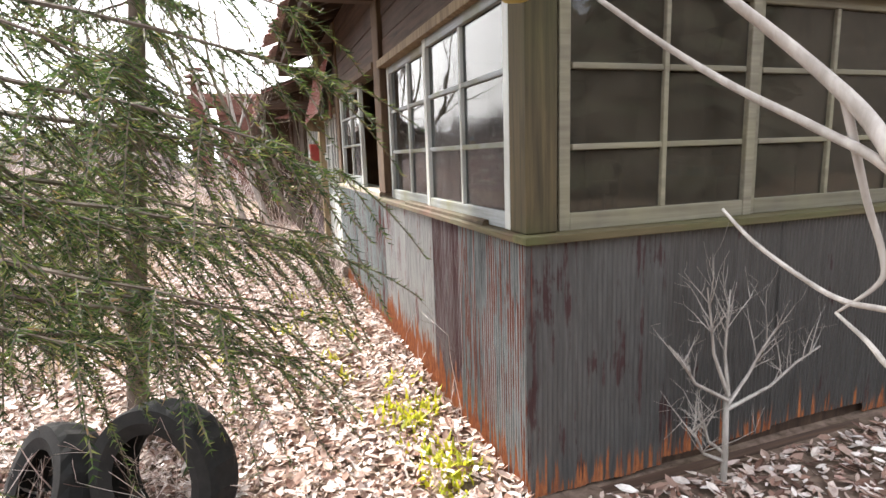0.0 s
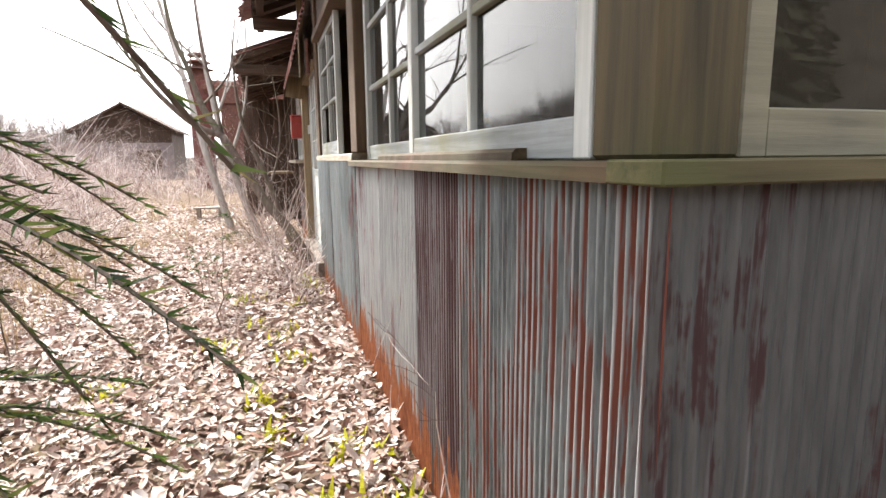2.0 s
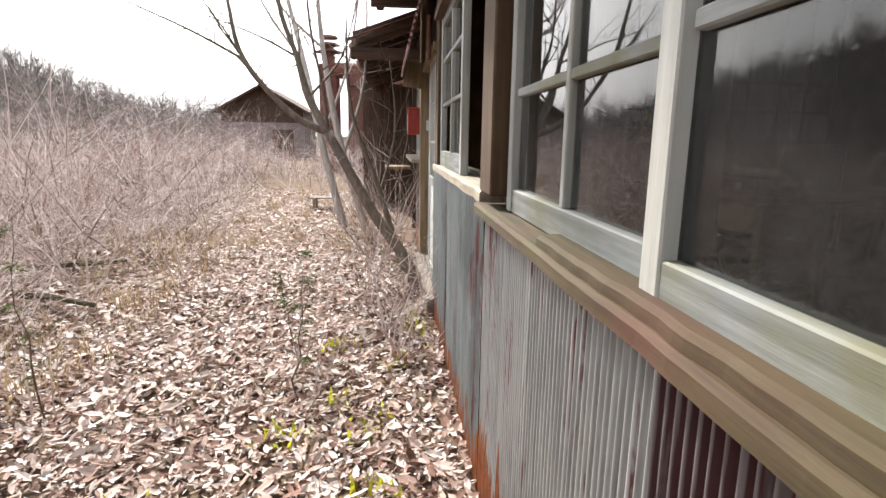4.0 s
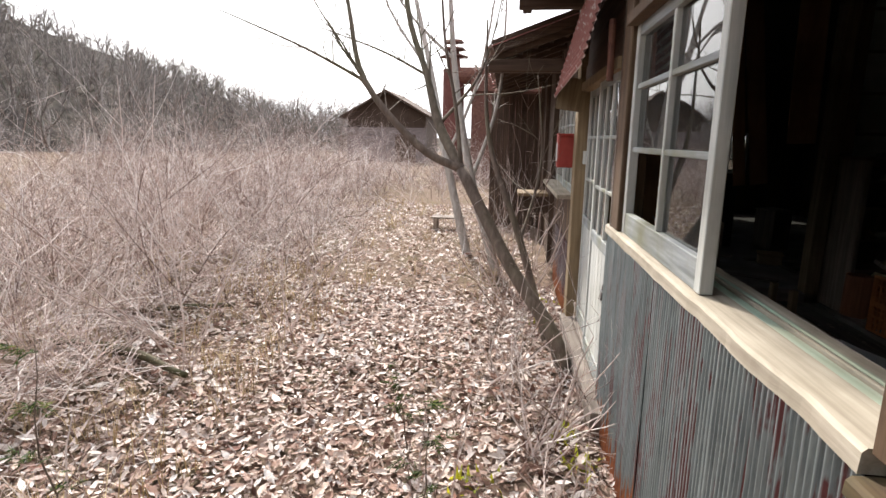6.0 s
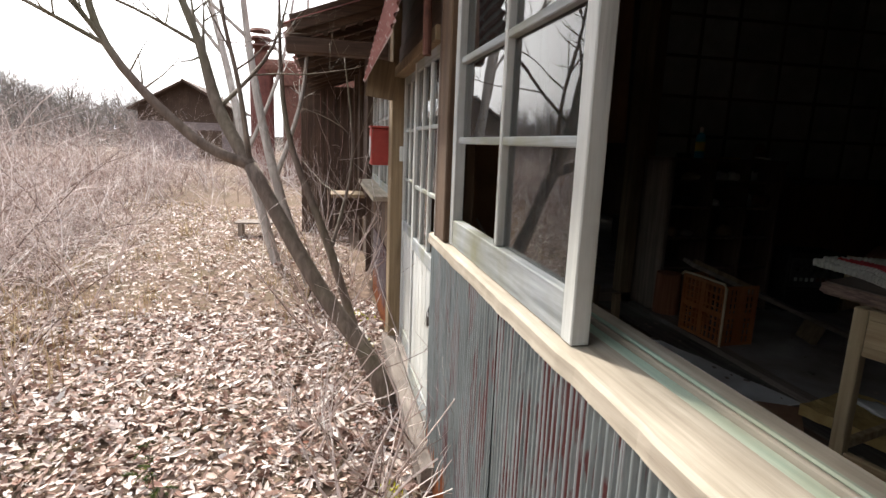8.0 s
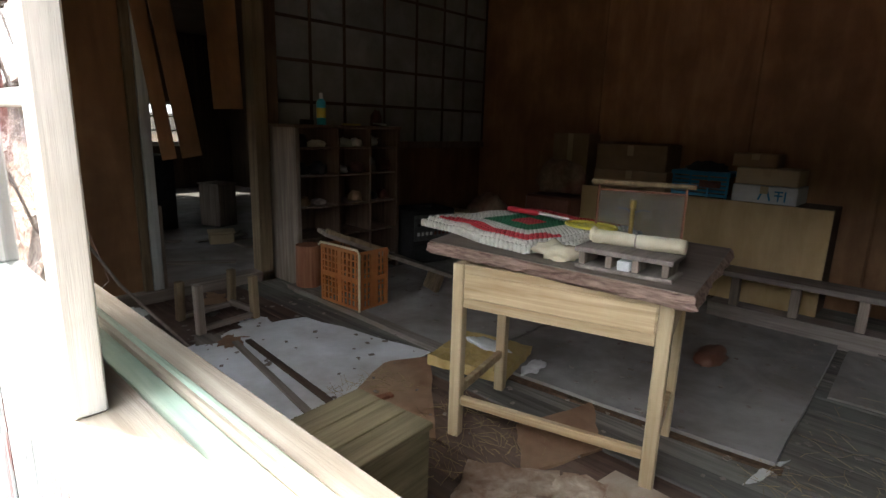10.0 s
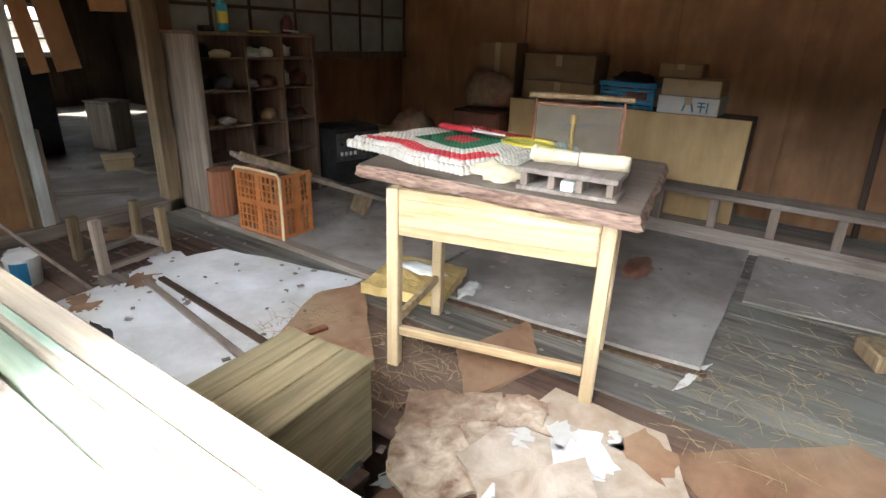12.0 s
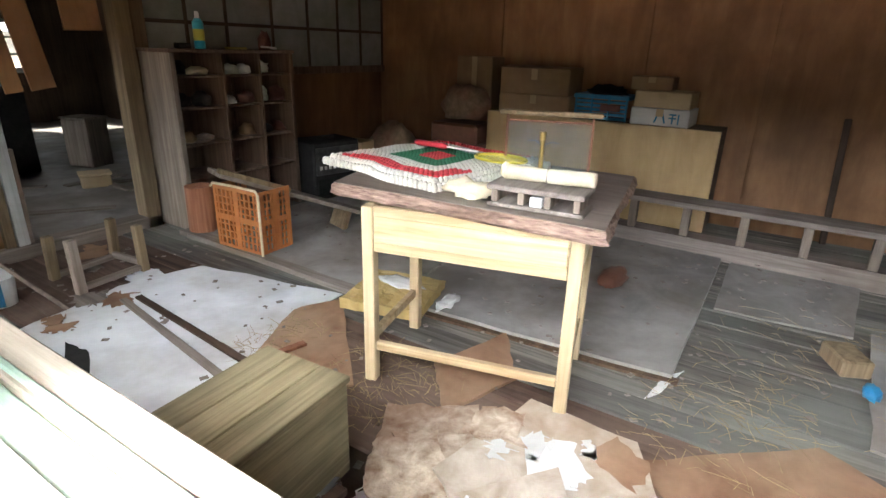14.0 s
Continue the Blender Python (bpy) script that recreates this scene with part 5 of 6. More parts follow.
WOOLS = {k: stuffed("wool_" + k, tuple(c * 0.75 for c in v), v, (50, 50, 50), bump=0.8, fine=40, vary=0.1) for k, v in {"white": (0.66, 0.63, 0.55), "red": (0.55, 0.05, 0.06), "green": (0.03, 0.16, 0.08), "grey": (0.36, 0.38, 0.40)}.items()}


def slab_of(name, corners, z, thick, material, parent, label="", jag=0.0, seed=0, tilt=None):
    """A flat board with an uneven outline; corners run round it."""
    rr = random.Random(seed)
    pts = []
    n = len(corners)
    for i in range(n):
        a, b = Vector(corners[i]), Vector(corners[(i + 1) % n])
        for s in range(6 if jag else 1):
            p = a.lerp(b, s / 6)
            pts.append((p.x + rr.gauss(0, jag), p.y + rr.gauss(0, jag)))
    bm = bmesh.new()
    lift = (lambda x, y: tilt[0] * (x - corners[0][0]) + tilt[1] * (y - corners[0][1])) if tilt else (lambda x, y: 0.0)
    top = [bm.verts.new((x, y, z + thick + lift(x, y))) for x, y in pts]
    low = [bm.verts.new((x, y, z + lift(x, y))) for x, y in pts]
    bm.faces.new(top)
    bm.faces.new(list(reversed(low)))
    for i in range(len(pts)):
        j = (i + 1) % len(pts)
        bm.faces.new((low[i], low[j], top[j], top[i]))
    bmesh.ops.recalc_face_normals(bm, faces=bm.faces)
    return part(name, bm, material, parent, label)


def sheet_thing(name, label, category, corners, z, thick, material, jag=0.0, seed=0, tilt=None):
    th = thing(name, label, category)
    slab_of("board", corners, z, thick, material, th, "", jag, seed, tilt)
    return th


TOP = FZ - 0.043
floor_ob = bpy.data.objects["floor"]
slab_of("floor_sheet", [(1.45, 6.95), (1.72, 7.22), (2.36, 7.38), (2.78, 7.30), (2.97, 6.40), (2.28, 6.22), (1.45, 6.28)], TOP, 0.006, FLOORSHEET, floor_ob, "dusty whitish floor sheet", 0.008, 1)
slab_of("floor_sheet", [(3.14, 4.80), (4.92, 4.83), (4.92, 6.15), (3.05, 6.15)], TOP, 0.028, FLOORGREY, floor_ob, "grey dusty floor sheet", 0.004, 2)
slab_of("floor_sheet", [(3.05, 6.17), (4.92, 6.17), (4.92, 7.8), (3.02, 7.8)], TOP, 0.026, FLOORGREY, floor_ob, "", 0.004, 3)
slab_of("floor_sheet", [(4.0, 4.17), (4.92, 4.10), (4.92, 4.78), (3.95, 4.76)], TOP, 0.012, FLOORGREY, floor_ob, "", 0.004, 4)
slab_of("floor_sheet", [(3.0, 3.2), (4.1, 3.2), (4.1, 4.1), (3.1, 4.15)], TOP, 0.012, FLOORGREY, floor_ob, "", 0.004, 5)
slab_of("floor_strip", [(2.99, 6.36), (3.06, 6.36), (3.12, 7.9), (3.04, 7.9)], TOP, 0.03, GREYWOOD, floor_ob, "grey strip along the seam", 0.003, 6)
slab_of("floor_strip", [(3.12, 4.77), (3.17, 4.77), (3.06, 6.36), (2.99, 6.36)], TOP, 0.012, BROWNPOST, floor_ob, "", 0.003, 7)
slab_of("floor_board", [(2.70, 5.62), (3.10, 5.50), (2.80, 5.30), (2.45, 5.42)], TOP, 0.014, BROWNBOARD, floor_ob, "damp brown board", 0.004, 8)
slab_of("floor_board", [(2.05, 6.15), (2.40, 5.80), (2.95, 6.35), (2.7, 6.45)], TOP, 0.008, BROWNBOARD, floor_ob, "", 0.006, 9)

# Flat black patch added in place of a hole, its darkness put into the colour.
sheet_thing("dark_hole_patch", "flat black patch painted in for the dark hole in the pale sheet", "tar paper", [(1.67, 6.44), (1.755, 6.43), (1.95, 6.83), (1.93, 6.99)], TOP + 0.0065, 0.003, RUBBER, 0.003, 44)
sheet_thing("rotten_board", "rotten flaking pale board on the fallen floor", "board", [(2.06, 5.44), (2.36, 5.60), (2.55, 5.33), (2.30, 5.22)], TOP - 0.01, 0.03, ROTTEN, 0.008, 11)
sheet_thing("stained_board", "pale water-stained board lying over the broken floor", "board", [(2.18, 5.28), (2.66, 5.18), (2.64, 4.80), (2.30, 4.62), (1.95, 4.95)], TOP + 0.03, 0.014, PALEBOARD, 0.003, 12)
sheet_thing("stained_board", "damp brown board with peeled patches", "board", [(2.58, 4.80), (3.0, 4.30), (2.75, 3.9), (2.2, 4.35)], TOP + 0.002, 0.018, BROWNBOARD, 0.004, 13)
sheet_thing("stained_board", "plain cream board tipped into the hole", "board", [(2.10, 5.16), (2.36, 4.96), (2.0, 4.72), (1.72, 4.95)], TOP + 0.062, 0.012, PALEBOARD, 0.001, 14)
sheet_thing("rotten_board", "soft rotten board with a ragged pale edge", "board", [(2.02, 5.40), (2.20, 5.52), (2.34, 5.36), (2.12, 5.16), (1.92, 5.24)], TOP + 0.022, 0.012, ROTTEN, 0.012, 16)
sheet_thing("rotten_board", "flaking wet board edge over the hole", "board", [(2.36, 5.30), (2.52, 5.30), (2.56, 5.16), (2.40, 5.10)], TOP + 0.046, 0.006, ROTTEN, 0.010, 17)
sheet_thing("peeled_patch", "peeled pale veneer patch on the stained board", "veneer", [(2.30, 5.02), (2.44, 5.10), (2.52, 4.98), (2.40, 4.86)], TOP + 0.0445, 0.0015, PALEWHITE, 0.010, 18)
sheet_thing("peeled_patch", "brown wet patch of veneer on the board", "veneer", [(2.50, 4.92), (2.63, 4.86), (2.56, 4.74), (2.42, 4.76)], TOP + 0.0445, 0.0012, BROWNBOARD, 0.008, 19)
sheet_thing("rotten_board", "broken reddish board in the hole", "board", [(1.80, 5.40), (2.10, 5.42), (2.25, 5.22), (1.75, 5.02)], TOP - 0.03, 0.02, BROWNBOARD, 0.006, 15)
for k, (x, y, s) in enumerate(((2.44, 5.06, 0.07), (2.36, 4.93, 0.055), (2.52, 4.92, 0.04), (2.02, 5.40, 0.05), (2.36, 5.16, 0.05), (1.98, 5.55, 0.06))):
    c = [(x + s * math.cos(a), y + s * 0.7 * math.sin(a)) for a in (0.2, 1.4, 2.6, 3.9, 5.2)]
    sheet_thing("paper_scrap", "torn white paper scrap on the boards", "paper", c, TOP + (0.046 if k not in (3, 5) else 0.002), 0.002, PALEWHITE, 0.012, 30 + k)
for k, (x, y, a) in enumerate(((2.02, 5.12, 30), (1.99, 5.07, 10))):
    lath = thing("lath", "short pale split lath standing in debris", "lath", at=Matrix.Translation((x, y, TOP + 0.05)) @ Euler((radians(20), radians(-12), radians(a))).to_matrix().to_4x4())
    box_part("lath_strip", (-0.018, -0.004, -0.08), (0.018, 0.004, 0.12), PALEWHITE, lath, bevel=0.001)
sheet_thing("paper_strip", "long white torn strip on the floor seam", "paper", [(2.96, 4.852), (3.04, 4.812), (3.25, 4.768), (3.12, 4.828)], TOP + 0.003, 0.006, PALEWHITE, 0.002, 41)
for k, (a, b, m) in enumerate((((2.28, 7.19), (2.14, 6.22), GREYWOOD_X), ((2.34, 7.16), (2.26, 6.24), DARKWOOD_X), ((2.25, 6.22), (2.50, 6.16), REDWOOD))):
    p, q = Vector((*a, 0)), Vector((*b, 0))
    ln = (q - p).length
    th = thing("lath", ("long grey lath lying on the pale sheet", "long brown lath lying on the pale sheet", "reddish broken stick on the floor")[k], "lath", at=Matrix.Translation((a[0], a[1], TOP + 0.008 + 0.001 * k)) @ Matrix.Rotation(math.atan2(q.y - p.y, q.x - p.x), 4, "Z"))
    box_part("strip", (0, -0.017, 0), (ln, 0.017, 0.014), m, th, bevel=0.002)

# work table
tdir = Matrix.Rotation(radians(-76), 4, "Z")
table = thing("work_table", "pale wooden table with a drawer front and bark-edged top", "table", at=Matrix.Translation((2.46, 5.79, TOP)) @ tdir)
W, D, H = 0.765, 0.49, 0.70
for x, y in ((0, 0), (W - 0.045, 0), (0, D - 0.045), (W - 0.045, D - 0.045)):
    box_part("leg", (x, y, 0), (x + 0.045, y + 0.045, H), TABLEWOOD, table, bevel=0.004)
box_part("apron", (0.046, 0.004, H - 0.165), (W - 0.046, 0.03, H), TABLEWOOD_Y, table, "front apron")
box_part("drawer_front", (0.05, -0.004, H - 0.125), (W - 0.05, 0.003, H - 0.03), TABLEWOOD_Y, table, "drawer front with streaked grain")
box_part("apron", (0.046, D - 0.03, H - 0.15), (W - 0.046, D - 0.004, H), TABLEWOOD_Y, table)
box_part("side_apron", (0.004, 0.046, H - 0.15), (0.03, D - 0.046, H), TABLEWOOD_Y, table)
box_part("side_apron", (W - 0.03, 0.046, H - 0.15), (W - 0.004, D - 0.046, H), TABLEWOOD_Y, table)
box_part("stretcher", (0.046, 0.01, 0.135), (W - 0.046, 0.035, 0.17), TABLEWOOD_Y, table)
box_part("stretcher", (0.01, 0.046, 0.165), (0.035, D - 0.046, 0.20), TABLEWOOD_Y, table)
box_part("stretcher", (W - 0.035, 0.046, 0.165), (W - 0.01, D - 0.046, 0.20), TABLEWOOD_Y, table)
TZ = TOP + H
slabtop = thing("table_slab", "heavy wooden slab with rough bark edge laid on the table", "tabletop", at=Matrix.Translation((0.05, 0.03, 0)))


def bark_slab():
    rr = random.Random(4)
    ring = []
    cs = [Vector((2.45, 5.94)), Vector((2.50, 4.93)), Vector((3.30, 5.06)), Vector((3.26, 6.16))]
    for i in range(4):
        a, b = cs[i], cs[(i + 1) % 4]
        for s in range(26):
            p = a.lerp(b, s / 26)
            ring.append((p.x, p.y))
    bm = bmesh.new()
    layers = []
    for z, inset, amp in ((0.0, 0.014, 0.012), (0.012, 0.0, 0.018), (0.026, 0.004, 0.018), (0.040, 0.006, 0.012), (0.046, 0.014, 0.002)):
        row = []
        for k, (x, y) in enumerate(ring):
            d = (Vector((2.88, 5.52)) - Vector((x, y))).normalized()
            o = inset + amp * noise.noise((x * 22, y * 22, z * 90))
            row.append(bm.verts.new((x + d.x * o, y + d.y * o, TZ + z + 0.002 * noise.noise((x * 9, y * 9, 3)))))
        layers.append(row)
    n = len(ring)
    for a, b in zip(layers, layers[1:]):
        for i in range(n):
            j = (i + 1) % n
            bm.faces.new((a[i], a[j], b[j], b[i]))
    bm.faces.new(list(reversed(layers[0])))
    part("bark_edge", bm, BARK, slabtop, "rough reddish-brown bark edge")
    bm = bmesh.new()
    lo = [bm.verts.new(v) for v in [(x + (2.88 - x) * 0.022, y + (5.52 - y) * 0.022, TZ + 0.0465) for x, y in ring]]
    bm.faces.new(lo)
    up = bmesh.ops.extrude_face_region(bm, geom=bm.faces[:])["geom"]
    bmesh.ops.translate(bm, vec=(0, 0, 0.0025), verts=[v for v in up if isinstance(v, bmesh.types.BMVert)])
    bmesh.ops.recalc_face_normals(bm, faces=bm.faces)
    part("top_face", bm, TABLETOP, slabtop, "worn brown top")


bark_slab()
SZ = TZ + 0.05

# crocheted blanket: rows of knots in rings of colour
rug = thing("crochet_blanket", "folded crocheted wool blanket in white, red and green", "blanket", at=Matrix.Translation((2.98, 5.82, SZ)) @ Matrix.Rotation(radians(-12), 4, "Z"))


def knots(material, keep, label):
    verts, faces = [], []
    N = 30
    for i in range(N):
        for j in range(N):
            u, v = (i + 0.5) / N * 2 - 1, (j + 0.5) / N * 2 - 1
            if not keep(u, v):
                continue
            x, y = u * 0.335 + 0.012 * math.sin(v * 5), v * 0.325 + 0.012 * math.sin(u * 4)
            edge = max(abs(u), abs(v))
            z = 0.042 - 0.03 * max(0, (edge - 0.82) / 0.18) ** 2 + 0.006 * noise.noise((u * 3, v * 3, 1))
            q = 0.0132
            k = len(verts)
            rings = ((0.0, 0.75, -0.052), (0.0, 1.0, -0.006), (0.0, 0.75, 0.005), (0.0, 0.25, 0.009))
            turn = random.Random(i * 31 + j).uniform(0, 1)
            for _, w, h in rings:
                for s in range(6):
                    a = 2 * math.pi * s / 6 + turn
                    verts.append((x + q * w * math.cos(a), y + q * w * math.sin(a), max(z + h, 0.0)))
            for m in range(3):
                for s in range(6):
                    t = (s + 1) % 6
                    faces.append((k + m * 6 + s, k + m * 6 + t, k + (m + 1) * 6 + t, k + (m + 1) * 6 + s))
            faces.append(tuple(k + 18 + s for s in range(6)))
    o = new("knotwork", poly_mesh("knotwork", verts, faces, material))
    o.parent, o["label"], o["kind"] = rug, label, "stuff"
    smooth(o)


def ring_of(u, v):
    e = max(abs(u), abs(v))
    if e > 0.84:
        return "white"
    if e > 0.66:
        return "red" if abs(v) < e - 0.05 or u * v > 0.3 else "white"
    if e > 0.46:
        return "grey" if (u > 0.3 and v < 0.2) else "white"
    if e > 0.2:
        return "green"
    return "red"


for key in WOOLS:
    knots(WOOLS[key], lambda u, v, key=key: ring_of(u, v) == key, key + " wool knots")
bm = bmesh.new()
put_box(bm, (-0.31, -0.30, 0.0), (0.31, 0.30, 0.040), None, 0.01)
part("backing", bm, WOOLS["white"], rug)


def lump(name, at, radii, material, parent, seed, rough=0.18, label=""):
    bm = bmesh.new()
    bmesh.ops.create_icosphere(bm, subdivisions=3, radius=1.0)
    for v in bm.verts:
        q = 1 + rough * noise.noise(v.co * 2.2 + Vector((seed, 0, 0))) + rough * 0.5 * noise.noise(v.co * 6 + Vector((0, seed, 0)))
        v.co = Vector((v.co.x * radii[0] * q, v.co.y * radii[1] * q, max(v.co.z, -0.55) * radii[2] * q))
    bmesh.ops.translate(bm, verts=bm.verts, vec=at)
    return smooth(part(name, bm, material, parent, label))


wad = thing("folded_cloth", "dirty white knotted cloth at the table edge", "cloth", at=Matrix.Translation((2.65, 5.47, SZ)))
lump("cloth", (0, 0, 0.022), (0.055, 0.085, 0.034), CREAM, wad, 1.0, 0.55)

racket = thing("toy_racket", "small toy racket with red handle and yellow head", "racket", at=Matrix.Translation((3.07, 6.00, SZ + 0.072)) @ Matrix.Rotation(radians(-95), 4, "Z"))
tw = Twigs()
tw.tube([Vector((t, 0, 0)) for t in (0, 0.02, 0.06, 0.12, 0.16, 0.18)], [0.008, 0.014, 0.013, 0.012, 0.014, 0.008], 10)
smooth(tw.object("handle", REDPLASTIC, racket))
tw = Twigs()
tw.tube([Vector((t, 0, 0)) for t in (0.18, 0.25, 0.34)], [0.004] * 3, 8)
tw.object("shaft", PALEWHITE, racket)
tw = Twigs()
tw.tube([Vector((0.45 + 0.11 * math.cos(a), 0.075 * math.sin(a), -0.012)) for a in np.linspace(0, 2 * math.pi, 33)], [0.006] * 33, 8)
smooth(tw.object("rim", YELLOWPLASTIC, racket))
tw = Twigs()
for k in range(-5, 6):
    e = 0.068 * math.sqrt(max(0, 1 - (k / 6) ** 2))
    tw.tube([Vector((0.45 + 0.018 * k, -e, -0.012)), Vector((0.45 + 0.018 * k, e, -0.012))], [0.0012] * 2, 3)
for k in range(-3, 4):
    e = 0.10 * math.sqrt(max(0, 1 - (k / 4) ** 2))
    tw.tube([Vector((0.45 - e, 0.017 * k, -0.012)), Vector((0.45 + e, 0.017 * k, -0.012))], [0.0012] * 2, 3)
tw.object("strings", YELLOWPLASTIC, racket)["kind"] = "stuff"

stand = thing("little_stand", "small grey wooden stand on the table slab", "stand", at=Matrix.Translation((2.575, 5.365, SZ)) @ Matrix.Rotation(radians(-84), 4, "Z"))
box_part("top_board", (0, 0, 0.055), (0.31, 0.15, 0.072), GREYWOOD, stand)
for x in (0.012, 0.10, 0.185, 0.275):
    box_part("foot_block", (x, 0.012, 0.014), (x + 0.022, 0.13, 0.055), GREYWOOD_Z, stand)
box_part("base_board", (0.0, 0.008, 0), (0.31, 0.14, 0.013), GREYWOOD, stand)
box_part("pale_block", (0.14, 0.01, 0.0135), (0.18, 0.06, 0.045), PALEWHITE, stand, "pale block under the stand")
bundle = thing("cloth_bundle", "rolled cream cloth tied with string", "bundle", at=Matrix.Translation((2.67, 5.35, SZ + 0.073)) @ Matrix.Rotation(radians(-80), 4, "Z"))
tw = Twigs()
tw.tube([Vector((t, 0.003 * math.sin(t * 31), 0.024)) for t in np.linspace(0, 0.29, 14)], [0.024 + 0.0012 * math.sin(k * 2.3) - (0.004 if k == 6 else 0) for k in range(14)], 14)
smooth(tw.object("roll", CREAM, bundle))
tw = Twigs()
tw.tube([Vector((0.142, 0.027 * math.cos(a), 0.026 + 0.027 * math.sin(a))) for a in np.linspace(0, 6.28, 15)], [0.0025] * 15, 5)
tw.object("string", GREYWOOD, bundle)
lump("tuft", (0.0, 0, 0.026), (0.014, 0.024, 0.030), CREAM, bundle, 3.0, 0.3)
tap = thing("brass_fitting", "slender brass rod fitting with bent side wires", "fitting", at=Matrix.Translation((2.91, 5.33, SZ)))
bm = bmesh.new()
put_tube(bm, (0, 0, 0), (0, 0, 0.015), 0.022, 0.016, 14)
put_tube(bm, (0, 0, 0.0155), (0, 0, 0.17), 0.009, 0.008, 12)
part("rod", bm, BRASS, tap)
bm = bmesh.new()
put_tube(bm, (0, 0, 0.171), (0, 0, 0.20), 0.012, 0.012, 12)
part("cap", bm, BRASS, tap)
for s in (-1, 1):
    tw = Twigs()
    tw.tube([Vector((0, 0, 0.15)), Vector((0.01, -0.03 * s, 0.165)), Vector((0.01, -0.06 * s, 0.163))], [0.0025, 0.0022, 0.0018], 5)
    tw.object("side_wire", STEEL, tap)
box_part("tag", (-0.012, -0.02, 0.030), (-0.010, 0.02, 0.046), PALEWHITE, tap, "small white tag")
fr = thing("glass_frame", "thin wooden frame holding a sheet of glass upright", "frame", at=Matrix.Translation((3.09, 5.58, SZ)) @ Matrix.Rotation(radians(-70), 4, "Z"))
for x in (0.012, 0.345):
    box_part("upright", (x, 0, 0), (x + 0.01, 0.012, 0.225), REDWOOD, fr, bevel=0.002)
box_part("top_bar", (-0.015, -0.006, 0.2255), (0.385, 0.018, 0.245), TANPOST, fr, bevel=0.005)
box_part("rail", (0.022, 0.0, 0.200), (0.345, 0.012, 0.208), REDWOOD, fr, bevel=0.002)
pane = box_part("pane", (0.022, 0.004, 0.0), (0.345, 0.007, 0.1995), CLEARGLASS, fr, bevel=0)
pane.visible_shadow = False

# chest, foam, crate, stool
chest = thing("wooden_chest", "low damp wooden box lying below the window", "box", at=Matrix.Translation((1.56, 5.49, 0.52)) @ Matrix.Rotation(radians(4), 4, "Z"))
box_part("body", (0, 0, -0.12), (0.53, 0.32, 0.20), CHESTWOOD, chest, bevel=0.006)
for k in range(3):
    box_part("lid_board", (-0.006, -0.006 + 0.112 * k, 0.201), (0.536, 0.103 + 0.112 * k, 0.222), CHESTWOOD, chest, bevel=0.003)
prop = thing("timber_block", "dark timber blocks under the damp box", "timber")
for x in (1.62, 1.95):
    box_part("block", (x, 5.52, 0.165), (x + 0.09, 5.80, 0.399), FLOORDARK, prop)
foam = thing("foam_slab", "crumbling yellow foam slab under the table", "foam", at=Matrix.Translation((3.06, 6.11, TOP + 0.03)) @ Matrix.Rotation(radians(15), 4, "Z"))
bm = bmesh.new()
bmesh.ops.create_grid(bm, x_segments=14, y_segments=14, size=0.2)
ex = bmesh.ops.extrude_face_region(bm, geom=bm.faces[:])["geom"]
bmesh.ops.translate(bm, vec=(0, 0, 0.05), verts=[v for v in ex if isinstance(v, bmesh.types.BMVert)])
for v in bm.verts:
    v.co += Vector((0.012 * noise.noise(v.co * 14), 0.012 * noise.noise(v.co * 14 + Vector((5, 0, 0))), 0.012 * noise.noise(v.co * 18) if v.co.z > 0.02 else 0))
bmesh.ops.recalc_face_normals(bm, faces=bm.faces)
part("slab", bm, FOAM, foam)
rag = thing("white_rag", "crumpled white rag on the foam", "rag", at=Matrix.Translation((3.12, 6.12, TOP + 0.085)))
lump("cloth", (0, 0, 0.008), (0.06, 0.12, 0.016), PALEWHITE, rag, 5.0, 0.5)
rag = thing("white_rag", "twisted white rag on the floor beside the foam", "rag", at=Matrix.Translation((3.16, 5.86, TOP + 0.03)))
lump("cloth", (0, 0, 0.01), (0.09, 0.035, 0.02), PALEWHITE, rag, 6.0, 0.5)

crate = thing("plastic_crate", "orange perforated plastic crate lying on its side", "crate", at=Matrix.Translation((3.055, 7.09, TOP + 0.031)) @ Matrix.Rotation(radians(93), 4, "Z"))


def lattice(w, h, holes_x, holes_y, t=0.006, solid=0.02):
    """A perforated wall in the xz plane."""
    bm = bmesh.new()
    put_box(bm, (0, 0, 0), (w, t, solid))
    put_box(bm, (0, 0, h - solid), (w, t, h))
    for k in range(holes_x + 1):
        x = k * w / holes_x
        wide = 0.02 if k in (0, holes_x, holes_x // 2) else 0.007
        put_box(bm, (max(0, x - wide), 0, solid), (min(w, x + wide), t, h - solid))
    for k in range(1, holes_y):
        z = solid + (h - 2 * solid) * k / holes_y
        tall = 0.018 if k == holes_y // 2 else 0.005
        for i in range(holes_x):
            put_box(bm, (i * w / holes_x + 0.0075, 0.0005, z - tall), ((i + 1) * w / holes_x - 0.0075, t - 0.0005, z + tall))
    return bm


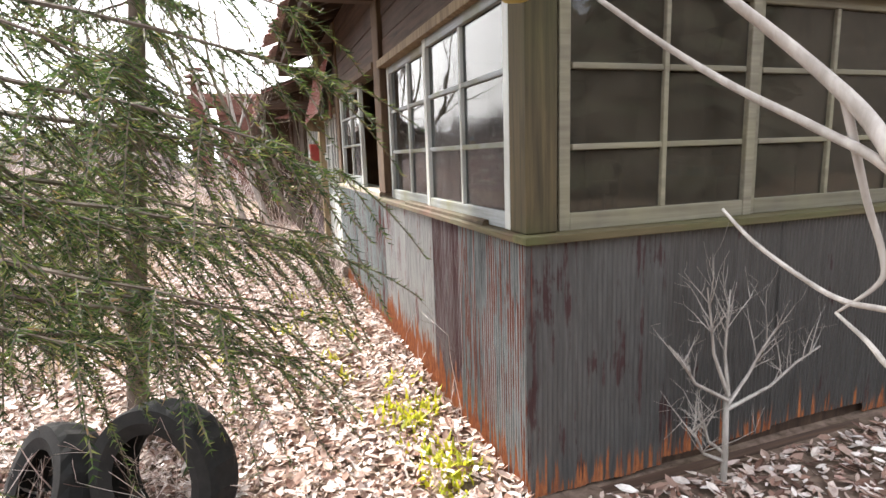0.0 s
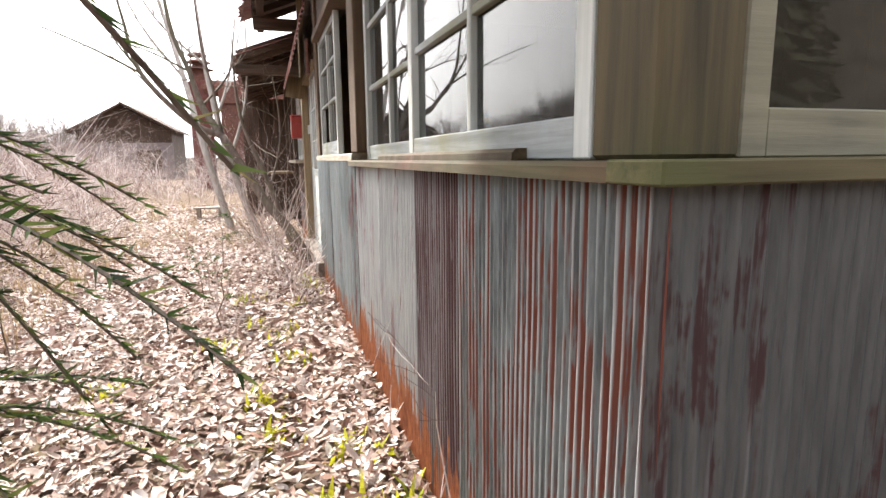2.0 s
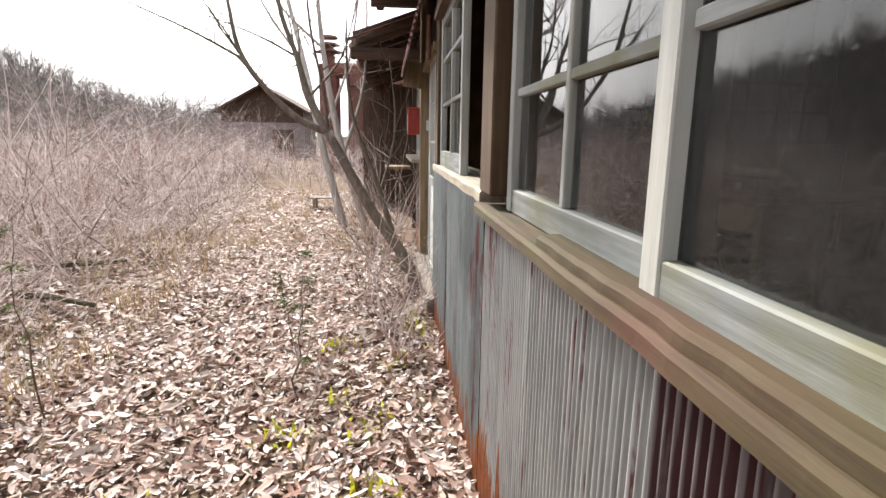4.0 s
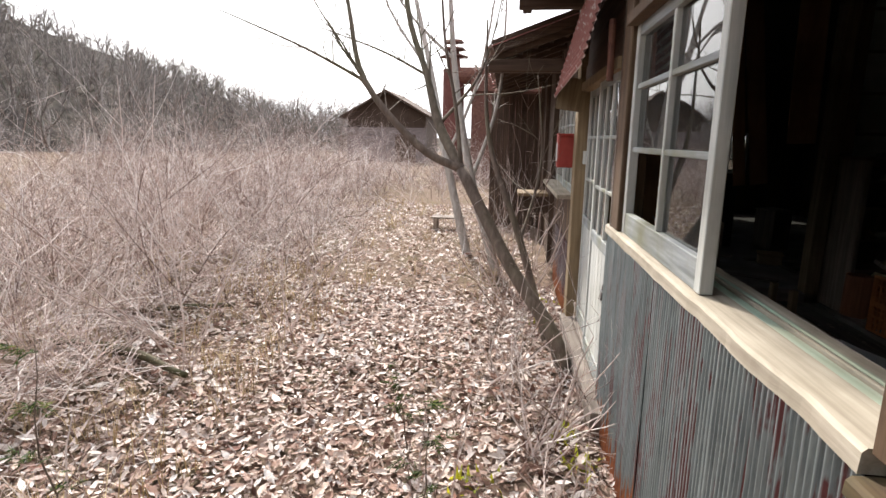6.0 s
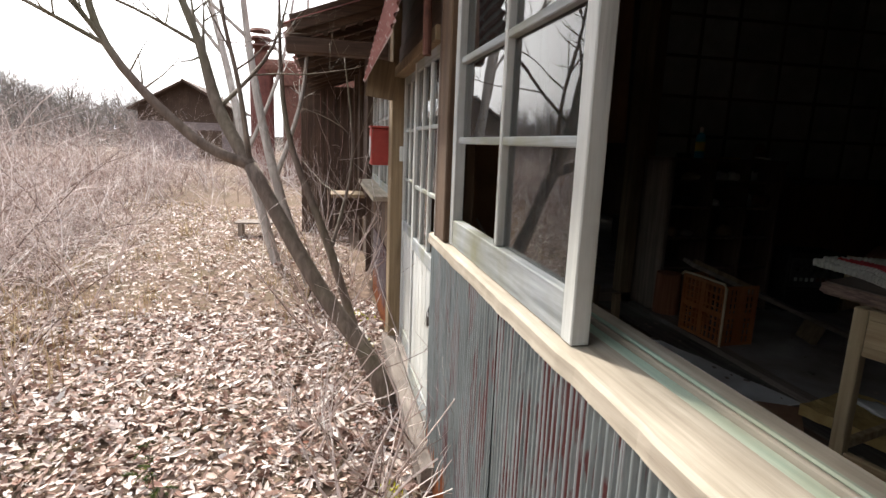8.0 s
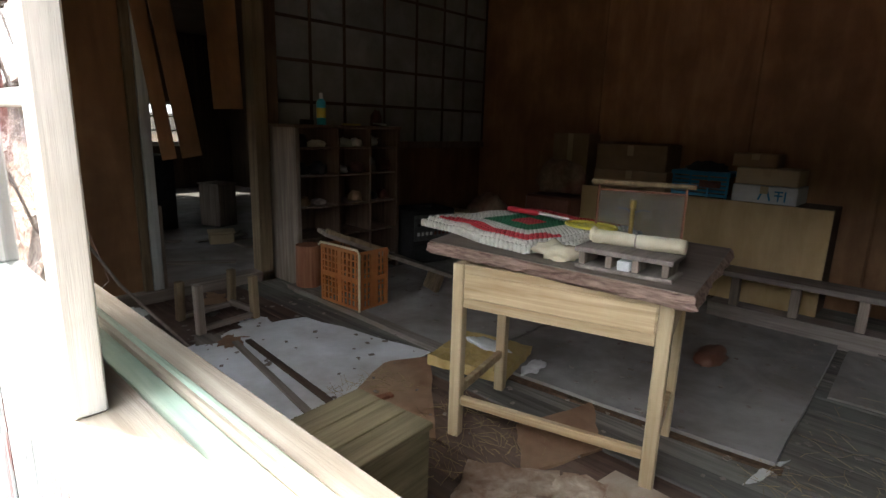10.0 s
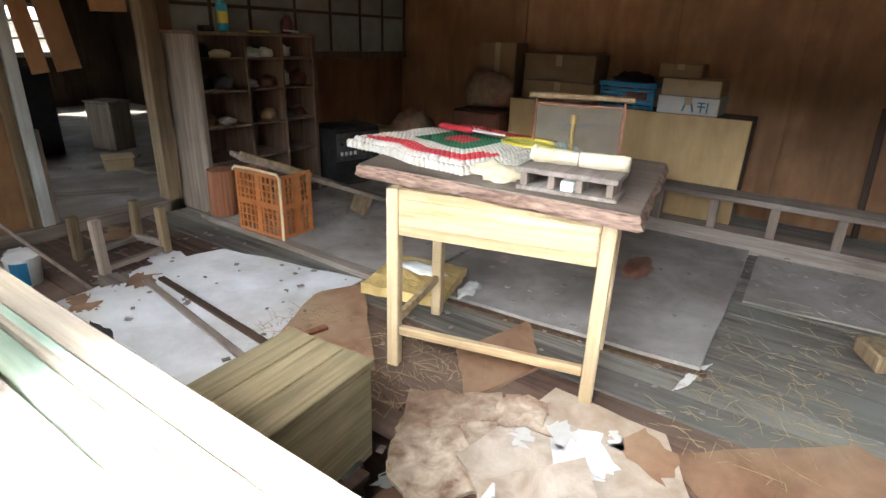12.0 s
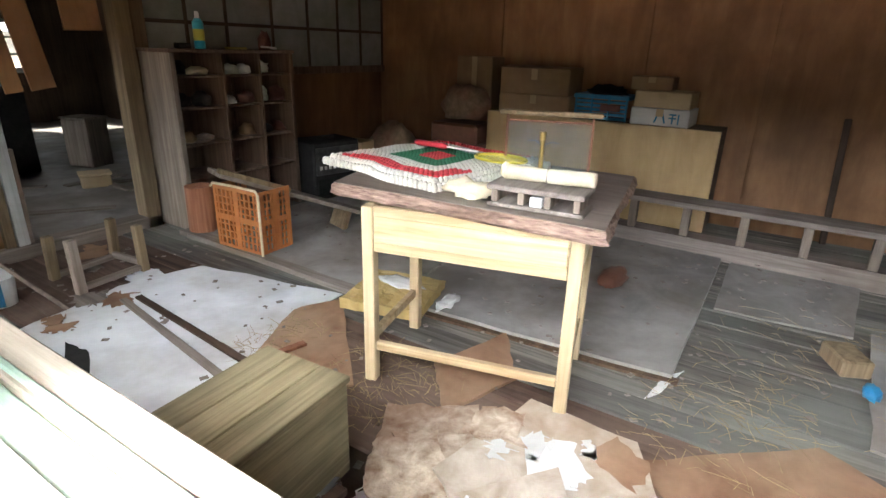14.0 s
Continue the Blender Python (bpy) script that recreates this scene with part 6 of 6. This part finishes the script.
part("base_grid", lattice(0.38, 0.38, 10, 8), ORANGEPLASTIC, crate, "perforated orange panel")
side = part("side_grid", lattice(0.24, 0.38, 8, 8), ORANGEPLASTIC, crate)
side.matrix_basis = Matrix.Translation((0.0, -0.001, 0)) @ Matrix.Rotation(radians(-90), 4, "Z")
side = part("side_grid", lattice(0.24, 0.38, 8, 8), ORANGEPLASTIC, crate)
side.matrix_basis = Matrix.Translation((0.374, -0.001, 0)) @ Matrix.Rotation(radians(-90), 4, "Z")
tw = Twigs()
tw.tube([Vector(p) for p in ((-0.01, 0.012, 0.0), (-0.012, 0.014, 0.2), (-0.01, 0.012, 0.37), (0.01, 0.012, 0.392), (0.2, 0.012, 0.395), (0.37, 0.012, 0.392), (0.392, 0.012, 0.37))], [0.008] * 7, 8)
smooth(tw.object("rim", CREAM, crate))
log = thing("wood_round", "short reddish round of wood standing upright", "log", at=Matrix.Translation((3.15, 7.80, TOP + 0.028)))
bm = bmesh.new()
put_tube(bm, (0, 0, 0), (0, 0, 0.30), 0.092, 0.088, 20)
part("round", bm, REDWOOD, log)
seat = thing("broken_bench", "broken plank seat leaning on the crate", "bench", at=Matrix.Translation((3.42, 7.26, TOP + 0.03)))
sm = Matrix.Translation((0, 0, 0.29)) @ Matrix.Rotation(radians(-18), 4, "Z") @ Matrix.Rotation(radians(22), 4, "Y")
box_part("plank", (-0.48, -0.11, -0.015), (0.62, 0.11, 0.012), GREYWOOD_X, seat, m=sm)
box_part("rail", (-0.5, -0.14, 0.013), (-0.05, -0.10, 0.04), TANPOST, seat, m=sm)
box_part("leg_board", (0.42, -0.10, -0.19), (0.45, 0.10, -0.016), TANPOST, seat, m=sm)
st = thing("upturned_stool", "small wooden stool lying with its legs up", "stool", at=Matrix.Translation((2.18, 7.40, TOP + 0.005)) @ Matrix.Rotation(radians(7), 4, "Z"))
for x, y, h in ((0, 0, 0.29), (0.35, 0, 0.27), (0.03, 0.27, 0.24), (0.38, 0.29, 0.24)):
    box_part("leg", (x, y, 0), (x + 0.045, y + 0.04, h), GREYWOOD_Z if x == 0 else TANPOST, st, m=Matrix.Rotation(radians(3 if y else -2), 4, "X"))
box_part("stretcher", (0.37, 0.042, 0.03), (0.395, 0.288, 0.065), GREYWOOD, st)
box_part("stretcher", (0.046, 0.005, 0.02), (0.349, 0.035, 0.05), GREYWOOD_X, st)
box_part("stretcher", (0.076, 0.28, 0.02), (0.379, 0.31, 0.05), GREYWOOD_X, st)
can = thing("paint_can", "white tin with a blue stripe and ragged rim", "tin", at=Matrix.Translation((1.93, 7.62, TOP + 0.003)))
bm = bmesh.new()
put_tube(bm, (0, 0, 0), (0, 0, 0.14), 0.065, 0.075, 20)
part("tin", bm, PALEWHITE, can)
bm = bmesh.new()
for s in range(4):
    a = radians(215 + 14 * s)
    put_box(bm, (-0.011, -0.002, 0.01), (0.011, 0.002, 0.125), Matrix.Translation((0.072 * math.cos(a), 0.072 * math.sin(a), 0)) @ Matrix.Rotation(a + math.pi / 2, 4, "Z"))
part("stripe", bm, BLUEPLASTIC, can, "blue stripe")
stick = thing("leaning_stick", "thin grey stick leaning against the plywood", "stick")
tw = Twigs()
tw.tube([Vector((2.08, 7.30, TOP + 0.008)), Vector((1.9, 7.7, 0.72)), Vector((1.78, 8.24, 1.08))], [0.010, 0.009, 0.008], 7)
tw.object("rod", GREYWOOD_Z, stick)
rr = random.Random(14)
for k in range(16):
    x, y, s = rr.uniform(1.55, 2.6), rr.uniform(7.1, 8.1), rr.uniform(0.04, 0.13)
    c = [(x + s * math.cos(a) * rr.uniform(0.5, 1.2), y + s * math.sin(a) * rr.uniform(0.4, 1.1)) for a in (0.3, 1.2, 2.2, 3.3, 4.3, 5.4)]
    sheet_thing("floor_chip", "curled chip of torn floor sheet", "debris", c, TOP + 0.006 + 0.002 * (k % 5), 0.004, (FLOORSHEET, GREYWOOD, BROWNBOARD)[k % 3], 0.012, 60 + k, (rr.uniform(-0.02, 0.08), rr.uniform(0, 0.08)))

# shelf and what stands on it
shelf = thing("open_shelf", "dark wooden pigeonhole shelf against the partition", "shelf", at=Matrix.Translation((3.12, 7.88, TOP + 0.001)))
SH = 1.57 - TOP
box_part("side", (0, 0, 0), (0.035, 0.36, SH), GREYWOOD_Z, shelf, "greyed side board")
box_part("side", (0.945, 0, 0), (0.98, 0.36, SH), SHELFWOOD, shelf)
box_part("top", (-0.01, -0.01, SH), (0.99, 0.37, SH + 0.022), SHELFWOOD, shelf)
box_part("back", (0.036, 0.345, 0), (0.944, 0.36, SH), SHELFWOOD, shelf)
for x in (0.37, 0.67):
    box_part("divider", (x, 0.012, 0.05), (x + 0.02, 0.344, SH - 0.001), SHELFWOOD, shelf)
for z in (0.05, 0.33, 0.56, 0.79, 0.99):
    for a, b in ((0.036, 0.369), (0.391, 0.669), (0.691, 0.944)):
        box_part("board", (a, 0.01, z), (b, 0.344, z + 0.016), SHELFWOOD, shelf)
STUFFS = [CREAM, PALEWHITE, GREYWOOD, RUST, BLACKBOX, FLORAL, CARTON]
rr = random.Random(17)
for c in (3.18, 3.54, 3.84):
    for z in (0.56, 0.79, 0.99):
        for k in range(2):
            if rr.random() < 0.8:
                m = rr.choice(STUFFS)
                if c > 3.4 and z > 0.7 and k == 0:
                    m = PALEWHITE
                odd = thing("shelf_bundle", "crumpled " + {CREAM: "cream cloth", PALEWHITE: "white cloth", GREYWOOD: "grey paper", RUST: "rusty tin", BLACKBOX: "black bag", FLORAL: "faded cloth", CARTON: "brown paper"}[m] + " on the shelf", "bundle", at=Matrix.Translation((c + 0.07 + 0.12 * k, 7.98 + rr.uniform(0, 0.06), TOP + z + 0.0175)))
                hgt = rr.uniform(0.03, 0.07)
                lump("wad", (0, 0, hgt * 0.5), (rr.uniform(0.04, 0.07), 0.06, hgt), m, odd, rr.uniform(0, 20), 0.4)
ST = TOP + SH + 0.0235
bottle = thing("spray_bottle", "light blue bottle with a white cap and yellow label", "bottle", at=Matrix.Translation((3.40, 7.97, ST)))
bm = bmesh.new()
put_tube(bm, (0, 0, 0), (0, 0, 0.16), 0.034, 0.034, 18)
put_tube(bm, (0, 0, 0.1605), (0, 0, 0.185), 0.034, 0.016, 18)
smooth(part("body", bm, stuffed("light_blue_plastic", (0.05, 0.42, 0.58), (0.08, 0.52, 0.68), (6, 6, 6), bump=0.03, rough=0.4), bottle))
bm = bmesh.new()
put_tube(bm, (0, 0, 0.186), (0, 0, 0.225), 0.015, 0.013, 12)
part("cap", bm, PALEWHITE, bottle, "white cap")
bm = bmesh.new()
put_tube(bm, (0, 0, 0.05), (0, 0, 0.12), 0.0346, 0.0346, 18, False)
part("paper_label", bm, YELLOWPLASTIC, bottle, "yellow label")
small = thing("small_tin", "small dark flat tin on the shelf top", "tin", at=Matrix.Translation((3.25, 7.97, ST)))
box_part("tin", (0, 0, 0), (0.09, 0.06, 0.035), BLACKBOX, small, bevel=0.006)
small = thing("yellow_tool", "yellowish flat tool on the shelf top", "tool", at=Matrix.Translation((3.60, 7.96, ST)))
box_part("blade", (0, 0, 0), (0.16, 0.035, 0.014), YELLOWED, small, bevel=0.004)
doll = tagged(lump("small_ornament", (0, 0, 0), (0.045, 0.04, 0.075), RUST, None, 9.0, 0.35), "small dark red ornament on the shelf top", "ornament")
doll.matrix_basis = Matrix.Translation((3.93, 7.98, ST + 0.075 * 0.60))
beads = thing("bead_string", "pale beads heaped at the ornament", "beads", at=Matrix.Translation((3.92, 7.92, ST)))
tw = Twigs()
tw.tube([Vector((0.05 * math.cos(a * 2), 0.03 * math.sin(a * 3), 0.008 + 0.012 * abs(math.sin(a)))) for a in np.linspace(0, 6.28, 40)], [0.006] * 40, 6)
tw.object("string", PALEWHITE, beads)

amp = thing("amplifier", "old black amplifier box with knobs and buttons", "amplifier", at=Matrix.Translation((4.10, 7.72, TOP + 0.030)) @ Matrix.Rotation(radians(-12), 4, "Z"))
box_part("cabinet", (0, 0, 0), (0.44, 0.34, 0.46), BLACKBOX, amp, bevel=0.012)
box_part("panel", (0.02, -0.004, 0.20), (0.42, -0.0005, 0.42), STEEL, amp, "dull metal control panel")
for k in range(6):
    bm = bmesh.new()
    put_tube(bm, (0.06 + 0.06 * k, -0.0045, 0.34), (0.06 + 0.06 * k, -0.022, 0.34), 0.014, 0.012, 12)
    part("knob", bm, BLACKBOX, amp)
for k in range(8):
    box_part("button", (0.05 + 0.042 * k, -0.012, 0.245), (0.075 + 0.042 * k, -0.0045, 0.275), PALEWHITE if k < 4 else RUST, amp)
box_part("grille", (0.03, -0.006, 0.03), (0.41, -0.0005, 0.17), RUBBER, amp)
box_part("top_handle", (0.14, 0.14, 0.461), (0.30, 0.17, 0.485), BLACKBOX, amp, bevel=0.008)


def carton(name, label, lo, hi, material, flaps=True, turn=0):
    c = [(a + b) / 2 for a, b in zip(lo, hi)]
    th = thing(name, label, "box", at=Matrix.Translation((c[0], c[1], lo[2])) @ Matrix.Rotation(radians(turn), 4, "Z"))
    w, d, h = [b - a for a, b in zip(lo, hi)]
    box_part("body", (-w / 2, -d / 2, 0), (w / 2, d / 2, h), material, th, bevel=0.006)
    if flaps:
        box_part("flap", (-w / 2 - 0.05, -d / 2 + 0.01, 0), (0.0, d / 2 - 0.01, 0.006), material, th, m=Matrix.Translation((0, 0, h + 0.003)) @ Matrix.Rotation(radians(-4), 4, "Y"))
        box_part("flap", (0.004, -d / 2 + 0.01, 0), (w / 2 + 0.02, d / 2 - 0.01, 0.006), material, th, m=Matrix.Translation((0, 0, h + 0.003)) @ Matrix.Rotation(radians(3), 4, "Y"))
    box_part("tape", (-w / 2 - 0.0015, -0.025, h * 0.55), (-w / 2 - 0.0003, 0.025, h - 0.002), CARTONPALE, th, bevel=0)
    return th


carton("carton", "plain beige carton standing beside the amplifier", (4.62, 7.72, TOP + 0.027), (4.84, 7.98, 0.86), CARTONPALE, False, 10)
cab = thing("low_cabinet", "long low cabinet with a pale plywood front", "cabinet")
box_part("carcass", (5.23, 5.03, 0.43), (5.60, 6.79, 1.155), BROWNPOST, cab)
box_part("front_panel", (5.205, 5.02, 0.45), (5.228, 6.80, 1.16), PANEL, cab, "pale plywood front")
CZ = 1.157
carton("carton", "brown carton below another on the cabinet", (5.26, 6.12, CZ), (5.58, 6.73, CZ + 0.15), CARTON, False)
carton("carton", "brown carton with open flaps on top", (5.25, 6.14, CZ + 0.152), (5.58, 6.72, CZ + 0.36), CARTON, True, 2)
carton("carton", "pale carton above a white foam box", (5.26, 5.25, CZ + 0.122), (5.56, 5.635, CZ + 0.235), CARTONPALE, False)
ice = carton("foam_box", "white foam box with blue marks", (5.25, 5.24, CZ), (5.57, 5.645, CZ + 0.12), PALEWHITE, False)
for k, (y, z, w, h, a) in enumerate(((0.02, 0.055, 0.012, 0.07, 18), (-0.03, 0.055, 0.012, 0.07, -18), (-0.09, 0.06, 0.05, 0.010, 0), (-0.09, 0.085, 0.05, 0.010, 0), (-0.09, 0.055, 0.010, 0.07, 0), (-0.13, 0.055, 0.010, 0.07, 0))):
    box_part("mark", (-0.0014, -w / 2, -h / 2), (-0.0003, w / 2, h / 2), BLUEPLASTIC, ice, m=Matrix.Translation((-0.16, y, z)) @ Matrix.Rotation(radians(a), 4, "X"), bevel=0)
carton("carton", "small flat carton on top of the pale one", (5.33, 5.40, CZ + 0.237), (5.52, 5.69, CZ + 0.33), CARTON, False)
blue = thing("blue_crate", "blue slatted plastic crate on the cabinet", "crate", at=Matrix.Translation((5.28, 5.68, CZ)))
for k in range(5):
    box_part("slat", (0, 0, 0.03 * k + 0.004), (0.012, 0.40, 0.03 * k + 0.026), BLUEPLASTIC, blue)
for y in (0, 0.13, 0.26, 0.385):
    box_part("rib", (-0.008, y, 0), (-0.0005, y + 0.015, 0.19), BLUEPLASTIC, blue)
box_part("rim", (-0.012, -0.01, 0.155), (0.29, 0.41, 0.185), BLUEPLASTIC, blue)
box_part("plate", (-0.013, 0.05, 0.07), (-0.0085, 0.20, 0.12), RUST, blue, "red printed plate")
lump("rags", (0.14, 0.2, 0.19), (0.12, 0.15, 0.06), BLACKBOX, blue, 12.0, 0.4)
chair = thing("folded_cushion", "faded floral cushion stacked on a brown chair", "cushion", at=Matrix.Translation((5.25, 7.03, 1.045)))
lump("cushion", (0, 0, 0.13), (0.10, 0.23, 0.19), FLORAL, chair, 13.0, 0.2)
carton("carton", "dusty brown carton behind the cushion", (5.38, 6.87, 1.045), (5.60, 7.22, 1.58), CARTON, False)
seat2 = thing("brown_chair", "brown vinyl chair half hidden behind the table", "chair", at=Matrix.Translation((5.08, 6.83, TOP + 0.001)))
VINYL = stuffed("brown_vinyl", (0.13, 0.055, 0.035), (0.22, 0.10, 0.065), (6, 6, 6), stain=(0.10, 0.05, 0.035), bump=0.2, rough=0.5)
box_part("seat", (-0.1, 0, 0.36), (0.40, 0.46, 0.44), VINYL, seat2, bevel=0.02)
box_part("backrest", (0.0, 0.0, 0.441), (0.50, 0.46, 0.615), VINYL, seat2, bevel=0.02)
for x, y in ((-0.08, 0.02), (0.36, 0.02), (-0.08, 0.40), (0.36, 0.40)):
    box_part("leg", (x, y, 0), (x + 0.035, y + 0.035, 0.359), DARKWOOD, seat2)
bag = thing("cloth_sack", "brown patterned sack slumped by the wall", "sack", at=Matrix.Translation((5.15, 7.75, TOP)))
lump("sack", (0, 0, 0.2), (0.22, 0.25, 0.36), FLORAL, bag, 15.0, 0.3)

bench = thing("long_bench", "long low grey bench rail before the back wall", "bench", at=Matrix.Translation((4.70, 3.3, 0)))
box_part("seat_board", (0, 0, 0.735), (0.20, 2.25, 0.77), GREYWOOD, bench)
box_part("base_rail", (0.02, 0, TOP + 0.001), (0.16, 2.25, TOP + 0.12), GREYWOOD, bench)
for k in range(7):
    box_part("post", (0.03, 0.10 + 0.33 * k, TOP + 0.121), (0.08, 0.15 + 0.33 * k, 0.734), GREYWOOD_Z, bench)
pole = thing("leaning_pole", "dark pole leaning on the plywood wall", "pole", at=Matrix.Translation((5.56, 4.29, TOP)))
box_part("pole_shaft", (-0.02, -0.02, 0), (0.02, 0.02, 0.85), DARKWOOD, pole, m=Matrix.Rotation(radians(-3), 4, "X"))
brick = thing("wood_block", "tan block of wood on the floor", "block", at=Matrix.Translation((3.66, 4.22, TOP + 0.013)) @ Matrix.Rotation(radians(25), 4, "Z"))
box_part("block", (-0.09, -0.06, 0), (0.09, 0.06, 0.075), TANPOST, brick, bevel=0.008)
cup = thing("blue_scrap", "small blue plastic scrap on the floor", "scrap", at=Matrix.Translation((3.46, 4.14, TOP + 0.015)))
lump("scrap", (0, 0, 0.018), (0.05, 0.03, 0.03), BLUEPLASTIC, cup, 18.0, 0.4)
shoe = thing("leather_scrap", "curled brown leather piece under the table", "scrap", at=Matrix.Translation((3.95, 5.28, TOP + 0.029)))
lump("leather", (0, 0, 0.02), (0.13, 0.07, 0.045), VINYL, shoe, 19.0, 0.3)


def strewn(name, label, boxes, n, seed):
    rr = random.Random(seed)
    tw = Twigs()
    for _ in range(n):
        x0, y0, x1, y1, z = rr.choice(boxes)
        p = Vector((rr.uniform(x0, x1), rr.uniform(y0, y1), z + 0.003))
        a, ln = rr.gauss(0.9, 0.9), rr.uniform(0.03, 0.12)
        d = Vector((math.cos(a), math.sin(a), rr.uniform(0, 0.06))) * ln
        tw.tube([p, p + d * 0.5 + Vector((rr.gauss(0, 0.008), rr.gauss(0, 0.008), 0.003)), p + d], [0.0011, 0.0010, 0.0006], 3)
    return tagged(tw.object(name, DUST), label, "straw", "", "stuff")


strewn("straw", "dry straw strewn over the floor boards", [(2.9, 4.25, 3.9, 4.75, TOP), (2.3, 5.6, 2.75, 5.95, TOP + 0.008), (2.3, 6.15, 2.65, 6.4, TOP + 0.006), (2.6, 4.3, 3.2, 4.85, TOP + 0.02), (2.2, 5.4, 2.7, 5.7, TOP + 0.006), (3.0, 3.6, 4.2, 4.6, TOP + 0.012)], 560, 23)
rr = random.Random(29)
tw = Twigs()
bm = bmesh.new()
for _ in range(420):
    x, y = rr.uniform(1.95, 4.8), rr.uniform(4.2, 8.0)
    s = rr.uniform(0.004, 0.016)
    put_box(bm, (-s, -s * 0.7, 0), (s, s * 0.7, 0.003), Matrix.Translation((x, y, TOP + (0.03 if x > 3.1 else 0.008))) @ Matrix.Rotation(rr.uniform(0, 6), 4, "Z"))
grit = part("floor_grit", bm, GREYWOOD)
tagged(grit, "crumbs and chips scattered on the floor", "debris", "", "stuff")

# back room clutter
rr = random.Random(37)
for k, (x, y, w, d, h, m, name, label) in enumerate((
        (2.6, 10.2, 0.5, 0.35, 0.30, DARKWOOD, "wooden_crate", "dark wooden crate in the back room"), (3.3, 9.5, 0.22, 0.16, 0.10, CARTONPALE, "small_box", "small pale box on the dusty floor"),
        (3.05, 10.6, 0.40, 0.4, 0.75, BLACKBOX, "dark_cabinet", "dark cabinet in the back room"), (3.7, 10.4, 0.25, 0.3, 0.45, GREYWOOD_Z, "grey_bin", "grey box in the back room"),
        (2.1, 11.3, 0.6, 0.4, 0.5, SHELFWOOD, "wooden_crate", "brown wooden chest in the back room"), (4.2, 10.0, 0.4, 0.4, 0.4, BLACKBOX, "dark_bin", "dark tub in the back room"))):
    th = thing(name, label, "box", at=Matrix.Translation((x, y, 0.461)) @ Matrix.Rotation(radians(rr.uniform(-25, 25)), 4, "Z"))
    box_part("body", (-w / 2, -d / 2, 0), (w / 2, d / 2, h), m, th, bevel=0.01)
    box_part("lid", (-w / 2 - 0.01, -d / 2 - 0.01, h + 0.001), (w / 2 + 0.01, d / 2 + 0.01, h + 0.02), m, th, bevel=0.004)
for k in range(9):
    x, y = rr.uniform(2.0, 4.2), rr.uniform(8.6, 10.5)
    th = thing("floor_board_scrap", "loose board lying on the back room floor", "board", at=Matrix.Translation((x, y, 0.461)) @ Matrix.Rotation(rr.uniform(0, 3), 4, "Z"))
    box_part("plank", (-rr.uniform(0.15, 0.4), -0.04, 0), (0.25, 0.04, 0.014), GREYWOOD_X, th, bevel=0.002)
